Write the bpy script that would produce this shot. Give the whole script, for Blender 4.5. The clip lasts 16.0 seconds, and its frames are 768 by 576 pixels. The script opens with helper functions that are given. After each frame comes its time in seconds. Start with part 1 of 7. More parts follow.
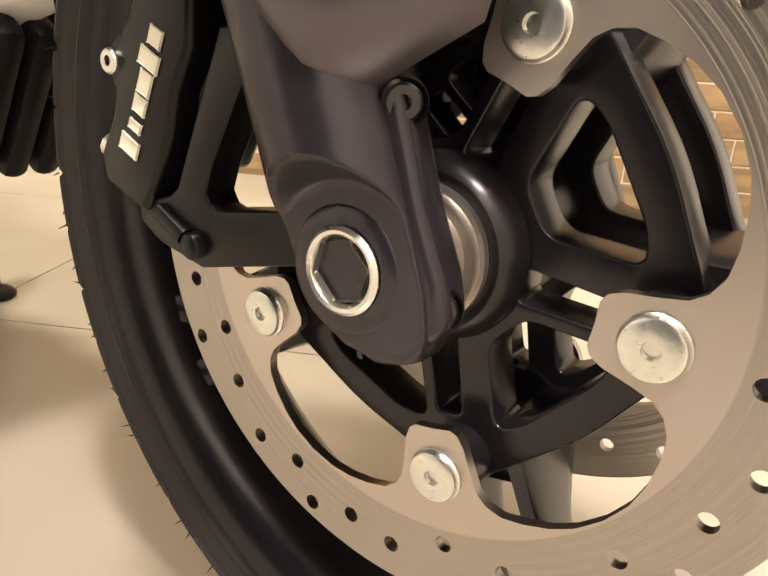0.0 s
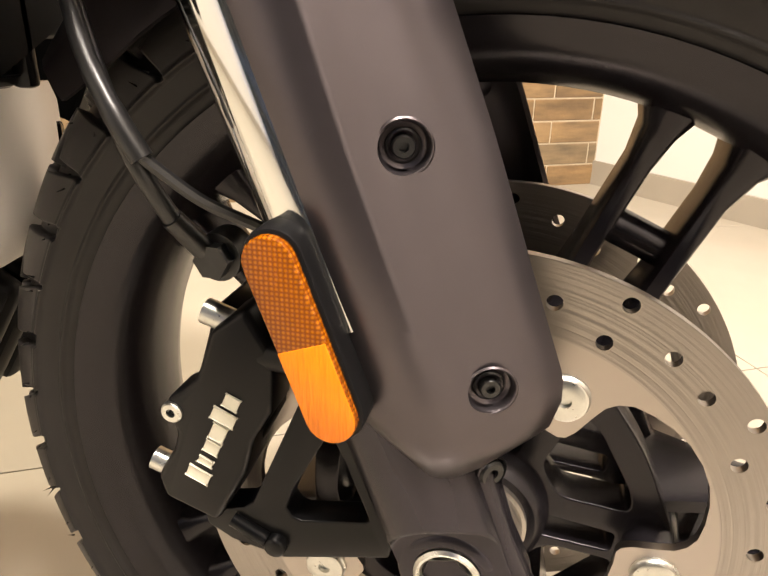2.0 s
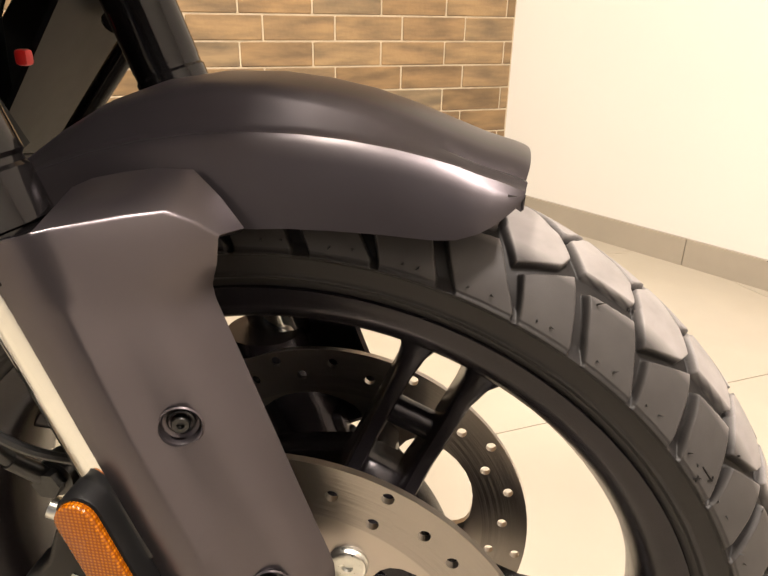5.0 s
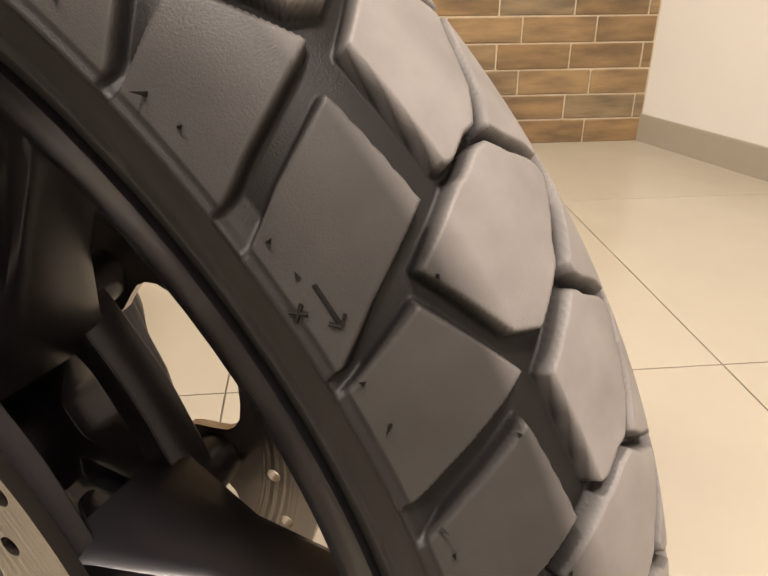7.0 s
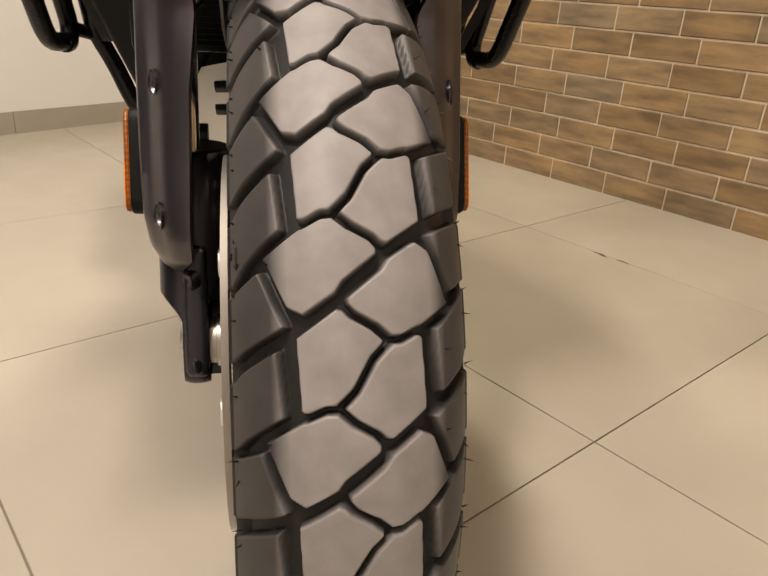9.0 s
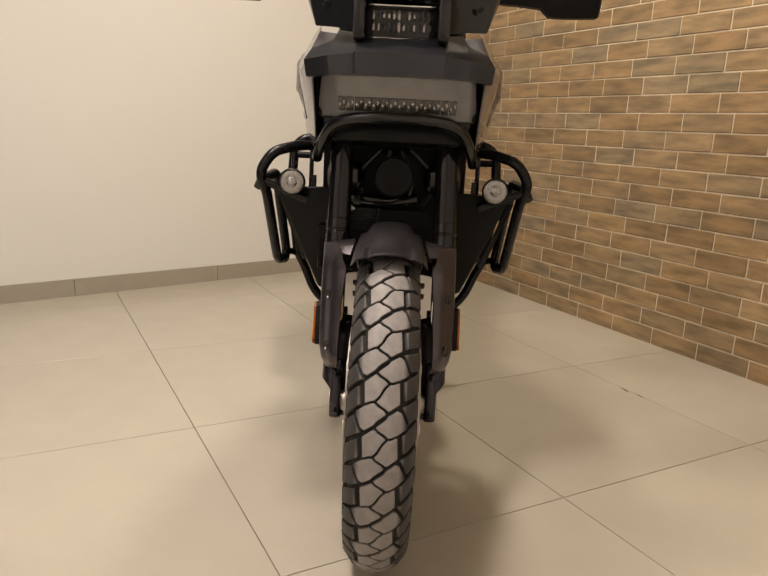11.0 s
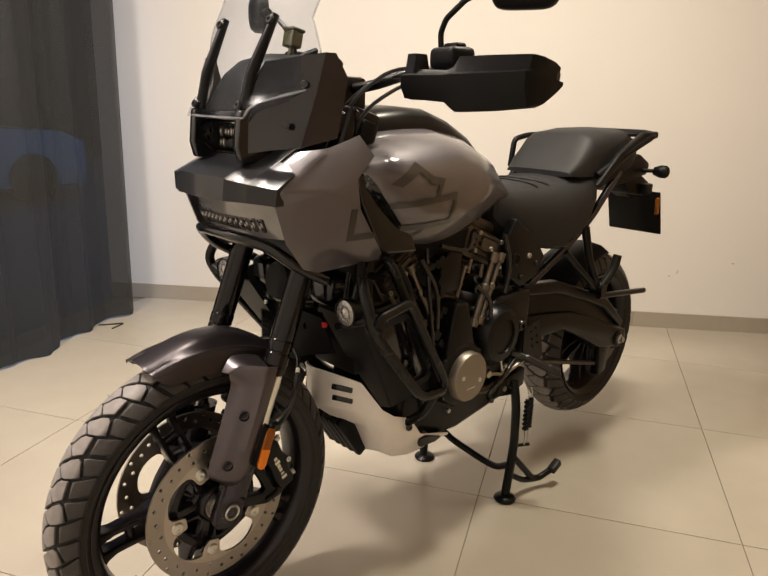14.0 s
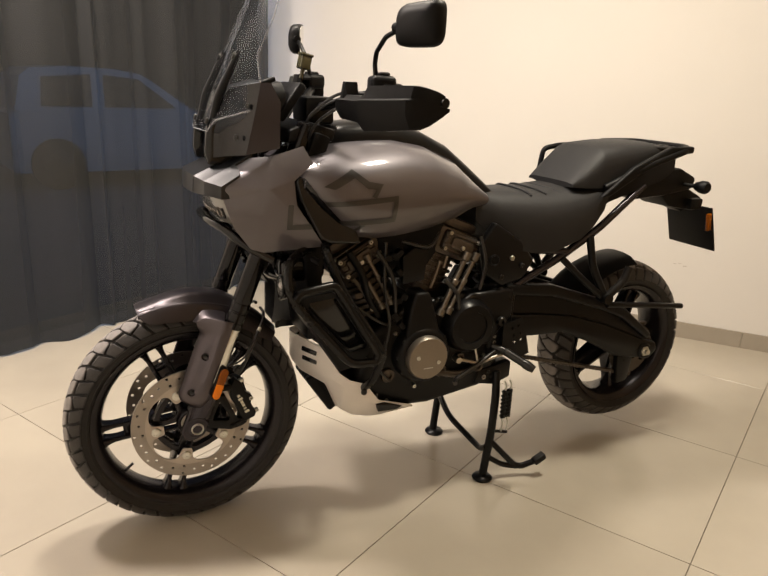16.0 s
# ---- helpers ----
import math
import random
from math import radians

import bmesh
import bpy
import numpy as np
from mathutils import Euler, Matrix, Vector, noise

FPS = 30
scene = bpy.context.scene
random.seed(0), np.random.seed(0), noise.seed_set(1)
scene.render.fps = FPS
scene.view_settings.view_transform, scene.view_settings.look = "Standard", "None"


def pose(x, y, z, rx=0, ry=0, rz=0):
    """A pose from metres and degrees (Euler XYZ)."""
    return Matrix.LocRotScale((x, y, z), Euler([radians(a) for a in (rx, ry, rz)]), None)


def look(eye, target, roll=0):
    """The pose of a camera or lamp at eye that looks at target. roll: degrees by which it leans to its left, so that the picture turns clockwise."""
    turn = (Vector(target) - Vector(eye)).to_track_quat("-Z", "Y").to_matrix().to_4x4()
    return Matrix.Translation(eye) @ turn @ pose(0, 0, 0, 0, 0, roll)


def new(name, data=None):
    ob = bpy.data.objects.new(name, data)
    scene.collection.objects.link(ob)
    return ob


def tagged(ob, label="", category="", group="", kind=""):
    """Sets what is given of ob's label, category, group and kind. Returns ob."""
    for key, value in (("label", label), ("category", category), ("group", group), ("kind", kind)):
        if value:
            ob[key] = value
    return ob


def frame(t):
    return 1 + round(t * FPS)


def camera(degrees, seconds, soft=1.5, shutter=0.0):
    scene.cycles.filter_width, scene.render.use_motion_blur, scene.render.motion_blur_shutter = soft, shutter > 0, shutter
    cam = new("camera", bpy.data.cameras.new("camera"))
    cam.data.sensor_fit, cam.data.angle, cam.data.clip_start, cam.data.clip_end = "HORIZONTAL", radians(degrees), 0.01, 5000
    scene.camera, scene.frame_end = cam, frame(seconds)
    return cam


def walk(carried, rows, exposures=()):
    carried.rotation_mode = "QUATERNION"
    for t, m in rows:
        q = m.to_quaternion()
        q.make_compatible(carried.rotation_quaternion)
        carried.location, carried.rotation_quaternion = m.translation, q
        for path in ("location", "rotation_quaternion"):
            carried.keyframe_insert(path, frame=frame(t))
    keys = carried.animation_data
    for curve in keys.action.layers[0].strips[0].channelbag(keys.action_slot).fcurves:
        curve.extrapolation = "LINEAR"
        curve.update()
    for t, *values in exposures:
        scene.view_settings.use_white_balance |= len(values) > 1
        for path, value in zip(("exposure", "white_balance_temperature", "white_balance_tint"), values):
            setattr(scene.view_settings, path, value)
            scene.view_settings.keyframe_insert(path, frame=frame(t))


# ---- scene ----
cam = camera(59.5, 16.0)
PATH = [
    (0, (0.138, -0.291, 0.399), (-0.931, 1.265, -0.26), 4.1),
    (0.5, (0.115, -0.316, 0.448), (-0.811, 1.303, -0.275), 2.5),
    (1, (0.08, -0.33, 0.497), (-0.668, 1.369, -0.248), 1.7),
    (1.5, (0.054, -0.347, 0.544), (-0.513, 1.416, -0.211), 1.6),
    (2, (0.02, -0.361, 0.584), (-0.418, 1.43, -0.191), 1.1),
    (2.5, (-0.004, -0.367, 0.625), (-0.379, 1.438, -0.15), 0.8),
    (3, (-0.025, -0.379, 0.67), (-0.333, 1.437, -0.11), 0.9),
    (3.5, (-0.039, -0.392, 0.713), (-0.302, 1.428, -0.074), 1.4),
    (4, (-0.015, -0.393, 0.723), (-0.262, 1.431, -0.059), 1.7),
    (4.5, (0.035, -0.385, 0.728), (-0.205, 1.442, -0.05), 1.8),
    (5, (0.101, -0.374, 0.725), (-0.159, 1.448, -0.057), 1.2),
    (5.2, (0.136, -0.365, 0.714), (-0.147, 1.453, -0.069), 0.6),
    (7.3, (0.305, -0.142, 0.55), (-0.549, 1.399, -0.396), 0.5),
    (7.5, (0.313, -0.134, 0.549), (-0.649, 1.331, -0.415), 1.0),
    (8, (0.362, -0.101, 0.559), (-0.998, 0.987, -0.425), 2.6),
    (8.2, (0.389, -0.084, 0.567), (-1.116, 0.757, -0.446), 3.5),
    (10.3, (0.976, -0.011, 0.743), (-0.935, 0.028, 0.156), 2.3),
    (10.5, (1.067, -0.001, 0.769), (-0.859, 0.017, 0.23), 2.4),
    (11, (1.288, 0.003, 0.864), (-0.659, -0.014, 0.408), 2.8),
    (11.5, (1.484, 0.017, 0.989), (-0.47, -0.042, 0.568), 2.9),
    (12, (1.522, 0.098, 1.067), (-0.424, -0.078, 0.639), 2.9),
    (12.5, (1.328, 0.369, 1.097), (-0.585, 0.003, 0.643), 3.1),
    (13, (1.064, 0.611, 1.099), (-0.745, -0.087, 0.607), 3.2),
    (13.5, (0.825, 0.859, 1.119), (-0.783, -0.212, 0.604), 2.7),
    (14, (0.634, 1.179, 1.142), (-0.722, -0.194, 0.619), 1.9),
    (14.5, (0.437, 1.387, 1.14), (-0.73, -0.153, 0.623), 2.1),
    (15, (0.314, 1.605, 1.193), (-0.718, -0.023, 0.661), 2.7),
    (15.5, (0.268, 1.779, 1.241), (-0.668, 0.098, 0.693), 2.9),
    (16, (0.257, 1.781, 1.239), (-0.571, 0.055, 0.659), 2.7),
]
walk(cam, [(t, look(e, g, r)) for t, e, g, r in PATH],
     exposures=[(0, 0.88), (2.5, 0.88), (4, 0.75), (5.2, 0.58), (7.3, 0.15), (8.2, 0.0), (10.3, -0.35), (12.0, -0.38), (13.5, -0.15), (14.2, 0.0), (15, 0.03), (16, 0.02)])

# ---- light ----
world = bpy.data.worlds.new("dusk")
scene.world = world
world.use_nodes = True
world.node_tree.nodes["Background"].inputs[0].default_value = (0.07, 0.205, 0.47, 1)
world.node_tree.nodes["Background"].inputs[1].default_value = 2.1
scene.view_settings.exposure = 0.0

TH = radians(29.3)
CU, SU = math.cos(TH), math.sin(TH)


def W(u, v, z=0.0):
    """Room coordinates (u along the brick wall, v towards it) to the world, whose x is the motorcycle's heading."""
    return Vector((u * CU - v * SU, u * SU + v * CU, z))


CEIL = 2.75
# each: place in the room, watts, colour
LAMPS = [(-0.50, -0.35, 42, (1.0, 0.89, 0.755)), (0.30, -0.98, 62, (1.0, 0.87, 0.785)), (-0.98, 0.86, 48, (1.0, 0.90, 0.73))]
for u, v, watts, tone in LAMPS:
    la = bpy.data.lights.new("ceiling_lamp", "AREA")
    la.shape, la.size, la.energy, la.color = "SQUARE", 0.28, watts, tone
    lo = new("ceiling_lamp", la)
    lo.matrix_world = Matrix.Translation(W(u, v, CEIL - 0.03)) @ Matrix.Rotation(TH, 4, "Z")


# ---- materials ----
def material(name, color, rough=0.5, metal=0.0, scale=0.0, var=0.0, bump=0.0, bscale=200.0, coat=0.0, spread=0.0, spec=0.5,
             stretch=(1, 1, 1), rvar=0.0, dist=0.002):
    m = bpy.data.materials.new(name)
    m.use_nodes = True
    nt = m.node_tree
    b = nt.nodes["Principled BSDF"]
    b.inputs["Base Color"].default_value = (*color, 1)
    b.inputs["Roughness"].default_value = rough
    b.inputs["Metallic"].default_value = metal
    b.inputs["Coat Weight"].default_value = coat
    b.inputs["Specular IOR Level"].default_value = spec
    b.inputs["Coat Roughness"].default_value = 0.08
    tc = nt.nodes.new("ShaderNodeTexCoord")
    mp = nt.nodes.new("ShaderNodeMapping")
    mp.inputs["Scale"].default_value = stretch
    nt.links.new(tc.outputs["Object"], mp.inputs[0])
    if scale:
        n = nt.nodes.new("ShaderNodeTexNoise")
        n.inputs["Scale"].default_value, n.inputs["Detail"].default_value = scale, 6
        nt.links.new(mp.outputs[0], n.inputs["Vector"])
        mix = nt.nodes.new("ShaderNodeMix")
        mix.data_type = "RGBA"
        lo = [max(0, c * (1 - var)) for c in color]
        hi = [min(1, c * (1 + var)) for c in color]
        mix.inputs["A"].default_value, mix.inputs["B"].default_value = (*lo, 1), (*hi, 1)
        nt.links.new(n.outputs["Fac"], mix.inputs["Factor"])
        out = mix.outputs["Result"]
        if spread:
            oi = nt.nodes.new("ShaderNodeObjectInfo")
            hsv = nt.nodes.new("ShaderNodeHueSaturation")
            mr = nt.nodes.new("ShaderNodeMapRange")
            mr.inputs["To Min"].default_value, mr.inputs["To Max"].default_value = 1 - spread, 1 + spread
            nt.links.new(oi.outputs["Random"], mr.inputs["Value"])
            nt.links.new(mr.outputs["Result"], hsv.inputs["Value"])
            nt.links.new(out, hsv.inputs["Color"])
            out = hsv.outputs["Color"]
        nt.links.new(out, b.inputs["Base Color"])
        if rvar:
            mr2 = nt.nodes.new("ShaderNodeMapRange")
            mr2.inputs["To Min"].default_value, mr2.inputs["To Max"].default_value = rough - rvar, rough + rvar
            nt.links.new(n.outputs["Fac"], mr2.inputs["Value"])
            nt.links.new(mr2.outputs["Result"], b.inputs["Roughness"])
    if bump:
        n2 = nt.nodes.new("ShaderNodeTexNoise")
        n2.inputs["Scale"].default_value, n2.inputs["Detail"].default_value = bscale, 4
        nt.links.new(mp.outputs[0], n2.inputs["Vector"])
        bp = nt.nodes.new("ShaderNodeBump")
        bp.inputs["Strength"].default_value, bp.inputs["Distance"].default_value = bump, dist
        nt.links.new(n2.outputs["Fac"], bp.inputs["Height"])
        nt.links.new(bp.outputs["Normal"], b.inputs["Normal"])
    return m


M_SATIN = material("satin_graphite_paint", (0.094, 0.083, 0.090), 0.31, 0.85, 30, 0.06, 0.05, 1500, rvar=0.02, dist=0.0003)
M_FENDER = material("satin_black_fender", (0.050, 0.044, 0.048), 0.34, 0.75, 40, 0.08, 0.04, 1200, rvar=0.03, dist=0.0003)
M_BLACK = material("satin_black", (0.0045, 0.0045, 0.005), 0.30, 0.0, 40, 0.3, 0.04, 700, rvar=0.06, dist=0.0005, spec=0.20)
M_BAR = material("black_powder_coat", (0.004, 0.004, 0.0045), 0.26, 0.0, 60, 0.3, 0.10, 1400, rvar=0.05, dist=0.0004, spec=0.25)
M_PLASTIC = material("black_plastic", (0.005, 0.005, 0.0055), 0.46, 0.0, 60, 0.25, rvar=0.05, spec=0.14)
M_GLOSSBLACK = material("gloss_black", (0.006, 0.006, 0.007), 0.14, 0.0, 30, 0.2, 0.0, coat=0.25, spec=0.35)
M_ANODIZED = material("black_anodized_tube", (0.010, 0.009, 0.0095), 0.10, 0.5, 30, 0.2, stretch=(1, 1, 0.1))
M_RUBBER = material("tyre_rubber", (0.008, 0.0072, 0.007), 0.46, 0.0, 25, 0.35, 0.25, 1800, rvar=0.10, dist=0.0004, spec=0.24)
M_WHEEL = material("wheel_satin_black", (0.017, 0.015, 0.018), 0.26, 0.5, 50, 0.10, rvar=0.02)
M_LEG = material("satin_black_cast_leg", (0.036, 0.032, 0.039), 0.26, 0.6, 50, 0.10, rvar=0.02)
M_STEEL = material("brushed_disc_steel", (0.54, 0.50, 0.475), 0.34, 1.0, 12, 0.10, 0.12, 60, rvar=0.08, dist=0.0006)
M_BOLT = material("zinc_bolt", (0.62, 0.62, 0.58), 0.30, 1.0, 300, 0.15, 0.2, 900, rvar=0.08, dist=0.0004)
M_DARKBOLT = material("dark_bolt", (0.05, 0.05, 0.05), 0.32, 0.9, 300, 0.2)
M_CHROME = material("chrome", (0.75, 0.75, 0.72), 0.07, 1.0)
M_ALU = material("cast_aluminium", (0.45, 0.42, 0.38), 0.42, 1.0, 40, 0.15, 0.2, 500, rvar=0.08, dist=0.0005)
M_SKID = material("silver_skid_plate", (0.74, 0.71, 0.68), 0.42, 0.30, 20, 0.08, 0.1, 700, rvar=0.05, dist=0.0005)
M_ENGINE = material("engine_bronze_grey", (0.085, 0.072, 0.060), 0.38, 0.8, 40, 0.25, 0.2, 400, rvar=0.1, dist=0.0006)
M_GREY = material("metallic_grey_paint", (0.100, 0.091, 0.102), 0.46, 0.5, 900, 0.10, coat=0.9)
M_CAP = material("bronze_cover_cap", (0.26, 0.23, 0.195), 0.42, 0.85, 200, 0.08, 0.1, 900, rvar=0.05, dist=0.0003)
M_SEAT = material("black_vinyl", (0.014, 0.014, 0.015), 0.55, 0.0, 40, 0.2, 0.35, 900, rvar=0.05, dist=0.0006, spec=0.25)
M_AMBER = material("amber_reflector", (0.85, 0.25, 0.01), 0.22, 0.0, coat=0.12, spec=0.3)
M_LENS = material("grey_lens", (0.17, 0.166, 0.163), 0.14, 0.0, 30, 0.2, coat=1.0)
M_LAMPGLASS = material("lamp_reflector", (0.34, 0.32, 0.31), 0.16, 0.9, 200, 0.3, 0.6, 400)
M_SPOT = material("clear_spot_lens", (0.33, 0.32, 0.31), 0.12, 0.8, 150, 0.35, 0.5, 300)
M_CREAM = material("cream_paint", (0.72, 0.70, 0.58), 0.5, 0.0, 300, 0.05)
M_CABLE = material("cable_rubber", (0.010, 0.010, 0.010), 0.35)
M_WHITE = material("white_wall_paint", (0.70, 0.675, 0.640), 0.75, 0.0, 3, 0.02, 0.08, 160, dist=0.001)
M_CEIL = material("white_ceiling_paint", (0.80, 0.78, 0.74), 0.85, 0.0, 3, 0.02, 0.05, 160)
M_TILE = material("beige_porcelain_tile", (0.43, 0.390, 0.322), 0.22, 0.0, 7, 0.06, 0.015, 40, spread=0.03, rvar=0.06)
M_GROUT = material("floor_grout", (0.22, 0.19, 0.15), 0.8, 0.0, 30, 0.2)
M_BASE = material("greige_baseboard_tile", (0.34, 0.30, 0.245), 0.4, 0.0, 12, 0.08)
M_MORTAR = material("light_mortar", (0.56, 0.48, 0.36), 0.85, 0.0, 30, 0.25, 0.3, 300)


def clear_sheet(name, tint, gloss):
    """A thin clear sheet: tinted see-through with more gloss at grazing angles."""
    m = bpy.data.materials.new(name)
    m.use_nodes = True
    nt = m.node_tree
    nt.nodes.remove(nt.nodes["Principled BSDF"])
    tr = nt.nodes.new("ShaderNodeBsdfTransparent")
    tr.inputs["Color"].default_value = (*tint, 1)
    gl = nt.nodes.new("ShaderNodeBsdfGlossy")
    gl.inputs["Roughness"].default_value = gloss
    lw = nt.nodes.new("ShaderNodeLayerWeight")
    lw.inputs["Blend"].default_value = 0.5
    pw = nt.nodes.new("ShaderNodeMath")
    pw.operation = "POWER"
    pw.inputs[1].default_value = 4
    nt.links.new(lw.outputs["Facing"], pw.inputs[0])
    fr = nt.nodes.new("ShaderNodeMath")
    fr.operation = "MULTIPLY_ADD"
    fr.inputs[1].default_value, fr.inputs[2].default_value = 0.16, 0.005
    nt.links.new(pw.outputs[0], fr.inputs[0])
    mix = nt.nodes.new("ShaderNodeMixShader")
    nt.links.new(fr.outputs[0], mix.inputs[0])
    nt.links.new(tr.outputs[0], mix.inputs[1])
    nt.links.new(gl.outputs[0], mix.inputs[2])
    nt.links.new(mix.outputs[0], nt.nodes["Material Output"].inputs[0])
    return m


M_GLASS = clear_sheet("clear_windscreen", (0.88, 0.90, 0.94), 0.22)


def brick_material():
    m = bpy.data.materials.new("ochre_brick_tile")
    m.use_nodes = True
    nt = m.node_tree
    b = nt.nodes["Principled BSDF"]
    b.inputs["Roughness"].default_value = 0.48
    geo = nt.nodes.new("ShaderNodeNewGeometry")
    oi = nt.nodes.new("ShaderNodeObjectInfo")
    add = nt.nodes.new("ShaderNodeMath")
    nt.links.new(oi.outputs["Random"], add.inputs[0])
    nt.links.new(geo.outputs["Random Per Island"], add.inputs[1])
    fr = nt.nodes.new("ShaderNodeMath")
    fr.operation = "FRACT"
    nt.links.new(add.outputs[0], fr.inputs[0])
    ramp = nt.nodes.new("ShaderNodeValToRGB")
    e = ramp.color_ramp.elements
    e[0].position, e[0].color = 0.0, (0.225, 0.150, 0.080, 1)
    e[1].position, e[1].color = 1.0, (0.300, 0.208, 0.118, 1)
    for p, c in ((0.25, (0.275, 0.177, 0.092, 1)), (0.5, (0.245, 0.185, 0.118, 1)), (0.75, (0.305, 0.198, 0.103, 1))):
        k = e.new(p)
        k.color = c
    nt.links.new(fr.outputs[0], ramp.inputs[0])
    pos = nt.nodes.new("ShaderNodeMapping")
    pos.inputs["Scale"].default_value = (1, 1, 4.5)
    nt.links.new(geo.outputs["Position"], pos.inputs[0])
    n = nt.nodes.new("ShaderNodeTexNoise")
    n.inputs["Scale"].default_value, n.inputs["Detail"].default_value = 7, 7
    nt.links.new(pos.outputs[0], n.inputs["Vector"])
    r2 = nt.nodes.new("ShaderNodeValToRGB")
    r2.color_ramp.elements[0].position, r2.color_ramp.elements[0].color = 0.33, (0.60, 0.60, 0.60, 1)
    r2.color_ramp.elements[1].position, r2.color_ramp.elements[1].color = 0.66, (1.18, 1.15, 1.04, 1)
    nt.links.new(n.outputs["Fac"], r2.inputs[0])
    mul = nt.nodes.new("ShaderNodeMix")
    mul.data_type, mul.blend_type = "RGBA", "MULTIPLY"
    mul.inputs["Factor"].default_value = 1
    nt.links.new(ramp.outputs[0], mul.inputs["A"])
    nt.links.new(r2.outputs[0], mul.inputs["B"])
    nt.links.new(mul.outputs["Result"], b.inputs["Base Color"])
    n2 = nt.nodes.new("ShaderNodeTexNoise")
    n2.inputs["Scale"].default_value, n2.inputs["Detail"].default_value = 70, 6
    nt.links.new(geo.outputs["Position"], n2.inputs["Vector"])
    bp = nt.nodes.new("ShaderNodeBump")
    bp.inputs["Strength"].default_value, bp.inputs["Distance"].default_value = 0.35, 0.003
    nt.links.new(n2.outputs["Fac"], bp.inputs["Height"])
    nt.links.new(bp.outputs["Normal"], b.inputs["Normal"])
    return m


M_BRICK = brick_material()


def scuff_sheen(m, light):
    """Rubber whose block tops are lighter, by scuffs and painted lamp sheen, from the mesh's values."""
    nt = m.node_tree
    b = nt.nodes["Principled BSDF"]
    old = b.inputs["Base Color"].links[0].from_socket
    at = nt.nodes.new("ShaderNodeAttribute")
    at.attribute_name = "wear_sheen"
    nz = nt.nodes.new("ShaderNodeTexNoise")
    nz.inputs["Scale"].default_value, nz.inputs["Detail"].default_value = 55, 8
    tc = nt.nodes.new("ShaderNodeTexCoord")
    nt.links.new(tc.outputs["Object"], nz.inputs["Vector"])
    mr = nt.nodes.new("ShaderNodeMapRange")
    mr.inputs["From Min"].default_value, mr.inputs["From Max"].default_value = 0.3, 0.7
    mr.inputs["To Min"].default_value, mr.inputs["To Max"].default_value = 0.75, 1.0
    nt.links.new(nz.outputs["Fac"], mr.inputs["Value"])
    mu = nt.nodes.new("ShaderNodeMath")
    mu.operation = "MULTIPLY"
    nt.links.new(at.outputs["Fac"], mu.inputs[0])
    nt.links.new(mr.outputs["Result"], mu.inputs[1])
    mix = nt.nodes.new("ShaderNodeMix")
    mix.data_type = "RGBA"
    mix.inputs["B"].default_value = (*light, 1)
    nt.links.new(mu.outputs[0], mix.inputs["Factor"])
    nt.links.new(old, mix.inputs["A"])
    nt.links.new(mix.outputs["Result"], b.inputs["Base Color"])


scuff_sheen(M_RUBBER, (0.27, 0.252, 0.244))


def swept(m):
    """Fine rings and long faint scratches round the front axle's line."""
    nt = m.node_tree
    b = nt.nodes["Principled BSDF"]
    geo = nt.nodes.new("ShaderNodeNewGeometry")
    sep = nt.nodes.new("ShaderNodeSeparateXYZ")
    nt.links.new(geo.outputs["Position"], sep.inputs[0])
    comb = nt.nodes.new("ShaderNodeCombineXYZ")
    nt.links.new(sep.outputs["X"], comb.inputs["X"])
    sub = nt.nodes.new("ShaderNodeMath")
    sub.operation = "SUBTRACT"
    sub.inputs[1].default_value = 0.323
    nt.links.new(sep.outputs["Z"], sub.inputs[0])
    nt.links.new(sub.outputs[0], comb.inputs["Y"])
    ln = nt.nodes.new("ShaderNodeVectorMath")
    ln.operation = "LENGTH"
    nt.links.new(comb.outputs[0], ln.inputs[0])
    c2 = nt.nodes.new("ShaderNodeCombineXYZ")
    nt.links.new(ln.outputs["Value"], c2.inputs["X"])
    nz = nt.nodes.new("ShaderNodeTexNoise")
    nz.inputs["Scale"].default_value, nz.inputs["Detail"].default_value = 420, 5
    nt.links.new(c2.outputs[0], nz.inputs["Vector"])
    band = nt.nodes.new("ShaderNodeMapRange")
    band.inputs["From Min"].default_value, band.inputs["From Max"].default_value = 0.1235, 0.1245
    nt.links.new(ln.outputs["Value"], band.inputs["Value"])
    bp = nt.nodes.new("ShaderNodeBump")
    bp.inputs["Distance"].default_value = 0.0012
    mu = nt.nodes.new("ShaderNodeMath")
    mu.operation = "MULTIPLY"
    mu.inputs[1].default_value = 0.5
    nt.links.new(band.outputs["Result"], mu.inputs[0])
    nt.links.new(mu.outputs[0], bp.inputs["Strength"])
    nt.links.new(nz.outputs["Fac"], bp.inputs["Height"])
    nt.links.new(bp.outputs["Normal"], b.inputs["Normal"])
    mix = nt.nodes.new("ShaderNodeMix")
    mix.data_type = "RGBA"
    mix.inputs["A"].default_value, mix.inputs["B"].default_value = (0.44, 0.395, 0.355, 1), (0.34, 0.31, 0.28, 1)
    nt.links.new(band.outputs["Result"], mix.inputs["Factor"])
    dk = nt.nodes.new("ShaderNodeMix")
    dk.data_type, dk.blend_type = "RGBA", "MULTIPLY"
    dk.inputs["Factor"].default_value = 0.6
    nt.links.new(mix.outputs["Result"], dk.inputs["A"])
    nt.links.new(nz.outputs["Fac"], dk.inputs["B"])
    nt.links.new(mix.outputs["Result"], b.inputs["Base Color"])


swept(M_STEEL)


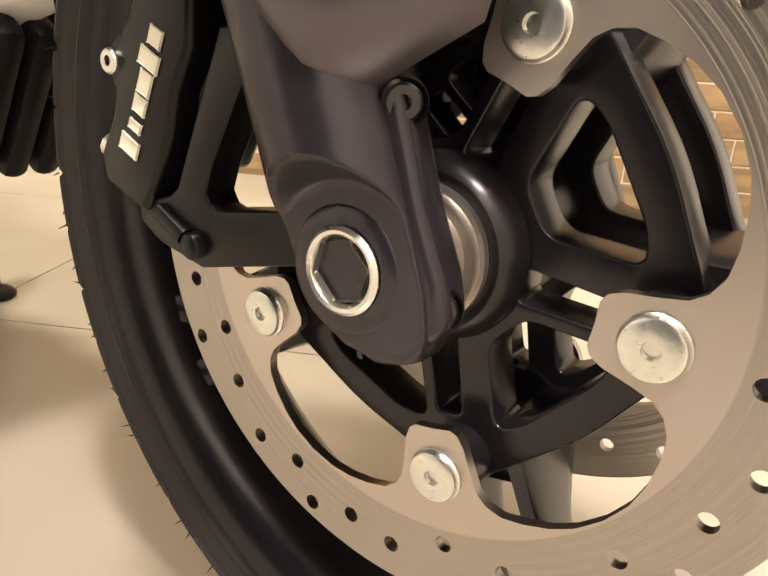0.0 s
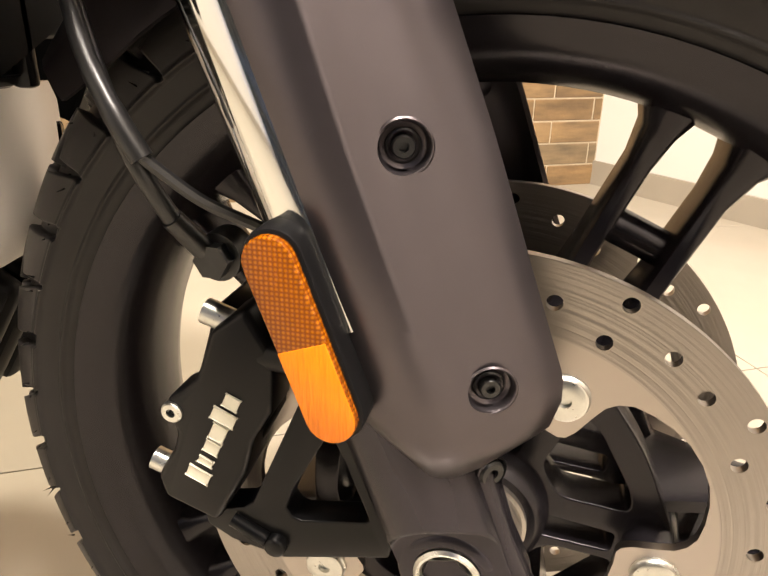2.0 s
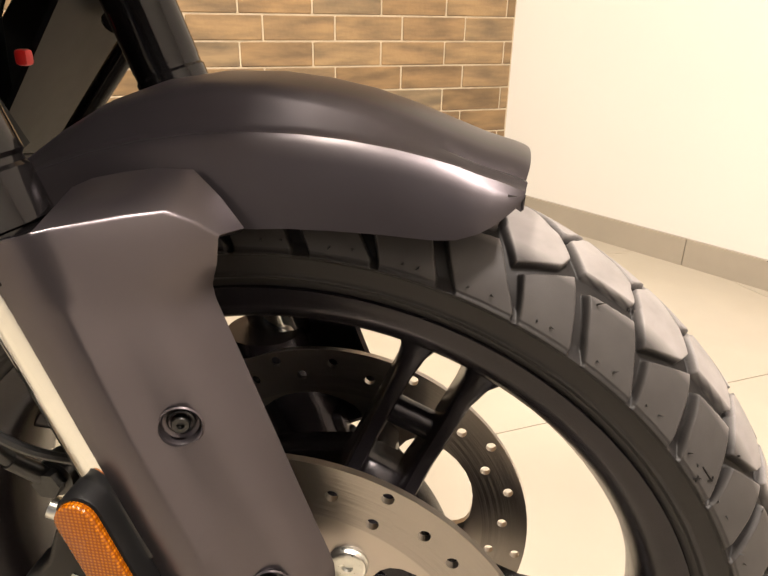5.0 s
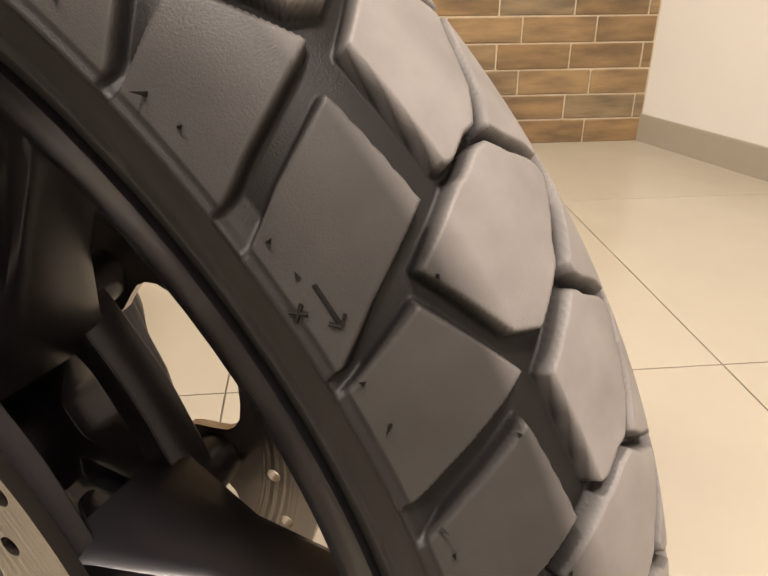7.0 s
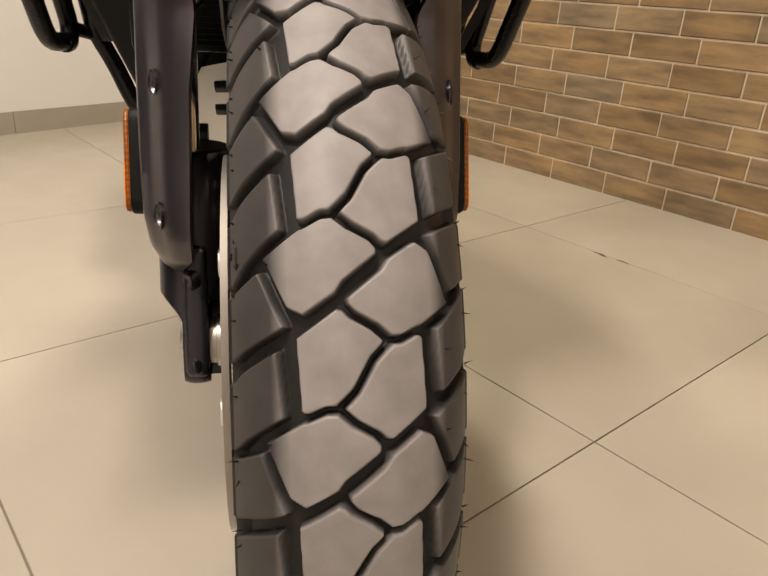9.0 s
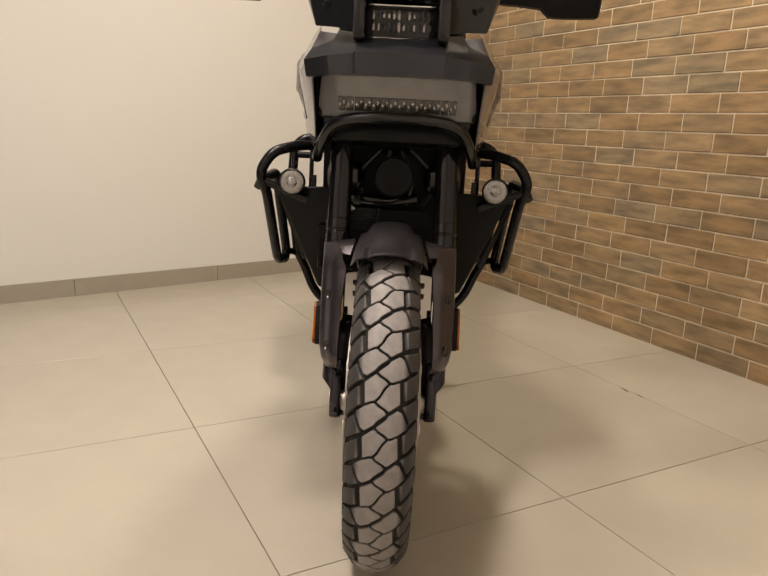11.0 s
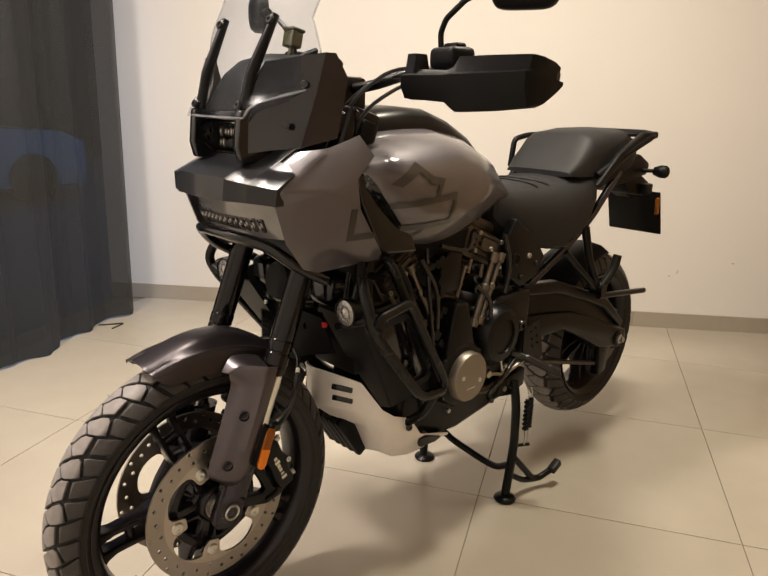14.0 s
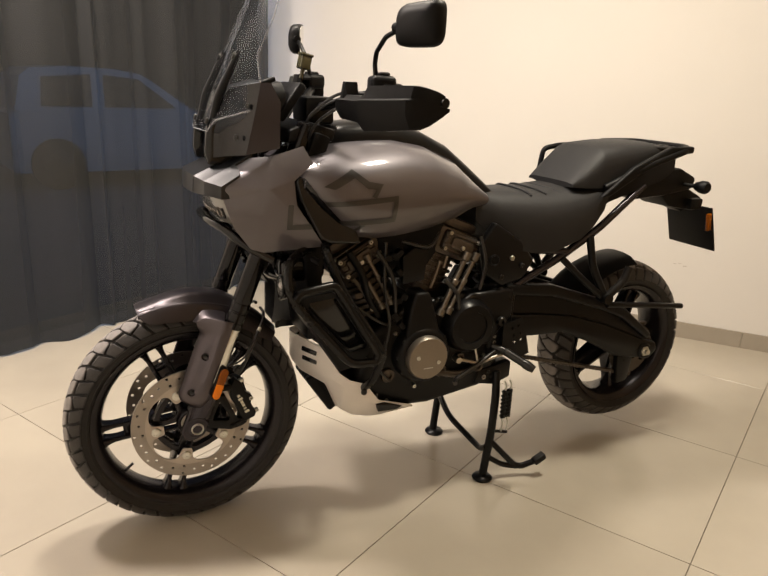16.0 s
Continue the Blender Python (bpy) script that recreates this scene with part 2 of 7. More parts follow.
def turned_finish(m, amount):
    """Stretches the highlights of a surface that was turned on a lathe about the y axis."""
    nt = m.node_tree
    b = nt.nodes["Principled BSDF"]
    tg = nt.nodes.new("ShaderNodeTangent")
    tg.direction_type, tg.axis = "RADIAL", "Y"
    b.inputs["Anisotropic"].default_value = amount
    nt.links.new(tg.outputs[0], b.inputs["Tangent"])


turned_finish(M_STEEL, 0.75)


def ribbed(m):
    """Small prism cells of a reflector."""
    nt = m.node_tree
    b = nt.nodes["Principled BSDF"]
    tc = nt.nodes.new("ShaderNodeTexCoord")
    v = nt.nodes.new("ShaderNodeTexVoronoi")
    v.inputs["Scale"].default_value, v.inputs["Randomness"].default_value = 520, 0.0
    nt.links.new(tc.outputs["Object"], v.inputs["Vector"])
    r = nt.nodes.new("ShaderNodeValToRGB")
    r.color_ramp.elements[0].color, r.color_ramp.elements[1].color = (0.50, 0.16, 0.004, 1), (0.17, 0.04, 0.0, 1)
    r.color_ramp.elements[1].position = 0.55
    nt.links.new(v.outputs["Distance"], r.inputs[0])
    nt.links.new(r.outputs[0], b.inputs["Base Color"])
    bp = nt.nodes.new("ShaderNodeBump")
    bp.inputs["Strength"].default_value, bp.inputs["Distance"].default_value = 0.6, 0.001
    nt.links.new(v.outputs["Distance"], bp.inputs["Height"])
    nt.links.new(bp.outputs["Normal"], b.inputs["Normal"])


ribbed(M_AMBER)
# brighter orange that paints the glow of light thrown back by the reflector
M_ORANGE = material("orange_reflector_glow", (0.78, 0.21, 0.004), 0.25, 0.0, 700, 0.25, 0.5, 700, coat=0.1, spec=0.3, stretch=(1, 1, 0.08))


def curtain_material():
    m = bpy.data.materials.new("sheer_navy_cloth")
    m.use_nodes = True
    nt = m.node_tree
    b = nt.nodes["Principled BSDF"]
    b.inputs["Base Color"].default_value = (0.016, 0.016, 0.0145, 1)
    b.inputs["Roughness"].default_value = 0.8
    tr = nt.nodes.new("ShaderNodeBsdfTransparent")
    mix = nt.nodes.new("ShaderNodeMixShader")
    mix.inputs[0].default_value = 0.12
    nt.links.new(b.outputs[0], mix.inputs[1])
    nt.links.new(tr.outputs[0], mix.inputs[2])
    nt.links.new(mix.outputs[0], nt.nodes["Material Output"].inputs[0])
    return m


M_CURTAIN = curtain_material()


# ---- mesh helpers ----
def finish(name, me, mat, parent=None, label="", angle=38):
    me.materials.append(mat)
    if angle:
        me.shade_smooth()
        me.set_sharp_from_angle(angle=radians(angle))
    ob = new(name, me)
    if parent is not None:
        ob.parent = parent
    return tagged(ob, label)


def part(name, bm, mat, parent=None, label="", angle=38):
    bmesh.ops.recalc_face_normals(bm, faces=bm.faces)
    me = bpy.data.meshes.new(name)
    bm.to_mesh(me)
    bm.free()
    return finish(name, me, mat, parent, label, angle)


def thing(name, label, category, group="", kind=""):
    return tagged(new(name), label, category, group, kind)


def bevel(bm, w, seg=2, geom=None):
    if w:
        es = [e for e in (geom or bm.edges) if len(e.link_faces) == 2 and e.calc_face_angle(0) > 0.5]
        bmesh.ops.bevel(bm, geom=es, offset=w, segments=seg, affect="EDGES", profile=0.5, clamp_overlap=True)
    return bm


def merge(*bms):
    out = bms[0]
    for b in bms[1:]:
        me = bpy.data.meshes.new("tmp")
        b.to_mesh(me)
        b.free()
        out.from_mesh(me)
        bpy.data.meshes.remove(me)
    return out


def box(x0, x1, y0, y1, z0, z1, bev=0.0, seg=2):
    bm = bmesh.new()
    bmesh.ops.create_cube(bm, size=1)
    for v in bm.verts:
        v.co = Vector(((x0 + x1) / 2 + v.co.x * (x1 - x0), (y0 + y1) / 2 + v.co.y * (y1 - y0), (z0 + z1) / 2 + v.co.z * (z1 - z0)))
    return bevel(bm, bev, seg)


def turned(bm, m):
    bmesh.ops.transform(bm, matrix=m, verts=bm.verts)
    return bm


def frame_of(d, up=(0, 0, 1)):
    d = Vector(d).normalized()
    u = Vector(up)
    if abs(d.dot(u)) > 0.98:
        u = Vector((1, 0, 0))
    a = d.cross(u).normalized()
    return a, a.cross(d).normalized()


def cyl(p0, p1, r0, r1=None, seg=24, bev=0.0):
    """A capped cylinder or cone between two points."""
    r1 = r0 if r1 is None else r1
    p0, p1 = Vector(p0), Vector(p1)
    a, b = frame_of(p1 - p0)
    bm = bmesh.new()
    rings = []
    for p, r in ((p0, r0), (p1, r1)):
        rings.append([bm.verts.new(p + a * r * math.cos(2 * math.pi * i / seg) + b * r * math.sin(2 * math.pi * i / seg)) for i in range(seg)])
    for i in range(seg):
        bm.faces.new((rings[0][i], rings[0][(i + 1) % seg], rings[1][(i + 1) % seg], rings[1][i]))
    bm.faces.new(rings[0][::-1])
    bm.faces.new(rings[1])
    if bev:
        bevel(bm, bev, 2)
    return bm


def lathe(profile, origin, axis, seg=48, closed=False):
    """Revolves (along, radius) pairs about an axis through origin."""
    o, d = Vector(origin), Vector(axis).normalized()
    a, b = frame_of(d)
    bm = bmesh.new()
    rings = []
    for s, r in profile:
        if r < 1e-6:
            rings.append([bm.verts.new(o + d * s)])
        else:
            rings.append([bm.verts.new(o + d * s + (a * math.cos(2 * math.pi * i / seg) + b * math.sin(2 * math.pi * i / seg)) * r) for i in range(seg)])
    pairs = list(zip(rings, rings[1:])) + ([(rings[-1], rings[0])] if closed else [])
    for q, w in pairs:
        for i in range(seg):
            j = (i + 1) % seg
            if len(q) == 1 and len(w) > 1:
                bm.faces.new((q[0], w[i], w[j]))
            elif len(w) == 1 and len(q) > 1:
                bm.faces.new((q[i], q[j], w[0]))
            elif len(q) > 1:
                bm.faces.new((q[i], q[j], w[j], w[i]))
    return bm


def smooth_path(pts, r=0.02, n=5):
    """Rounds the corners of a path."""
    pts = [Vector(p) for p in pts]
    out = [pts[0]]
    for a, b, c in zip(pts, pts[1:], pts[2:]):
        k = min(r, (a - b).length * 0.45, (c - b).length * 0.45)
        p, q = b + (a - b).normalized() * k, b + (c - b).normalized() * k
        for i in range(n + 1):
            t = i / n
            out.append(p.lerp(b, t).lerp(b.lerp(q, t), t))
    out.append(pts[-1])
    return out


def tube(pts, r, seg=12, corner=0.02, cap=True, n=5):
    pts = smooth_path(pts, corner, n) if corner else [Vector(p) for p in pts]
    pts = [p for i, p in enumerate(pts) if i == 0 or (p - pts[i - 1]).length > 1e-5]
    bm = bmesh.new()
    a, b = frame_of(pts[1] - pts[0])
    rings = []
    for i, p in enumerate(pts):
        d = (pts[min(i + 1, len(pts) - 1)] - pts[max(i - 1, 0)]).normalized()
        a = (a - d * a.dot(d)).normalized()
        b = d.cross(a)
        rr = r[i * (len(r) - 1) // max(1, len(pts) - 1)] if isinstance(r, (list, tuple)) else r
        rings.append([bm.verts.new(p + (a * math.cos(2 * math.pi * k / seg) + b * math.sin(2 * math.pi * k / seg)) * rr) for k in range(seg)])
    for q, w in zip(rings, rings[1:]):
        for i in range(seg):
            bm.faces.new((q[i], q[(i + 1) % seg], w[(i + 1) % seg], w[i]))
    if cap:
        bm.faces.new(rings[0][::-1])
        bm.faces.new(rings[-1])
    return bm


def prism(poly, y0, y1, bev=0.0, seg=2):
    """A polygon in (x, z), extruded from y0 to y1."""
    bm = bmesh.new()
    lo = [bm.verts.new((x, y0, z)) for x, z in poly]
    hi = [bm.verts.new((x, y1, z)) for x, z in poly]
    n = len(poly)
    for i in range(n):
        bm.faces.new((lo[i], lo[(i + 1) % n], hi[(i + 1) % n], hi[i]))
    bm.faces.new(lo[::-1])
    bm.faces.new(hi)
    bmesh.ops.recalc_face_normals(bm, faces=bm.faces)
    return bevel(bm, bev, seg)


def loft(rings, caps=True, closed=True):
    bm = bmesh.new()
    rs = [[bm.verts.new(p) for p in ring] for ring in rings]
    n = len(rs[0])
    for q, w in zip(rs, rs[1:]):
        for i in range(n if closed else n - 1):
            bm.faces.new((q[i], q[(i + 1) % n], w[(i + 1) % n], w[i]))
    if caps:
        bm.faces.new(rs[0][::-1])
        bm.faces.new(rs[-1])
    return bm


def thicken(bm, t):
    bmesh.ops.recalc_face_normals(bm, faces=bm.faces)
    bmesh.ops.solidify(bm, geom=list(bm.faces), thickness=t)
    return bm


def sheet(outer, holes=(), thick=0.004, y=0.0):
    """A flat plate in (x, z) with holes, from y to y + thick."""
    bm = bmesh.new()
    for loop in (outer, *holes):
        vs = [bm.verts.new((p[0], y, p[1])) for p in loop]
        for i in range(len(vs)):
            bm.edges.new((vs[i], vs[(i + 1) % len(vs)]))
    bmesh.ops.triangle_fill(bm, use_beauty=True, use_dissolve=False, edges=bm.edges[:])
    r = bmesh.ops.extrude_face_region(bm, geom=bm.faces[:])
    for v in r["geom"]:
        if isinstance(v, bmesh.types.BMVert):
            v.co.y += thick
    bmesh.ops.recalc_face_normals(bm, faces=bm.faces)
    return bm


def circle(cx, cz, r, n=12):
    return [(cx + r * math.cos(2 * math.pi * i / n), cz + r * math.sin(2 * math.pi * i / n)) for i in range(n)]


def bolt_head(p, axis, r, h, socket=True, seg=20):
    """A round screw head with a sunk six-sided socket."""
    prof = [(0, r), (h * 0.75, r), (h, r * 0.86)]
    bm = lathe(prof + ([(h, r * 0.42), (h * 0.35, r * 0.40), (h * 0.35, 0)] if socket else [(h, 0)]), p, axis, seg)
    return bm


# ---- room ----
def wall_slab(name, a, b, z0, z1, t, mat, label):
    """A wall between two plan points, thick to the right of the way from a to b."""
    d = (b - a).normalized()
    nrm = Vector((d.y, -d.x, 0)) * t
    bm = bmesh.new()
    ring = [a, b, b + nrm, a + nrm]
    lo = [bm.verts.new((p.x, p.y, z0)) for p in ring]
    hi = [bm.verts.new((p.x, p.y, z1)) for p in ring]
    for i in range(4):
        bm.faces.new((lo[i], lo[(i + 1) % 4], hi[(i + 1) % 4], hi[i]))
    bm.faces.new(lo[::-1])
    bm.faces.new(hi)
    return tagged(part(name, bm, mat, angle=0), label, "wall", kind="structure")


VB = 1.801


def rear_u(v):
    return -2.494 - 0.1976 * v


def front_u(v):
    return 1.858 - 0.36 * v


C_RB = W(rear_u(VB), VB)
C_FB = W(front_u(VB), VB)
C_RD = W(rear_u(-1.9), -1.9)
C_FD = W(front_u(-2.4), -2.4)
wall_rear = wall_slab("wall_rear", C_RB, C_RD, 0, CEIL, 0.12, M_WHITE, "plain white painted wall behind the motorcycle")
wall_front = wall_slab("wall_front", C_FD, C_FB, 0, CEIL, 0.12, M_WHITE, "plain white painted wall beside the brick wall")
wall_brick = wall_slab("wall_brick", W(front_u(VB) + 0.12, VB - 0.0035), W(rear_u(VB) - 0.12, VB - 0.0035), 0, CEIL, 0.12, M_MORTAR,
                       "wall clad in ochre brick tiles with light joints")


def skirting(name, a, b):
    d = (b - a).normalized()
    inward = Vector((-d.y, d.x, 0))
    n = max(1, round((b - a).length / 0.745))
    top = tagged(new(name), "greige tile baseboard along the white wall", "baseboard", kind="structure")
    for i in range(n):
        p, q = a.lerp(b, i / n) + d * 0.0012, a.lerp(b, (i + 1) / n) - d * 0.0012
        bm = bmesh.new()
        ring = [p, q, q + inward * 0.011, p + inward * 0.011]
        lo = [bm.verts.new((k.x, k.y, 0.0)) for k in ring]
        hi = [bm.verts.new((k.x, k.y, 0.085)) for k in ring]
        for j in range(4):
            bm.faces.new((lo[j], lo[(j + 1) % 4], hi[(j + 1) % 4], hi[j]))
        bm.faces.new(lo[::-1])
        bm.faces.new(hi)
        part("baseboard_tile", bevel(bm, 0.0012, 1), M_BASE, top, angle=0)


skirting("baseboard_rear", C_RB, C_RD)
skirting("baseboard_front", C_FD, C_FB)
ceiling = tagged(part("ceiling", turned(box(-3.6, 3.4, -2.3, 2.4, CEIL, CEIL + 0.1), Matrix.Rotation(TH, 4, "Z")), M_CEIL, angle=0),
                 "plain white ceiling", "ceiling", kind="structure")
for u, v, watts, tone in LAMPS:
    bm = turned(box(-0.15, 0.15, -0.15, 0.15, CEIL - 0.022, CEIL - 0.002, 0.004), Matrix.Translation(W(u, v)) @ Matrix.Rotation(TH, 4, "Z"))
    tagged(part("ceiling_light", bm, M_CEIL), "square white ceiling light panel", "ceiling light", group="ceiling lights")

# floor: base slab and tiles
floor = tagged(part("floor", turned(box(-3.6, 3.4, -1.86, 2.4, -0.10, -0.004), Matrix.Rotation(TH, 4, "Z")), M_GROUT, angle=0),
               "floor of large beige porcelain tiles", "floor", kind="structure")
PITCH, U0, V0 = 0.736, 0.029, 0.511
tile_me = bpy.data.meshes.new("tile")
tb = box(-PITCH / 2 + 0.0013, PITCH / 2 - 0.0013, -PITCH / 2 + 0.0013, PITCH / 2 - 0.0013, -0.008, 0.0, 0.0004, 1)
tb.to_mesh(tile_me)
tb.free()
tile_me.materials.append(M_TILE)
for i in range(-4, 4):
    for j in range(-3, 2):
        ob = new("tile", tile_me)
        ob.parent = floor
        ob.matrix_basis = Matrix.Translation(W(U0 + (i + 0.5) * PITCH, V0 + (j + 0.5) * PITCH)) @ Matrix.Rotation(TH, 4, "Z")

# ---- motorcycle ----
R_T, AX = 0.323, 0.323
bike = thing("motorcycle", "dark grey adventure motorcycle with black frame on its centre stand", "motorcycle")
RAX = (-1.545, 0.0, 0.363)


def inside_dist(px, py, poly):
    """Signed distance to a polygon, negative inside (arrays)."""
    d = np.full(px.shape, 1e9)
    ins = np.zeros(px.shape, bool)
    n = len(poly)
    for i in range(n):
        (x0, y0), (x1, y1) = poly[i], poly[(i + 1) % n]
        ex, ey = x1 - x0, y1 - y0
        t = np.clip(((px - x0) * ex + (py - y0) * ey) / (ex * ex + ey * ey), 0, 1)
        d = np.minimum(d, np.hypot(px - x0 - t * ex, py - y0 - t * ey))
        c = ((y0 > py) != (y1 > py)) & (px < (x1 - x0) * (py - y0) / (y1 - y0 + 1e-12) + x0)
        ins ^= c
    return np.where(ins, -d, d)


# tread blocks of one period: degrees round the wheel, millimetres across
BLOCKS = [[(38.1, -17.5), (37.3, -3), (36.3, 6.5), (35.1, 9.5), (32.6, -9.0), (31.7, -12.3), (30.05, -26.5), (30.7, -33.3), (35.1, -43.0)],
          [(30.7, -9.4), (29.2, 6.0), (27.6, 10.0), (23.7, -2.5), (23.0, -9.7), (22.0, -25), (22.35, -27.7), (28.2, -29.5)]]
SHOULDERS = [[(42.8, -38.6), (37.35, -35.8), (36.35, -43), (35.1, -50.6), (33.3, -57), (32.8, -66), (39.0, -66), (39.6, -58), (41.1, -52)],
             [(34.0, -45.7), (29.15, -35), (28.6, -39.7), (27.15, -52.3), (26.2, -57), (25.7, -66), (31.8, -66), (32.4, -57)]]


def tyre(name, radius, half, rho, bead_y, bead_r, centre, periods, nphi, ns, label, flip=1.0):
    """A tyre with blocks standing 5 mm over the grooves."""
    per = 360.0 / periods
    smax = rho * 1.19
    sw = 0.036
    s = np.linspace(-(smax + sw), smax + sw, ns)
    ph = np.arange(nphi) * per / nphi
    S, PH = np.meshgrid(s, ph, indexing="ij")
    arc = radius * radians(1) * 1000
    k = rho / 0.062

    def conv(poly, half_turn, shift):
        """Degrees and millimetres to the unrolled tread; the other half of the tread is the same pattern turned by half a turn."""
        out = []
        for a, y in poly:
            yy = min(0.999, abs(y) / 62.0)
            ss = math.copysign(62 * math.asin(yy) if abs(y) < 61.9 else 92, y) * k
            out.append((((66.0 - a if half_turn else a) * per / 15.652 + shift) * arc, -ss if half_turn else ss))
        return out

    dist = np.full(S.shape, 1e9)
    other = np.full(S.shape, 1e9)
    for polys in (BLOCKS, SHOULDERS):
        for p in polys:
            for half_turn in (False, True):
                for wrap in range(-4, 3):
                    d = inside_dist(PH * arc, S * 1000, conv(p, half_turn, wrap * per))
                    other = np.minimum(other, np.maximum(dist, d))
                    dist = np.minimum(dist, d)
    # no groove is narrower than 3.8 mm
    dist = np.maximum(dist, 1.9 - (other - dist) / 2)
    t = np.clip((dist + 0.4) / 1.5, 0, 1)
    depth = 0.0062 * t * t * (3 - 2 * t)
    fade = np.clip((smax + 0.006 - np.abs(S)) / 0.010, 0, 1)
    depth = depth * fade
    ang = np.clip(np.abs(S) / rho, 0, 1.19)
    ye = np.sign(S) * rho * np.sin(ang)
    re = radius - rho * (1 - np.cos(ang))
    ny, nr = np.sign(S) * np.sin(ang), np.cos(ang)
    ex = np.clip((np.abs(S) - smax) / sw, 0, 1)
    y1, r1 = rho * math.sin(1.19), radius - rho * (1 - math.cos(1.19))
    ridge = 0.0022 * np.exp(-((ex - 0.10) / 0.05) ** 2) + 0.0016 * np.exp(-((ex - 0.62) / 0.05) ** 2)
    ye = np.where(ex > 0, np.sign(S) * (y1 + (bead_y - y1) * ex + 0.0015 * np.sin(np.pi * ex) + ridge), ye)
    re = np.where(ex > 0, r1 + (bead_r - r1) * ex, re)
    Y, RR = ye - ny * depth, re - nr * depth
    n = nphi * periods
    full = np.radians(np.arange(n) * per / nphi)
    Yf, Rf = np.tile(Y, (1, periods)), np.tile(RR, (1, periods))
    X = centre[0] + Rf * np.cos(full)[None, :]
    Z = centre[2] + Rf * np.sin(full)[None, :]
    co = np.stack([X, flip * Yf + centre[1], Z], -1).reshape(-1, 3)
    idx = np.arange(ns * n).reshape(ns, n)
    nxt = np.roll(idx, -1, axis=1)
    quads = np.stack([idx[:-1], nxt[:-1], nxt[1:], idx[1:]], -1).reshape(-1, 4)
    me = bpy.data.meshes.new(name)
    me.vertices.add(len(co))
    me.vertices.foreach_set("co", co.ravel())
    me.loops.add(quads.size)
    me.loops.foreach_set("vertex_index", quads.ravel().astype(np.int32))
    me.polygons.add(len(quads))
    me.polygons.foreach_set("loop_start", np.arange(0, quads.size, 4, dtype=np.int32))
    me.update(calc_edges=True)
    me.validate()
    ob = finish(name, me, M_RUBBER, bike, label, angle=180)
    # block tops and shoulders lightened: scuffs and dust, plus lamp sheen put into the colour
    wear_sheen = np.clip((0.8 - dist) / 1.4, 0, 1) * np.clip((0.046 * k - np.abs(S)) / 0.012, 0, 1)
    dust_sheen = np.where(ex > 0, 0.045, np.maximum(np.clip((0.6 - dist) / 0.8, 0, 1) * 0.16, 0.03))
    at = me.attributes.new("wear_sheen", "FLOAT", "POINT")
    at.data.foreach_set("value", np.tile(np.maximum(wear_sheen, dust_sheen), (1, periods)).ravel().astype(np.float32))
    return ob


def tyre_spikes(parent, centre, radius, rho, count, seed):
    """The little rubber vent hairs left on the tread's shoulders."""
    rnd = random.Random(seed)
    bm = bmesh.new()
    for i in range(count):
        for side in (1, -1):
            for a, off in ((1.12, 0.0), (1.13, 2.2), (0.72, 4.4)):
                ph = radians(i * 360.0 / count + off + rnd.uniform(-0.5, 0.5))
                if a < 1 and rnd.random() < 0.5:
                    continue
                r, y = radius - rho * (1 - math.cos(a)), side * rho * math.sin(a)
                nn = Vector((math.cos(ph) * math.cos(a), side * math.sin(a), math.sin(ph) * math.cos(a)))
                p = Vector((centre[0] + r * math.cos(ph), y, centre[2] + r * math.sin(ph)))
                bend = Vector((rnd.uniform(-1, 1), rnd.uniform(-1, 1), rnd.uniform(-1, 1))) * 0.0015
                q = p + nn * rnd.uniform(0.0015, 0.0055) + bend * 1.5
                u, w = frame_of(q - p)
                ring = [bm.verts.new(p + (u * math.cos(k * 2.094) + w * math.sin(k * 2.094)) * 0.0007) for k in range(3)]
                top = bm.verts.new(q)
                for k in range(3):
                    bm.faces.new((ring[k], ring[(k + 1) % 3], top))
    me = bpy.data.meshes.new("vent_hairs")
    bm.to_mesh(me)
    bm.free()
    ob = finish("vent_hairs", me, M_RUBBER, parent, angle=0)
    return tagged(ob, kind="stuff")


front_tyre = tyre("front_tyre", R_T, 0.06, 0.062, 0.047, 0.2550, (0, 0, AX), 23, 116, 290, "black dual-sport tyre with angular tread blocks")
tyre_spikes(front_tyre, (0, 0, AX), R_T, 0.062, 48, 3)


def on_tread(a, q, lift=0.0):
    """A point of the front tyre's crown: degrees round the wheel, degrees round the section."""
    r = R_T - 0.062 + (0.062 + lift) * math.cos(radians(q))
    return Vector((r * math.cos(radians(a)), (0.062 + lift) * math.sin(radians(q)), AX + r * math.sin(radians(a))))


for a0, q0, a1, q1 in ((37.0, -62.3, 34.9, -62.3), (35.3, -60.4, 34.9, -62.3), (35.3, -64.2, 34.9, -62.3), (36.6, -66.5, 36.1, -69.5), (36.1, -66.5, 36.6, -69.5)):
    part("tyre_mark", tube([on_tread(a0, q0, 0.0002), on_tread((a0 + a1) / 2, (q0 + q1) / 2, 0.0003), on_tread(a1, q1, 0.0002)], 0.0005, 6, 0), M_RUBBER, front_tyre, "raised direction mark", 30)
rear_tyre = tyre("rear_tyre", 0.306, 0.085, 0.088, 0.064, 0.222, RAX, 20, 40, 110, "wide black dual-sport rear tyre", -1.0)

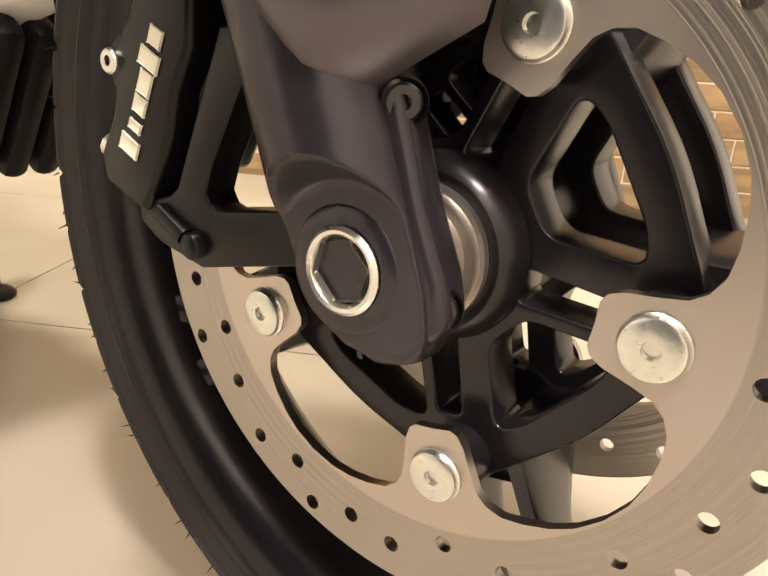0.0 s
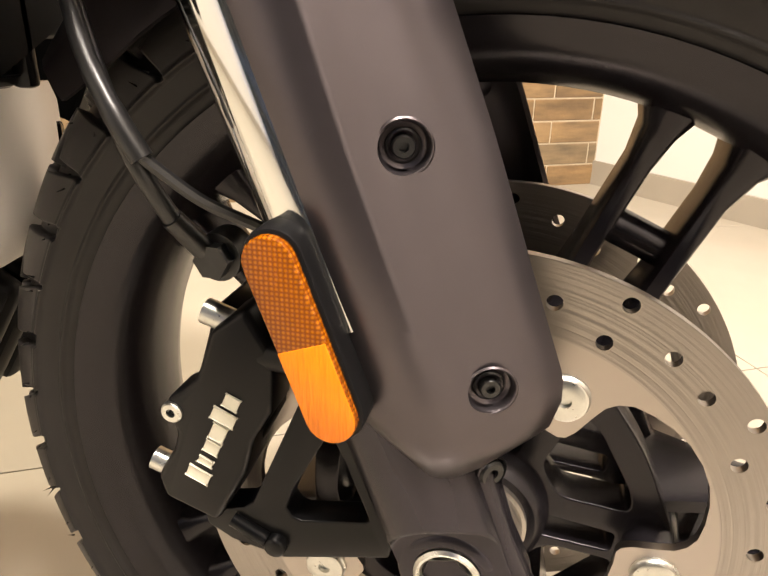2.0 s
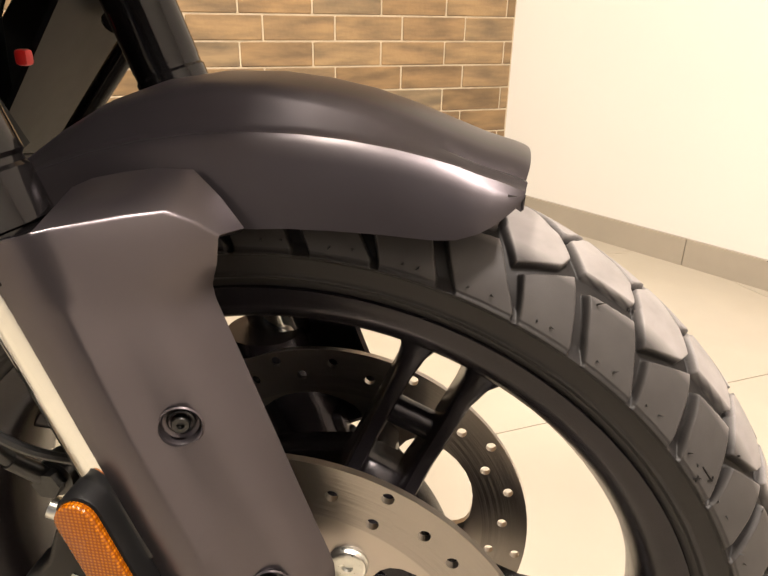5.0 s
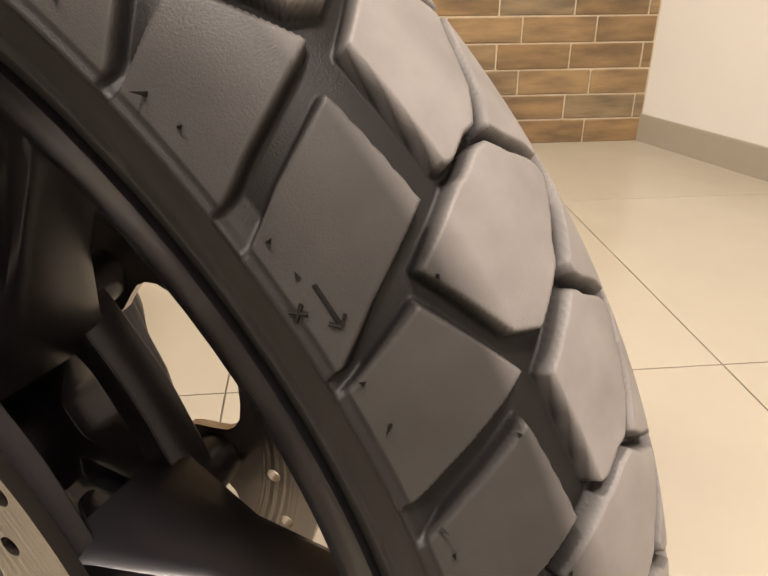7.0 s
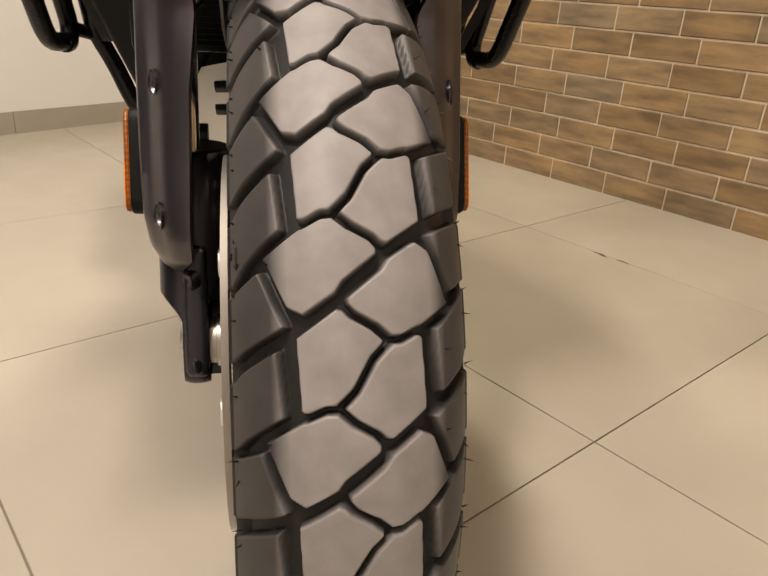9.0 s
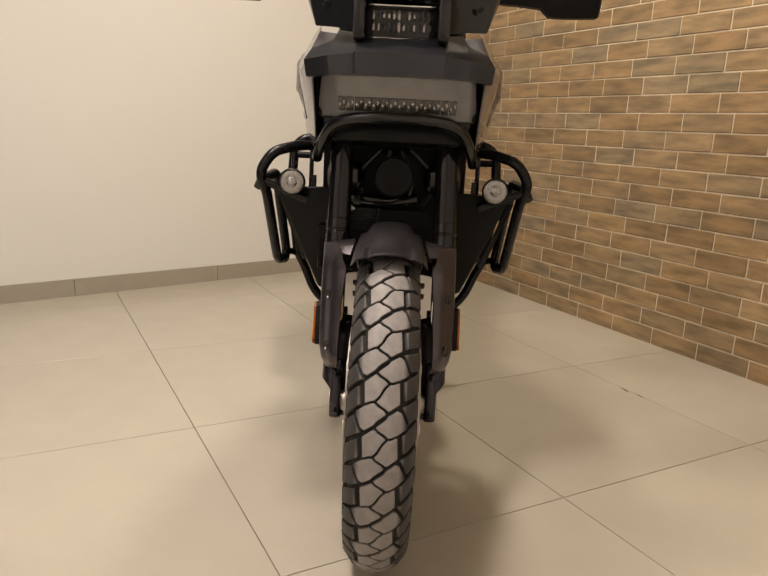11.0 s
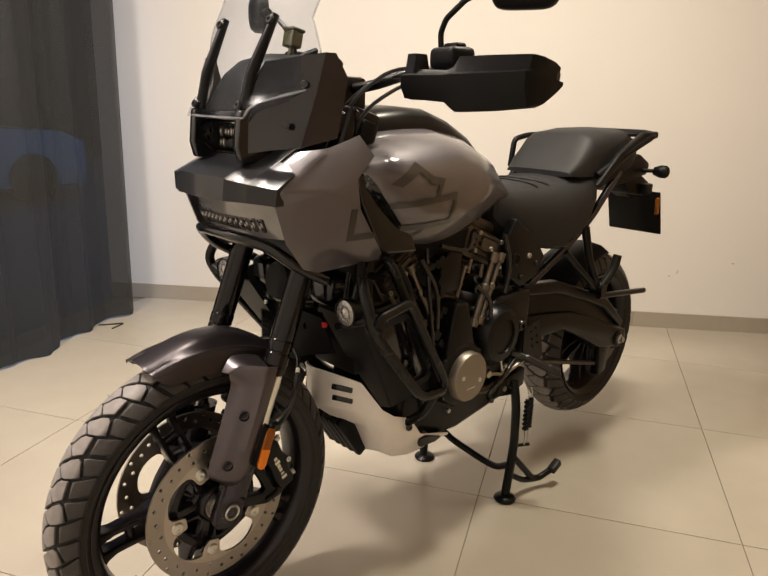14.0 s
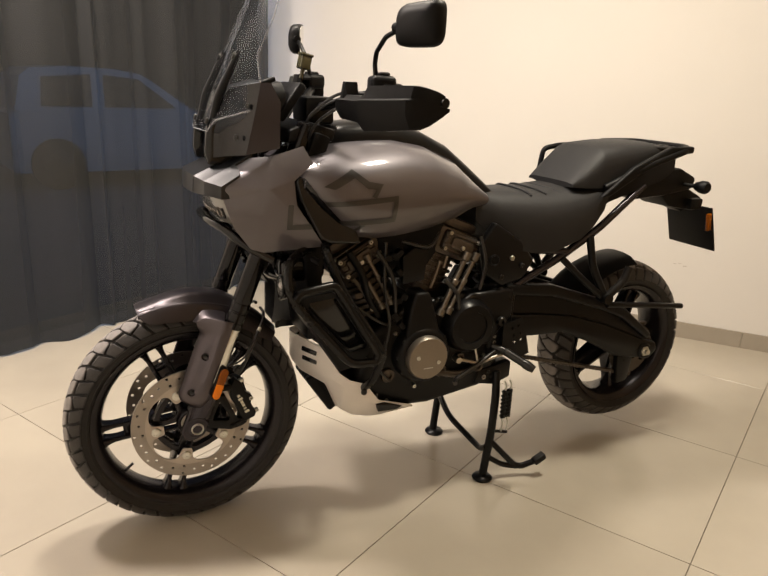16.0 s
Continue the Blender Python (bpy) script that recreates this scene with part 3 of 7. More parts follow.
# front rim: a hoop with a dropped centre and rolled flanges
rim_prof = [(-0.050, 0.2545), (-0.0515, 0.2585), (-0.0485, 0.2595), (-0.047, 0.2550), (-0.043, 0.2480), (-0.020, 0.2360), (0.020, 0.2360),
            (0.043, 0.2480), (0.047, 0.2550), (0.0485, 0.2595), (0.0515, 0.2585), (0.0505, 0.2545), (0.0485, 0.2480), (0.0440, 0.2405), (0.036, 0.2345),
            (0.022, 0.2285), (0.0, 0.2265), (-0.022, 0.2285), (-0.036, 0.2345), (-0.0440, 0.2405), (-0.0485, 0.2480)]
front_rim = part("front_rim", lathe(rim_prof, (0, 0, AX), (0, 1, 0), 128, closed=True), M_WHEEL, bike, "satin black cast wheel rim", 30)


def polar(c, r, deg, off=0.0):
    a = radians(deg)
    return Vector((c[0] + r * math.cos(a) - off * math.sin(a), c[1], c[2] + r * math.sin(a) + off * math.cos(a)))


def bar(c, pts, deg, yc=0.0):
    """A cast spoke bar: pts are (radius, sideways offset, width, half depth)."""
    rings = []
    for r, off, w, hy in pts:
        m = polar(c, r, deg, off)
        t = polar(c, 0, deg, 1.0) - polar(c, 0, deg, 0)
        ring = []
        for sx, sy in ((-1, -0.5), (-0.88, -0.82), (-0.6, -1), (0.6, -1), (0.88, -0.82), (1, -0.5), (1, 0.5), (0.88, 0.82), (0.6, 1), (-0.6, 1), (-0.88, 0.82), (-1, 0.5)):
            ring.append(m + t * (sx * w / 2) + Vector((0, yc + sy * hy, 0)))
        rings.append(ring)
    return loft(rings)


SPOKES = [66 + 72 * k for k in range(5)]


def filleted(poly, r, n=4):
    """A closed polygon with its corners rounded."""
    pts = [Vector(p) for p in poly]
    out = []
    for a, b, c in zip([pts[-1], *pts[:-1]], pts, [*pts[1:], pts[0]]):
        k = min(r, (a - b).length * 0.45, (c - b).length * 0.45)
        p, q = b + (a - b).normalized() * k, b + (c - b).normalized() * k
        for i in range(n + 1):
            t = i / n
            v = p.lerp(b, t).lerp(b.lerp(q, t), t)
            out.append((v.x, v.y))
    return out


def beside(deg, r, off):
    """The plan point at a radius along a spoke's line, moved sideways."""
    a = radians(deg)
    return r * math.cos(a) - off * math.sin(a), AX + r * math.sin(a) + off * math.cos(a)


def arm(deg, side, r, edge):
    """Sideways place of an arm's centre (edge 0), inner (-1) or outer (1) edge: each spoke has a broad and a narrow arm."""
    broad = (side > 0) == (deg != SPOKES[0])
    g = min(1.0, max(0.0, (r - 0.035) / 0.04))
    mid, half = (0.0103, 0.0072 + 0.0010 * g) if broad else (0.0150 - 0.0015 * g, 0.0031)
    return side * (mid + edge * half)


holes = [circle(0, AX, 0.026, 40)]
for deg in SPOKES:
    low = deg - 72 if deg - 72 in SPOKES else deg + 288
    slot = [beside(deg, r, arm(deg, s, r, -1)) for s, r in ((1, 0.038), (1, 0.078), (-1, 0.078), (-1, 0.038))]
    win = [beside(deg, 0.043, arm(deg, -1, 0.043, 1)), beside(deg, 0.082, arm(deg, -1, 0.082, 1))]
    win += [(0.0845 * math.cos(radians(deg - 22)), AX + 0.0845 * math.sin(radians(deg - 22))), (0.0845 * math.cos(radians(deg - 50)), AX + 0.0845 * math.sin(radians(deg - 50)))]
    win += [beside(low, 0.082, arm(low, 1, 0.082, 1)), beside(low, 0.043, arm(low, 1, 0.043, 1))]
    holes += [filleted(slot, 0.0035), filleted(win, 0.007)]
rim_line = []
for i in range(120):
    a = i * 3.0
    near = min(abs((a - d + 180) % 360 - 180) for d in SPOKES)
    r = 0.0975 + 0.0105 * math.exp(-(near / 15.0) ** 2)
    rim_line.append((r * math.cos(radians(a)), AX + r * math.sin(radians(a))))
for yc in (-0.036, 0.036):
    bm = bevel(sheet(rim_line, holes, 0.024, yc - 0.012), 0.0026, 3)
    part("wheel_web", bm, M_WHEEL, front_rim, "satin black cast web of arms round the hub", 50)
for deg in SPOKES:
    bm = bmesh.new()
    for s in (1, -1):
        bm = merge(bm, bar((0, 0, AX), [(0.088, s * 0.019, 0.013, 0.042), (0.105, s * 0.0195, 0.013, 0.034), (0.15, s * 0.0200, 0.0125, 0.020), (0.20, s * 0.0205, 0.013, 0.018),
                                        (0.218, s * 0.0215, 0.018, 0.022), (0.230, s * 0.0235, 0.030, 0.026)], deg))
    a, b = polar((0, 0, AX), 0.166, deg, -0.019), polar((0, 0, AX), 0.166, deg, 0.019)
    bm = merge(bm, cyl(a, b, 0.010, seg=12))
    bm = merge(bm, bar((0, 0, AX), [(0.098, 0, 0.036, 0.030), (0.118, 0, 0.036, 0.018), (0.128, 0, 0.034, 0.012)], deg))
    for s in (1, -1):
        p = polar((0, 0, AX), 0.0967, deg)
        bm = merge(bm, cyl(p + Vector((0, s * 0.02, 0)), p + Vector((0, s * 0.0635, 0)), 0.018, 0.014, 20, 0.001))
    part("spoke", bm, M_WHEEL, front_rim, angle=60)
hub = part("front_hub", lathe([(-0.062, 0.024), (-0.063, 0.034), (-0.060, 0.038), (-0.050, 0.041), (-0.040, 0.036), (0.040, 0.036), (0.050, 0.041),
                               (0.060, 0.038), (0.063, 0.034), (0.062, 0.024)], (0, 0, AX), (0, 1, 0), 48, True), M_WHEEL, bike, "satin black wheel hub")
for s in (1, -1):
    part("wheel_spacer", lathe([(0.055 * s, 0.0295), (0.066 * s, 0.0295), (0.0665 * s, 0.0275), (0.071 * s, 0.027), (0.0715 * s, 0.0235), (0.079 * s, 0.0232), (0.0795 * s, 0.0205), (0.087 * s, 0.0205), (0.0875 * s, 0.016), (0.055 * s, 0.016)],
                               (0, 0, AX), (0, 1, 0), 40, True), M_ALU, hub, "bare metal spacer")
bm = tube([polar((0, 0.0, AX), 0.228, -40), polar((0, 0.0, AX), 0.203, -40)], [0.0045, 0.0045, 0.0035], 10, 0)
part("valve", bm, M_CABLE, front_rim)


# inner edge of a disc between two bolts (degrees from the bolt, radius), and the drilled holes of one fifth
DISC_EDGE = ((0, 0.0757), (6.5, 0.0757), (8.8, 0.0780), (10.0, 0.0835), (10.2, 0.0950), (10.6, 0.1035), (12.2, 0.1092), (15, 0.1138), (19.5, 0.1172), (25, 0.1205), (30, 0.1225), (36, 0.1232))
DISC_HOLES = ((0, 0.1312), (0, 0.1530), (12, 0.1400), (24, 0.1485), (34, 0.1380), (41, 0.1522), (50, 0.1410), (60, 0.1432))


def brake_disc(side, c, ro, bolts, yd, name, label):
    """A drilled disc whose inner edge runs in to a tab at each bolt."""
    def spot(r, deg):
        return c[0] + r * math.cos(radians(deg)), c[2] + r * math.sin(radians(deg))
    outer = [spot(ro, i * 2.5) for i in range(144)]
    inn = []
    for b in sorted(bolts):
        inn += [spot(r, b - d) for d, r in DISC_EDGE[:0:-1]][(1 if inn else 0):] + [spot(r, b + d) for d, r in DISC_EDGE[:]]
    holes = [inn[:-1]]
    for b in bolts:
        for d, r in DISC_HOLES:
            holes.append(circle(*spot(r, b + d), 0.0040, 14))
    bm = sheet(outer, holes, 0.005, yd - 0.0025)
    return part(name, bm, M_STEEL, bike, label, 30)


for side in (1, -1):
    d = brake_disc(side, (0, 0, AX), 0.160, SPOKES, side * 0.0665, "front_brake_disc", "drilled steel brake disc")
    for deg in SPOKES:
        p = polar((0, 0, AX), 0.0967, deg)
        p.y = side * 0.069
        bm = lathe([(0, 0.0125), (0.0015, 0.0125), (0.0025, 0.0115), (0.0042, 0.0112), (0.0048, 0.0100), (0.0046, 0.0035), (0.0025, 0.0030), (0.0025, 0)], p, (0, side, 0), 32)
        part("disc_bolt", bm, M_BOLT, d, "zinc-plated round bolt head")

# rear rim, spokes and hub
rim2 = [(a * 1.42, r - 0.0335) for a, r in rim_prof]
rear_rim = part("rear_rim", lathe(rim2, RAX, (0, 1, 0), 96, closed=True), M_WHEEL, bike, "satin black cast rear wheel rim", 30)
for k in range(5):
    bm = bmesh.new()
    for s in (1, -1):
        bm = merge(bm, bar(RAX, [(0.035, s * 0.006, 0.02, 0.04), (0.06, s * 0.016, 0.014, 0.034), (0.1, s * 0.023, 0.014, 0.024), (0.17, s * 0.023, 0.014, 0.02), (0.198, s * 0.026, 0.026, 0.026)], 40 + 72 * k))
    part("spoke", bm, M_WHEEL, rear_rim, angle=50)
part("rear_hub", lathe([(-0.08, 0.02), (-0.08, 0.045), (0.085, 0.045), (0.085, 0.02)], RAX, (0, 1, 0), 40, True), M_WHEEL, bike)

# fork: axis leaning back
def fork_x(z):
    return 0.003 - 0.380 * (z - AX)


for s in (1, -1):
    Y = 0.113 * s
    leg = part("fork_upper_tube", lathe([(0, 0.0211), (0.002, 0.0248), (0.018, 0.0248), (0.019, 0.0236), (0.021, 0.0236), (0.022, 0.0253), (0.045, 0.0253), (0.047, 0.0241),
                                          (0.050, 0.0241), (0.052, 0.0258), (0.072, 0.0258), (0.074, 0.0245), (0.078, 0.0245), (0.080, 0.0250), (0.56, 0.0250), (0.565, 0.0188), (0.565, 0.0)],
                                         (fork_x(0.606), Y, 0.606), (-0.380, 0, 1), 48), M_ANODIZED, bike, "glossy black anodised fork tube", 30)
    part("fork_slider", cyl((fork_x(0.465), Y, 0.465), (fork_x(0.62), Y, 0.62), 0.0232, seg=40), M_CHROME, bike, "polished chrome fork slider")
    # cast fork foot with its axle clamp
    def leg_ring(z, r):
        low = 0.085 - 0.024 * min(1, max(0, (z - 0.362) / 0.05))
        ring = []
        for k in range(180):
            x = fork_x(z) - 0.006 + r * math.cos(k * math.pi / 90)
            d = math.hypot(x + 0.004, (z - 0.318) * 0.92)
            q = min(1, max(0, (d - 0.034) / 0.013))
            lim = 0.1065 + 0.022 * q * q * (3 - 2 * q)
            ring.append((x, s * max(low, min(lim, 0.0955 + r * math.sin(k * math.pi / 90))), z))
        return ring
    zs = [(0.291, 0.010), (0.294, 0.017), (0.298, 0.0225), (0.304, 0.0265), (0.311, 0.0290), (0.319, 0.0305)] + [(0.3205 + 0.0014 * k, min(0.0312, 0.0306 + 0.0001 * k)) for k in range(72)] + [(0.44, 0.0312), (0.48, 0.0305)]
    foot = merge(loft([leg_ring(z, r) for z, r in zs]),
                 prism([(-0.060, 0.41), (-0.040, 0.362), (-0.034, 0.335), (-0.027, 0.312), (-0.014, 0.297), (0.000, 0.291), (0.012, 0.294), (0.030, 0.302), (0.036, 0.311), (0.032, 0.328),
                        (0.022, 0.350), (0.012, 0.380), (0.006, 0.398), (0.002, 0.41)], s * 0.085, s * 0.1045, 0.006, 3),
                 lathe([(0.095, 0.0255), (0.1055, 0.0255), (0.1075, 0.0235), (0.1075, 0.0175), (0.100, 0.0172)], (-0.007, 0, AX), (0, s, 0), 40))
    ff = part("fork_foot", foot, M_LEG, bike, "black cast fork foot clamping the axle", 70)
    part("clamp_slot", prism([(-0.002, 0.300), (0.000, 0.2895), (0.0025, 0.2895), (0.0005, 0.300)], s * 0.076, s * 0.1046), M_GLOSSBLACK, ff)
    hexr = [[(-0.007 + r * math.cos(radians(60 * k + 15)), s * y, AX + r * math.sin(radians(60 * k + 15))) for k in range(6)] for y, r in ((0.1095, 0.0132), (0.1005, 0.0122))]
    ax = part("front_axle", merge(lathe([(0.098, 0.0170), (0.1085, 0.0170), (0.1100, 0.0155), (0.1095, 0.0140), (0.1075, 0.0125)], (-0.007, 0, AX), (0, s, 0), 40), loft(hexr, caps=False),
                                  lathe([(0.1006, 0.0125), (0.1006, 0.0)], (-0.007, 0, AX), (0, s, 0), 12)), M_BOLT, bike, "bright hollow axle end with a six-sided socket", 30)
    for px, py, pz in ((0.008, 0.0985, 0.384), (0.0290, 0.0975, 0.3155)):
        bm = lathe([(-0.004, 0.0090), (0.002, 0.0088), (0.0028, 0.0082), (0.0015, 0.0072)], (px, py * s, pz), (0.62, 0.78 * s, 0.0), 28)
        part("bolt_collar", bm, M_BLACK, ff)
        part("pinch_bolt", bolt_head((px, py * s, pz), (0.62, 0.78 * s, 0.0), 0.0066, 0.0040), M_DARKBOLT, ff, "dark socket screw")


def carve(ob, cutter):
    """Cuts the shape of cutter out of a part."""
    me = bpy.data.meshes.new("cut")
    bmesh.ops.recalc_face_normals(cutter, faces=cutter.faces)
    cutter.to_mesh(me)
    cutter.free()
    cob = new("cut", me)
    mod = ob.modifiers.new("cut", "BOOLEAN")
    mod.object, mod.operation, mod.solver = cob, "DIFFERENCE", "EXACT"
    dg = bpy.context.evaluated_depsgraph_get()
    got = bpy.data.meshes.new_from_object(ob.evaluated_get(dg))
    ob.modifiers.clear()
    ob.data = got
    bpy.data.objects.remove(cob)
    bpy.data.meshes.remove(me)
    got.shade_smooth()
    got.set_sharp_from_angle(angle=radians(40))


# fork guard: levels from its top down; each row runs from the rear edge forward, as (distance before the fork's line, distance from the middle plane)
GUARD = ((0.632, (-0.007, 0.001, 0.014, 0.024, 0.034, 0.040, 0.052, 0.064, 0.078, 0.090, 0.098), (0.1300, 0.1345, 0.1365, 0.1372, 0.1355, 0.1315, 0.1230, 0.1145, 0.1040, 0.0990, 0.0945)),
         (0.612, (-0.009, -0.001, 0.012, 0.022, 0.0325, 0.0385, 0.050, 0.061, 0.074, 0.083, 0.0875), (0.1270, 0.1345, 0.1370, 0.1378, 0.1360, 0.1312, 0.1230, 0.1150, 0.1060, 0.0985, 0.0920)),
         (0.594, (-0.011, -0.003, 0.009, 0.020, 0.031, 0.037, 0.045, 0.054, 0.0625, 0.069, 0.0745), (0.1245, 0.1335, 0.1370, 0.1380, 0.1362, 0.1305, 0.1235, 0.1170, 0.1095, 0.0985, 0.0860)),
         (0.535, (-0.012, -0.004, 0.006, 0.018, 0.029, 0.035, 0.042, 0.054, 0.062, 0.070, 0.0768), (0.1210, 0.1320, 0.1368, 0.1380, 0.1358, 0.1275, 0.1235, 0.1175, 0.1115, 0.1030, 0.0920)),
         (0.480, (-0.020, -0.010, 0.006, 0.018, 0.029, 0.036, 0.044, 0.054, 0.063, 0.070, 0.0760), (0.1210, 0.1320, 0.1365, 0.1375, 0.1350, 0.1275, 0.1225, 0.1170, 0.1125, 0.1040, 0.0930)),
         (0.436, (-0.024, -0.013, 0.006, 0.018, 0.029, 0.036, 0.044, 0.054, 0.063, 0.070, 0.0760), (0.1200, 0.1310, 0.1355, 0.1360, 0.1330, 0.1270, 0.1220, 0.1165, 0.1115, 0.1040, 0.0940)),
         (0.424, (-0.022, -0.011, 0.006, 0.017, 0.028, 0.035, 0.043, 0.053, 0.061, 0.067, 0.0720), (0.1180, 0.1290, 0.1335, 0.1340, 0.1310, 0.1260, 0.1205, 0.1150, 0.1105, 0.1035, 0.0940)),
         (0.410, (-0.013, -0.004, 0.006, 0.016, 0.026, 0.033, 0.040, 0.047, 0.053, 0.058, 0.0630), (0.1160, 0.1260, 0.1310, 0.1310, 0.1280, 0.1240, 0.1190, 0.1135, 0.1090, 0.1020, 0.0940)),
         (0.394, (-0.007, -0.001, 0.004, 0.009, 0.014, 0.018, 0.022, 0.026, 0.029, 0.032, 0.0345), (0.1120, 0.1180, 0.1220, 0.1230, 0.1220, 0.1200, 0.1170, 0.1140, 0.1110, 0.1070, 0.1030)),
         (0.382, (-0.001, 0.001, 0.003, 0.005, 0.006, 0.007, 0.008, 0.009, 0.010, 0.011, 0.012), (0.1080, 0.1100, 0.1115, 0.1120, 0.1120, 0.1115, 0.1110, 0.1100, 0.1090, 0.1080, 0.1070)))
RISE = (-0.008, -0.007, -0.003, 0.000, 0.003, 0.004, 0.005, 0.006, 0.006, 0.000, -0.007)


def guard_row(z):
    """The guard's row at a height, between the two nearest levels."""
    for a, b in zip(GUARD, GUARD[1:]):
        if b[0] <= z <= a[0]:
            t = (a[0] - z) / (a[0] - b[0])
            return [[p + (q - p) * t for p, q in zip(a[k], b[k])] for k in (1, 2)]
    return GUARD[0][1:]


def fork_cover(s):
    """The angular guard over a fork leg: a creased shell with a shelf at its top that reaches in to the fender."""
    def place(x, z):
        xs, ys = guard_row(z)
        return float(np.interp(x - fork_x(z), xs, ys))
    bm = bmesh.new()
    grid = []
    steps = [0.632, 0.622] + [0.612 - 0.0075 * k for k in range(24)] + [0.434, 0.429, 0.424, 0.417, 0.410, 0.402, 0.394, 0.388, 0.382]
    for z in steps:
        xs, ys = guard_row(z)
        f = max(0.0, (z - 0.600) / 0.032)
        grid.append([(fork_x(z) + x, y, z + r * f) for x, y, r in zip(xs, ys, RISE)])
    inner = [(-0.094, 0.082, 0.640), (-0.085, 0.078, 0.644), (-0.070, 0.074, 0.647), (-0.055, 0.071, 0.649), (-0.0365, 0.070, 0.649), (-0.022, 0.074, 0.637), (-0.010, 0.0775, 0.6235)]
    shelf = []
    for k, (q, p) in enumerate(zip(grid[0][4:], inner)):
        q, p = Vector(q), Vector(p)
        shelf.append([q.lerp(p, 0.5), p])
    vs = [[bm.verts.new((x, s * y, z)) for x, y, z in row] for row in grid]
    for q, r in zip(vs, vs[1:]):
        for i in range(10):
            bm.faces.new((q[i], q[i + 1], r[i + 1], r[i]))
    sh = [[bm.verts.new((p.x, s * p.y, p.z)) for p in pair] for pair in shelf]
    for i in range(6):
        bm.faces.new((vs[0][4 + i], sh[i][0], sh[i + 1][0], vs[0][5 + i]))
        bm.faces.new((sh[i][0], sh[i][1], sh[i + 1][1], sh[i + 1][0]))
    bmesh.ops.recalc_face_normals(bm, faces=bm.faces)
    sharp = [e for e in bm.edges if len(e.link_faces) == 2 and e.calc_face_angle(0) > 0.6]
    bmesh.ops.bevel(bm, geom=sharp, offset=0.0016, segments=2, affect="EDGES", profile=0.5, clamp_overlap=True)
    thicken(bm, 0.0035)
    c = part("fork_cover", bm, M_SATIN, bike, "satin graphite guard covering the fork leg", 42)
    wells = ((-0.032, place(-0.032, 0.5365), 0.5365), (0.007, place(0.007, 0.4395), 0.4395))
    n = Vector((0.34, s, 0)).normalized()
    bm = bmesh.new()
    for px, py, pz in wells:
        p = Vector((px, s * py, pz))
        bm = merge(bm, cyl(p - n * 0.02, p + n * 0.02, 0.0100, seg=36))
    carve(c, bm)
    for px, py, pz in wells:
        p = Vector((px, s * py, pz))
        part("bolt_well", lathe([(0.0002, 0.0114), (0.0009, 0.0107), (0.0006, 0.0102), (-0.0005, 0.0098), (-0.0036, 0.0093), (-0.0046, 0.0086), (-0.0046, 0.0)], p, n, 36), M_SATIN, c, "", 60)
        part("cover_bolt", merge(lathe([(-0.0048, 0.0066), (-0.0038, 0.0066), (-0.0034, 0.0058)], p, n, 28), bolt_head(p - n * 0.0040, n, 0.0046, 0.0034)), M_DARKBOLT, c, "dark socket screw")
    return c


for s in (1, -1):
    fork_cover(s)
    # amber reflector in its black bezel
    a, b = Vector((-0.0745, s * 0.14, 0.4975)), Vector((-0.0515, s * 0.14, 0.4355))
    d = (b - a).normalized()
    t = Vector((-d.z, 0, d.x))

    def capsule(w, n=10):
        pts = []
        for k in range(n + 1):
            g = math.pi * k / n
            pts.append(a + t * w * math.cos(g) - d * w * math.sin(g))
        for k in range(n + 1):
            g = math.pi * k / n
            pts.append(b - t * w * math.cos(g) + d * w * math.sin(g))
        return [(p.x, p.z) for p in pts]
    bez = part("reflector_bezel", prism(capsule(0.0126), s * 0.112, s * 0.1480, 0.002), M_PLASTIC, bike, "black reflector holder on the fork guard")
    part("reflector", prism(capsule(0.0106), s * 0.147, s * 0.1525, 0.0015), M_AMBER, bez, "amber honeycomb reflector")
    b0, m0 = b, a.lerp(b, 0.52)
    half = [(p[0], p[1]) for p in capsule(0.0101) if (Vector((p[0], 0, p[1])) - Vector((m0.x, 0, m0.z))).dot(Vector((d.x, 0, d.z))) > 0.0]
    half = [((m0 + t * 0.0101).x, (m0 + t * 0.0101).z)] + half[::-1] + [((m0 - t * 0.0101).x, (m0 - t * 0.0101).z)] if (Vector((half[0][0], 0, half[0][1])) - Vector((m0.x, 0, m0.z))).dot(t) < 0 else [((m0 + t * 0.0101).x, (m0 + t * 0.0101).z)] + half + [((m0 - t * 0.0101).x, (m0 - t * 0.0101).z)]
    # lower half: thrown-back light put into the colour
    part("reflector_field", prism(half, s * 0.1515, s * 0.1529, 0.0004), M_ORANGE, bez, "ribbed lower field, its reflected glow painted bright orange")

# front fender: a creased shell over the tyre
bm = bmesh.new()
grid = []
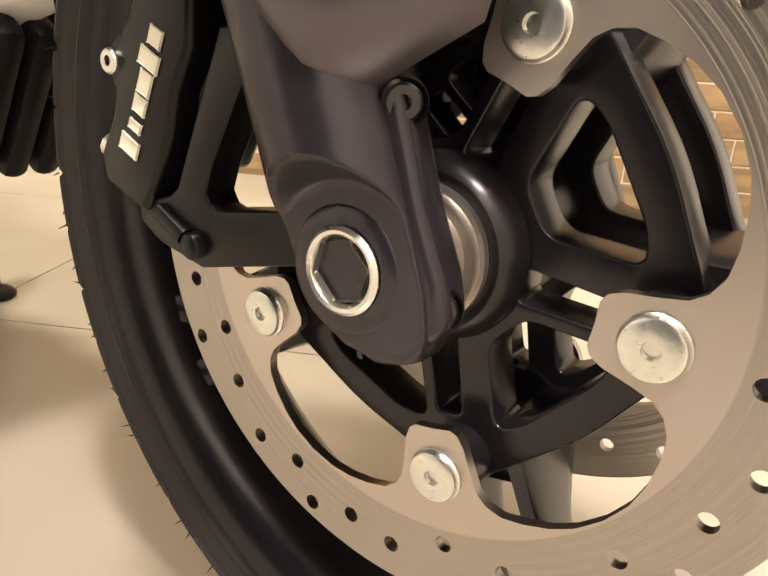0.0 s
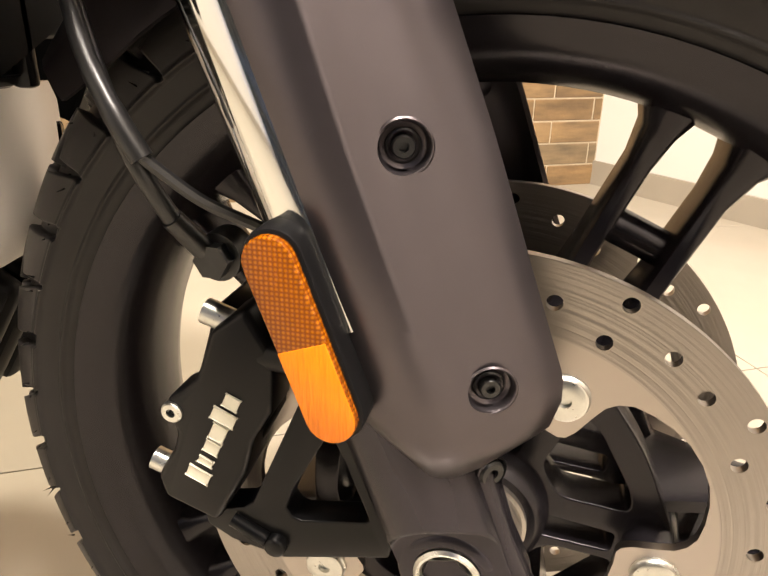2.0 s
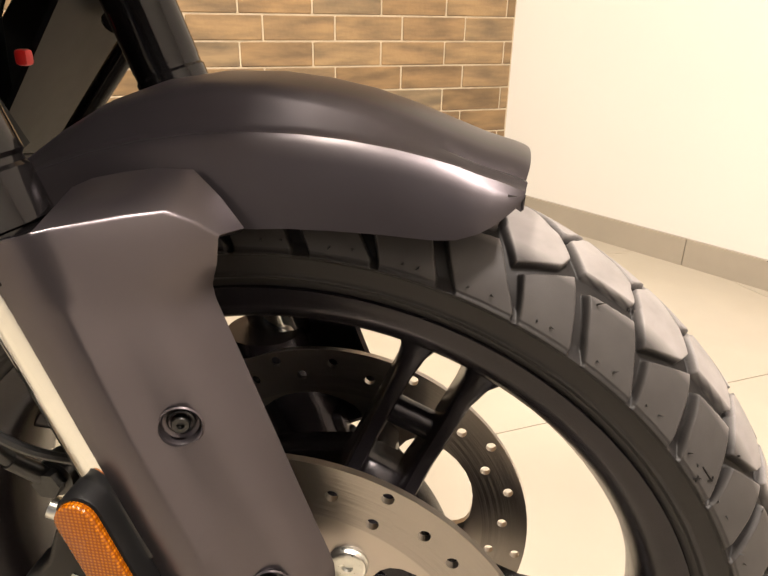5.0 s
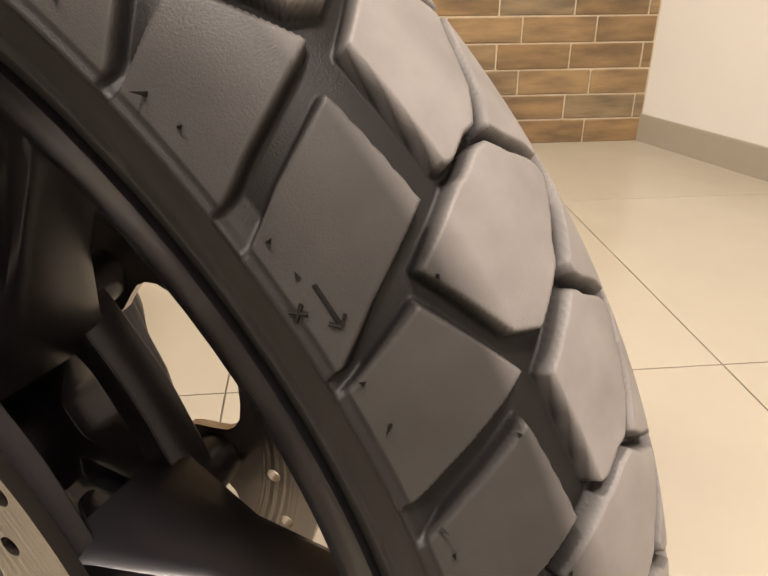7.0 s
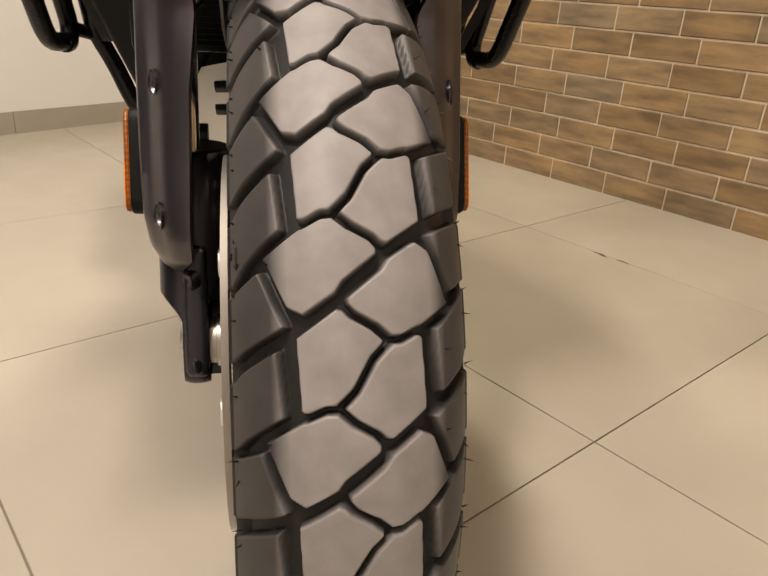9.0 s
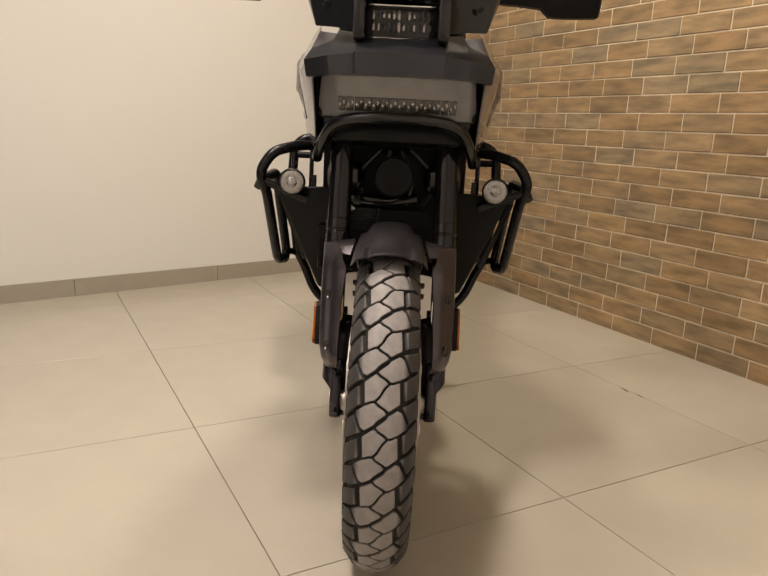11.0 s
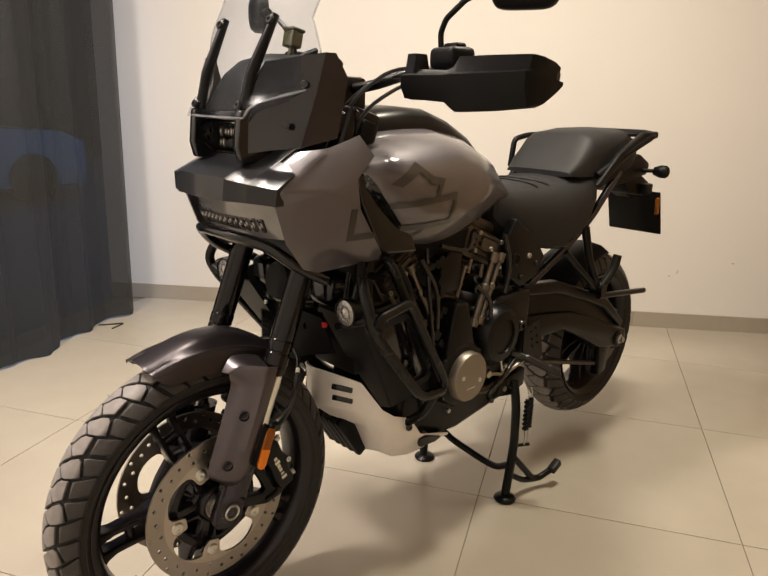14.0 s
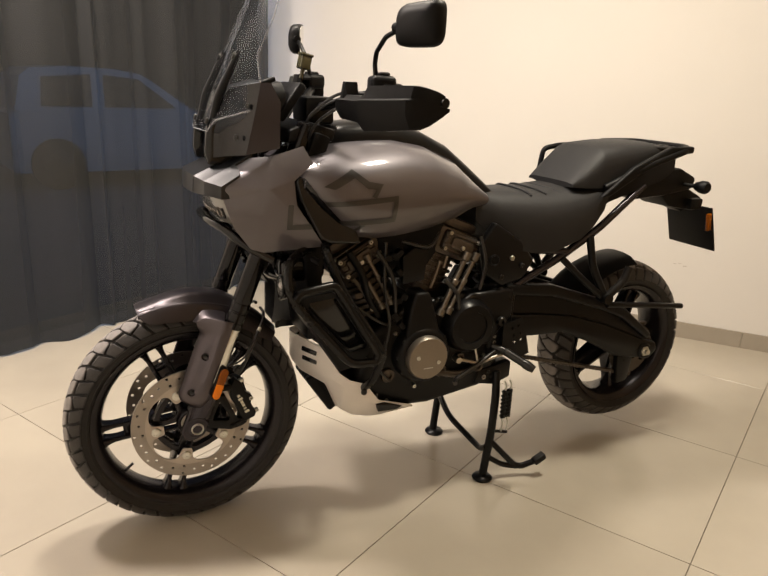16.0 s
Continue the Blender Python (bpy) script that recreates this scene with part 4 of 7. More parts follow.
# degrees round the wheel, radius of the crown, radius of the lower edge, width
for deg, rt, rl, wide in ((69.0, 0.3520, 0.3400, 0.97), (69.5, 0.3522, 0.3330, 0.985), (70.3, 0.3520, 0.3255, 0.99), (71.4, 0.3514, 0.3190, 1.0), (73, 0.3510, 0.3130, 1.0), (75, 0.3518, 0.3090, 1), (77, 0.3530, 0.3068, 1), (80, 0.3558, 0.3043, 1), (84, 0.3595, 0.3015, 1),
                          (88, 0.3624, 0.2997, 1), (92, 0.3650, 0.2982, 1), (97, 0.3668, 0.2978, 1), (102, 0.3668, 0.2990, 1), (107, 0.3640, 0.3000, 1), (112, 0.3585, 0.3000, 1), (118, 0.3525, 0.2990, 1), (124, 0.3480, 0.2990, 1), (130, 0.3445, 0.3000, 0.97), (136, 0.3425, 0.3080, 0.9)):
    rg = min(0.3434, rt - 0.0080)
    sec = [(0.0, rt + 0.001), (0.012, rt + 0.0005), (0.024, rt - 0.0010), (0.0325, rt - 0.0035), (0.0385, rt - 0.0075), (0.0475, rg + 0.0022), (0.0515, rg), (0.0555, rg - 0.0006), (0.0590, rg - 0.0040), (0.0625, rg + (rl - rg) * 0.28),
           (0.0665, rg + (rl - rg) * 0.55), (0.0700, rg + (rl - rg) * 0.82), (0.0715, rl)]
    fold = min(1.0, (rg - rl) / 0.03)
    sec = [(y if y < 0.06 else 0.059 + (y - 0.059) * fold, r) for y, r in sec]
    row = []
    for y, r in [(-y, r) for y, r in sec[:0:-1]] + sec:
        p = polar((0, 0, AX), r, deg)
        row.append(bm.verts.new((p.x, y * wide, p.z)))
    grid.append(row)
for q, w in zip(grid, grid[1:]):
    for i in range(len(q) - 1):
        bm.faces.new((q[i], q[i + 1], w[i + 1], w[i]))
thicken(bm, 0.003)
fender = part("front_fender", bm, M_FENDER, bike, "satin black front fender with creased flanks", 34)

# calipers with their carriers
for s in (1, -1):
    outer = [(-0.086, 0.405), (-0.116, 0.334), (-0.122, 0.329), (-0.146, 0.323), (-0.1445, 0.313), (-0.130, 0.305), (-0.100, 0.299), (-0.040, 0.314), (-0.034, 0.345), (-0.048, 0.375), (-0.058, 0.405)]
    hole = [(-0.0725, 0.386), (-0.0705, 0.3850), (-0.0640, 0.3720), (-0.0505, 0.3365), (-0.0525, 0.3345), (-0.0885, 0.3278), (-0.0935, 0.3292), (-0.0970, 0.3345), (-0.0925, 0.3475)]
    carrier = merge(bevel(sheet(outer, [hole], 0.018, s * 0.086 - 0.009), 0.0022, 2), tube([(-0.060, s * 0.098, 0.43), (-0.105, s * 0.090, 0.425)], 0.009, 10, 0),
                    tube([(-0.128, s * 0.0965, 0.3215), (-0.108, s * 0.0975, 0.3125)], 0.0042, 10, 0), lathe([(-0.002, 0.0065), (0.003, 0.0065), (0.0045, 0.005), (0.0045, 0)], (-0.103, s * 0.0965, 0.3095), (0, s, 0), 16))
    part("caliper_carrier", carrier, M_BLACK, bike, "black cast caliper carrier arms", 60)
    body = merge(prism([(-0.131, 0.437), (-0.141, 0.410), (-0.150, 0.400), (-0.160, 0.394), (-0.161, 0.383), (-0.156, 0.374), (-0.159, 0.363), (-0.171, 0.343), (-0.168, 0.329), (-0.137, 0.318), (-0.126, 0.338),
                        (-0.117, 0.356), (-0.112, 0.376), (-0.101, 0.395), (-0.0985, 0.428), (-0.112, 0.452)], s * 0.070, s * 0.0985, 0.004, 3),
                 prism([(-0.165, 0.35), (-0.13, 0.335), (-0.105, 0.385), (-0.10, 0.44), (-0.135, 0.445)], s * 0.035, s * 0.085, 0.004))
    cal = part("brake_caliper", body, M_BLACK, bike, "black four-piston brake caliper with cream lettering bars", 50)
    for px, pz, r in ((-0.127, 0.438, 0.0068), (-0.167, 0.341, 0.0068)):
        part("caliper_bolt", cyl((px - 0.012, s * 0.086, pz + 0.004), (px + 0.010, s * 0.086, pz - 0.003), r, seg=12, bev=0.001), M_BOLT, cal, "bright zinc bolt")
    part("bleed_screw", bolt_head((-0.1565, s * 0.0965, 0.387), (0, s, 0), 0.006, 0.004), M_BOLT, cal)
    for k in range(6):
        p = Vector((-0.145, 0, 0.347)).lerp(Vector((-0.1185, 0, 0.406)), (k + 0.25) / 6)
        tall = 0.0115 if k in (0, 4) else 0.0082
        wide = 0.0044 if k == 1 else 0.0078 if k != 3 else 0.0105
        b = box(-tall / 2 - (0.0015 if k in (0, 4) else 0), tall / 2, s * 0.0982, s * 0.0994, -wide / 2, wide / 2, 0.0009, 2)
        part("lettering_bar", turned(b, Matrix.Translation(p) @ Matrix.Rotation(radians(24), 4, "Y")), M_CREAM, cal, "cream painted lettering bar")
    banjo = part("banjo_bolt", merge(cyl((-0.122, s * 0.090, 0.477), (-0.122, s * 0.108, 0.477), 0.0085, seg=6), cyl((-0.122, s * 0.086, 0.477), (-0.122, s * 0.101, 0.477), 0.0115, seg=24, bev=0.001)), M_DARKBOLT, bike)
    h = [(-0.122, s * 0.096, 0.471), (-0.134, s * 0.114, 0.496), (-0.1435, s * 0.124, 0.526), (-0.1575, s * 0.1180, 0.552), (-0.179, s * 0.1006, 0.587), (-0.1985, s * 0.078, 0.607), (-0.206, s * 0.050, 0.621), (-0.204, s * 0.024, 0.624)]
    part("hose_crimp", cyl((-0.1235, s * 0.099, 0.4745), (-0.1345, s * 0.1145, 0.4985), 0.0056, 0.0050, 14, 0.001), M_DARKBOLT, banjo, "dark metal hose crimp")
    part("brake_hose", tube(h, 0.0043, 12, 0.03), M_CABLE, bike, "black rubber brake hose")
    h = [(-0.1375, s * 0.126, 0.526), (-0.1475, s * 0.1265, 0.543), (-0.1615, s * 0.1200, 0.563), (-0.177, s * 0.105, 0.587)]
    cab = part("sensor_cable", tube(h, [0.0050, 0.0046, 0.0042, 0.0038], 10, 0.02), M_CABLE, bike, "black sheathed sensor cable")
    part("sensor_wire", tube([(-0.1385, s * 0.1255, 0.527), (-0.118, s * 0.118, 0.508), (-0.098, s * 0.105, 0.495)], 0.0028, 8, 0.01), M_CABLE, cab)
    part("cable_tag", cyl((-0.1775, s * 0.1030, 0.5855), (-0.1835, s * 0.0970, 0.5925), 0.0049, seg=14, bev=0.0004), M_CREAM, bike, "small white tag round the hose")
for x, z, w, h in ((-0.0625, 0.4085, 0.0042, 0.0135), (-0.0470, 0.3700, 0.0040, 0.0060), (-0.0740, 0.4040, 0.0030, 0.0130)):
    part("sticker", turned(box(-w, w, 0.0825, 0.0838, -h, h, 0.0004, 1), Matrix.Translation((x, 0, z)) @ Matrix.Rotation(radians(-24), 4, "Y")), M_CREAM, bike, "white paper sticker")

# ---- tank, cowl, seat ----
def arch(x, zb, zt, w, n=16, k=2.6):
    ring = []
    for i in range(n + 1):
        g = math.pi * i / n
        c, sn = math.cos(g), math.sin(g)
        ring.append((x, w * math.copysign(abs(c) ** (2 / k), c), zb + (zt - zb) * abs(sn) ** (2 / k)))
    ring += [(x, -w * 0.6, zb - 0.004), (x, w * 0.6, zb - 0.004)]
    return ring


TANK = ((-0.250, 0.995, 1.038, 0.185), (-0.27, 0.960, 1.052, 0.212), (-0.31, 0.920, 1.070, 0.232), (-0.36, 0.880, 1.084, 0.242), (-0.42, 0.852, 1.095, 0.244), (-0.48, 0.845, 1.100, 0.240),
        (-0.55, 0.848, 1.102, 0.228), (-0.65, 0.858, 1.086, 0.203), (-0.75, 0.878, 1.045, 0.170), (-0.82, 0.898, 0.99, 0.138), (-0.87, 0.905, 0.95, 0.12))


def flank(s, w):
    """Half width of the tank at the share s of its height: tucked in below, widest at two fifths."""
    if s < 0.4:
        return w * (1 - 0.22 * (1 - s / 0.4) ** 1.7)
    return w * max(0.0, 1 - ((s - 0.4) / 0.6) ** 3.1) ** (1 / 2.3)


def tank_ring(x, zb, zt, w):
    ss = [0, 0.08, 0.17, 0.27, 0.38, 0.48, 0.58, 0.68, 0.77, 0.85, 0.91, 0.955, 0.985, 1.0]
    left = [(x, flank(q, w), zb + (zt - zb) * q) for q in ss[:-1]]
    return left + [(x, 0, zt)] + [(px, -py, pz) for px, py, pz in left[::-1]]


tank = part("fuel_tank", loft([tank_ring(*a) for a in TANK]), M_GREY, bike, "metallic grey fuel tank with dark emblem outline", 50)
for s in (1, -1):
    part("tank_front_panel", prism([(-0.252, 1.014), (-0.246, 1.00), (-0.260, 0.955), (-0.318, 0.842), (-0.43, 0.835), (-0.40, 0.90), (-0.30, 0.99), (-0.27, 1.014)], s * 0.12, s * 0.205, 0.010, 3), M_GLOSSBLACK, bike, "gloss black panel between cowl and tank", 50)
part("tank_console", loft([arch(x, zb, zt, w, 10, 4) for x, zb, zt, w in ((-0.345, 1.04, 1.098, 0.070), (-0.375, 1.05, 1.122, 0.088), (-0.42, 1.05, 1.136, 0.096), (-0.50, 1.05, 1.144, 0.098), (-0.58, 1.05, 1.140, 0.095), (-0.66, 1.03, 1.118, 0.088), (-0.75, 0.99, 1.078, 0.080), (-0.84, 0.93, 1.014, 0.070), (-0.92, 0.89, 0.952, 0.062))]), M_BLACK, bike, "black console strip over the tank", 50)
part("rider_seat", loft([arch(x, zb, zt, w, 14, 3.2) for x, zb, zt, w in ((-0.85, 0.86, 0.945, 0.09), (-0.93, 0.78, 0.945, 0.125), (-1.02, 0.762, 0.945, 0.15), (-1.10, 0.762, 0.945, 0.165), (-1.20, 0.798, 0.955, 0.165), (-1.25, 0.836, 0.966, 0.160), (-1.295, 0.885, 0.975, 0.15), (-1.325, 0.930, 0.98, 0.13))]), M_SEAT, bike, "black vinyl rider seat", 55)
part("pillion_seat", loft([arch(x, zb, zt, w, 14, 4) for x, zb, zt, w in ((-1.185, 0.955, 0.968, 0.115), (-1.225, 0.953, 1.012, 0.13), (-1.285, 0.953, 1.074, 0.137), (-1.30, 0.955, 1.082, 0.137), (-1.40, 0.985, 1.092, 0.137), (-1.52, 1.035, 1.094, 0.12), (-1.575, 1.055, 1.082, 0.10))]), M_SEAT, bike, "black vinyl pillion seat", 40)

# ---- tank emblem, laid on the flank ----
def tank_y(x, z):
    for a, b in zip(TANK, TANK[1:]):
        if b[0] <= x <= a[0]:
            t = (x - a[0]) / (b[0] - a[0])
            zb, zt, w = (a[i] + (b[i] - a[i]) * t for i in (1, 2, 3))
            return flank(min(1, max(0, (z - zb) / (zt - zb))), w)
    return 0.1


def decal(poly, s, lift=0.0012, n=10):
    """A strip of dark paint on the tank, between pairs of (x, z) points."""
    bm = bmesh.new()
    for (a, b, c, d) in poly:
        g = []
        for i in range(n + 1):
            row = []
            for j in range(4):
                p = Vector(a).lerp(Vector(b), i / n).lerp(Vector(d).lerp(Vector(c), i / n), j / 3)
                row.append(bm.verts.new((p.x, s * (tank_y(p.x, p.y) + lift), p.y)))
            g.append(row)
        for q, w in zip(g, g[1:]):
            for j in range(3):
                bm.faces.new((q[j], q[j + 1], w[j + 1], w[j]))
    return bm


M_DECAL = material("dark_emblem_paint", (0.030, 0.028, 0.028), 0.32, 0.4, 900, 0.1, coat=0.6)
for s in (1, -1):
    band = [((-0.252, 1.000), (-0.272, 0.963), (-0.305, 0.963), (-0.268, 1.012)), ((-0.272, 0.963), (-0.312, 0.922), (-0.345, 0.922), (-0.305, 0.963)),
            ((-0.312, 0.922), (-0.362, 0.882), (-0.384, 0.882), (-0.345, 0.922)), ((-0.362, 0.882), (-0.405, 0.859), (-0.410, 0.859), (-0.384, 0.882))]
    part("tank_front_band", decal(band, s), M_GLOSSBLACK, tank, "gloss black front edge of the tank", 60)
    strips = [((-0.272, 0.950), (-0.515, 0.966), (-0.515, 0.9525), (-0.280, 0.937)), ((-0.350, 0.9005), (-0.515, 0.9075), (-0.515, 0.894), (-0.362, 0.887)),
              ((-0.5015, 0.953), (-0.5015, 0.907), (-0.515, 0.907), (-0.515, 0.953)),
              ((-0.310, 0.992), (-0.386, 1.034), (-0.390, 1.013), (-0.338, 0.985)), ((-0.386, 1.034), (-0.428, 1.004), (-0.424, 0.986), (-0.390, 1.013)),
              ((-0.428, 1.004), (-0.468, 0.997), (-0.448, 0.984), (-0.424, 0.986)), ((-0.468, 0.997), (-0.449, 0.962), (-0.436, 0.966), (-0.448, 0.984)),
              ((-0.372, 0.880), (-0.398, 0.862), (-0.400, 0.854), (-0.362, 0.876)), ((-0.398, 0.862), (-0.430, 0.888), (-0.416, 0.888), (-0.398, 0.872))]
    part("emblem_outline", decal(strips, s, 0.002), M_DECAL, tank, "dark painted emblem outline", 60)

# ---- nose cowl ----
HALF = {"A0": (-0.024, 0, 0.998), "A1": (-0.032, 0.085, 0.997), "A2": (-0.046, 0.135, 0.992), "A3": (-0.078, 0.185, 0.985),
        "B0": (-0.020, 0, 0.964), "B1": (-0.028, 0.088, 0.964), "B2": (-0.047, 0.140, 0.965), "B3": (-0.076, 0.170, 0.960),
        "T0": (-0.12, 0, 1.040), "T1": (-0.125, 0.085, 1.044), "T2": (-0.15, 0.125, 1.050), "T3": (-0.20, 0.170, 1.060), "T4": (-0.275, 0.176, 1.085),
        "R1": (-0.292, 0.203, 1.046), "R2": (-0.242, 0.211, 1.004), "R3": (-0.248, 0.214, 0.945), "R4": (-0.311, 0.208, 0.855), "R5": (-0.325, 0.202, 0.835),
        "D1": (-0.152, 0.168, 0.818), "D2": (-0.104, 0.166, 0.884), "S1": (-0.18, 0.210, 0.985)}
FACES = ["A0 A1 T1 T0", "A1 A2 T2 T1", "A2 A3 T3 T2", "A0 B0 B1 A1", "A1 B1 B2 A2", "A2 B2 B3 A3", "A3 S1 T3", "T3 S1 R1 T4", "S1 R2 R1", "A3 B3 S1", "S1 R3 R2", "B3 D2 S1", "D2 D1 R4 S1", "S1 R4 R3", "D1 R5 R4"]
bm = bmesh.new()
vs = {}
for k, (x, y, z) in HALF.items():
    vs[k, 1] = bm.verts.new((x, y, z))
    vs[k, -1] = vs[k, 1] if y == 0 else bm.verts.new((x, -y, z))
for f in FACES:
    ks = f.split()
    bm.faces.new([vs[k, 1] for k in ks])
    bm.faces.new([vs[k, -1] for k in ks][::-1])
bmesh.ops.recalc_face_normals(bm, faces=bm.faces)
bevel(bm, 0.006, 3)
thicken(bm, 0.003)
cowl = part("nose_cowl", bm, M_GREY, bike, "metallic grey faceted nose cowl", 24)
# dark centre strip; its wide ends paint the curtain's dark reflection onto the cowl
M_NOSE = material("dark_nose_reflection_paint", (0.010, 0.011, 0.014), 0.36, 0.3, 900, 0.1, coat=0.25)
strip = []
for y in (-0.183, -0.160, -0.136, -0.132, -0.088, -0.084, -0.042, 0.0, 0.042, 0.084, 0.088, 0.132, 0.136, 0.160, 0.183):
    q = abs(y)
    xa, za = (float(np.interp(q, (0, 0.085, 0.135, 0.185), r)) for r in ((-0.024, -0.032, -0.046, -0.078), (0.998, 0.997, 0.992, 0.985)))
    xb, zb = (float(np.interp(q, (0, 0.088, 0.140, 0.173), r)) for r in ((-0.020, -0.028, -0.047, -0.076), (0.9625, 0.9625, 0.9625, 0.959)))
    xt, zt = (float(np.interp(q, (0, 0.085, 0.125, 0.172), r)) for r in ((-0.12, -0.125, -0.15, -0.20), (1.040, 1.044, 1.050, 1.060)))
    if q > 0.134:
        back = 0.62 - (q - 0.134) * 6
        xt, zt = xa + (xt - xa) * back, za + (zt - za) * back
    up = 0.0052 if q < 0.086 else 0.0030
    strip.append([(xb + 0.002 + up, y * 0.985, zb), (xa + 0.003 + up, y * 1.012, za + 0.002 + up), (xt, y * 0.96, zt + 0.0035 + up), (xt, y * 0.96, zt - 0.004), (xa - 0.012, y * 0.98, za - 0.012), (xb - 0.016, y * 0.965, zb)])
bm = loft(strip)
part("nose_strip", bm, M_NOSE, cowl, "gloss dark front strip of the cowl, widened by a painted dark reflection", 30)
# main headlamp: smoked lens over a row of small reflectors
LENS_X = ((-0.162, -0.094), (-0.140, -0.080), (-0.085, -0.058), (0, -0.050), (0.085, -0.058), (0.140, -0.080), (0.162, -0.094))
bm = loft([[(x, y * 0.94, 0.964), (x - 0.030, y, 0.888), (x - 0.06, y * 0.98, 0.888), (x - 0.03, y * 0.98, 0.964)] for y, x in LENS_X])
S1, D1, R4 = Vector((-0.18, 0.210, 0.985)), Vector((-0.152, 0.168, 0.818)), Vector((-0.311, 0.208, 0.855))
cn = (D1 - S1).cross(R4 - S1)
for s in (1, -1):
    for pts in (((-0.227, 0.947), (-0.2405, 0.946), (-0.2405, 0.8945), (-0.227, 0.881)), ((-0.2405, 0.8945), (-0.284, 0.896), (-0.292, 0.883), (-0.227, 0.881))):
        b = bmesh.new()
        v = []
        for off in (0.0006, 0.0016):
            v.append([b.verts.new((x, s * (S1.y - (cn.x * (x - S1.x) + cn.z * (z - S1.z)) / cn.y + off), z)) for x, z in pts])
        b.faces.new(v[1])
        b.faces.new(v[0][::-1])
        for k in range(4):
            b.faces.new((v[0][k], v[0][(k + 1) % 4], v[1][(k + 1) % 4], v[1][k]))
        part("emblem_outline", b, M_DECAL, cowl, "dark painted emblem outline", 0)
M_SMOKE = material("smoked_lens", (0.055, 0.053, 0.053), 0.15, 0.3, coat=0.8)
lens = part("headlight_lens", bm, M_LENS, cowl, "smoked grey headlight lens", 40)


def lens_x(y, z):
    for (ya, xa), (yb, xb) in zip(LENS_X, LENS_X[1:]):
        if ya <= y <= yb:
            return xa + (xb - xa) * (y - ya) / (yb - ya) - 0.03 * (0.964 - z) / 0.076
    return -0.1


for i in range(14):
    y = -0.1092 + 0.0168 * i
    m = Matrix.Translation((lens_x(y, 0.914) - 0.0012, y, 0.914)) @ Matrix.Rotation(radians(22), 4, "Y")
    part("led_recess", turned(box(-0.003, 0.003, -0.0082, 0.0082, -0.015, 0.013, 0.001, 1), m), M_SMOKE, lens)
    for k in (-1, 1):
        cell = lathe([(0.002, 0.0036), (0.0034, 0.0030), (0.0046, 0.0012), (0.0048, 0)], (0, 0, 0), (1, 0, 0), 10)
        part("led_cell", turned(cell, m @ Matrix.Translation((0, 0.0041 * k, -0.002 + 0.003 * k)) @ Matrix.Diagonal((1, 1, 1.9, 1))), M_LAMPGLASS, lens)
part("chin_tube", merge(tube([(-0.20, 0.17, 0.80), (-0.135, 0.155, 0.835), (-0.088, 0.125, 0.878), (-0.060, 0.06, 0.888), (-0.060, -0.06, 0.888), (-0.088, -0.125, 0.878), (-0.135, -0.155, 0.835), (-0.20, -0.17, 0.80)], 0.0115, 12, 0.03)), M_GLOSSBLACK, bike, "gloss black tube under the headlight")
part("headlight_back", box(-0.24, -0.115, -0.165, 0.165, 0.885, 0.975, 0.01), M_PLASTIC, bike)

# ---- upper fairing, small lamp, windscreen ----
PT = {"P1": (-0.066, 0.076, 1.135), "P2": (-0.062, 0.076, 1.045), "P3": (-0.098, 0.132, 1.056), "P4": (-0.134, 0.171, 1.062), "P5": (-0.150, 0.198, 1.160), "P6": (-0.162, 0.208, 1.230), "P7": (-0.114, 0.092, 1.214),
      "Q1": (-0.215, 0.180, 1.079), "Q2": (-0.205, 0.220, 1.188), "Q3": (-0.186, 0.208, 1.230)}
for s in (1, -1):
    shells = []
    for faces in (("P1 P2 P3 P7", "P3 P4 P5 P6 P7"), ("P4 Q1 Q2 P5", "P5 Q2 Q3 P6")):
        bm = bmesh.new()
        used = {k for f in faces for k in f.split()}
        v = {k: bm.verts.new((PT[k][0], PT[k][1] * s, PT[k][2])) for k in PT if k in used}
        for f in faces:
            bm.faces.new([v[k] for k in f.split()])
        bmesh.ops.recalc_face_normals(bm, faces=bm.faces)
        bevel(bm, 0.006, 3)
        thicken(bm, 0.004)
        shells.append(bm)
    pn = part("fairing_panel", shells[0], M_GLOSSBLACK, bike, "gloss black fairing panel beside the screen", 45)
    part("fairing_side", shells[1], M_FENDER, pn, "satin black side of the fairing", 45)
    for x, y, z in ((-0.116, 0.152, 1.102), (-0.139, 0.176, 1.175)):
        part("fairing_screw", bolt_head((x, y * s, z), (0.66, 0.66 * s, 0.1), 0.0065, 0.004), M_DARKBOLT, pn)
    part("screen_post", tube([(-0.072, 0.078 * s, 1.118), (-0.090, 0.080 * s, 1.19), (-0.142, 0.086 * s, 1.298)], [0.010, 0.011, 0.011, 0.008], 10, 0.02), M_BLACK, bike, "black upright screen mount")
    part("screen_bolt", bolt_head((-0.131, 0.086 * s, 1.287), (0.9, 0, 0.4), 0.009, 0.006), M_DARKBOLT, bike)
    part("screen_bolt", bolt_head((-0.064, 0.078 * s, 1.134), (0.95, 0, 0.3), 0.008, 0.006), M_DARKBOLT, bike)
part("instrument_hood", loft([arch(x, zb, zt, w, 12, 3.0) for x, zb, zt, w in ((-0.078, 1.11, 1.130, 0.074), (-0.092, 1.11, 1.168, 0.076), (-0.112, 1.11, 1.200, 0.078), (-0.140, 1.12, 1.222, 0.080), (-0.19, 1.14, 1.236, 0.080), (-0.26, 1.16, 1.234, 0.078))]), M_PLASTIC, bike, "black hood before the instruments", 50)
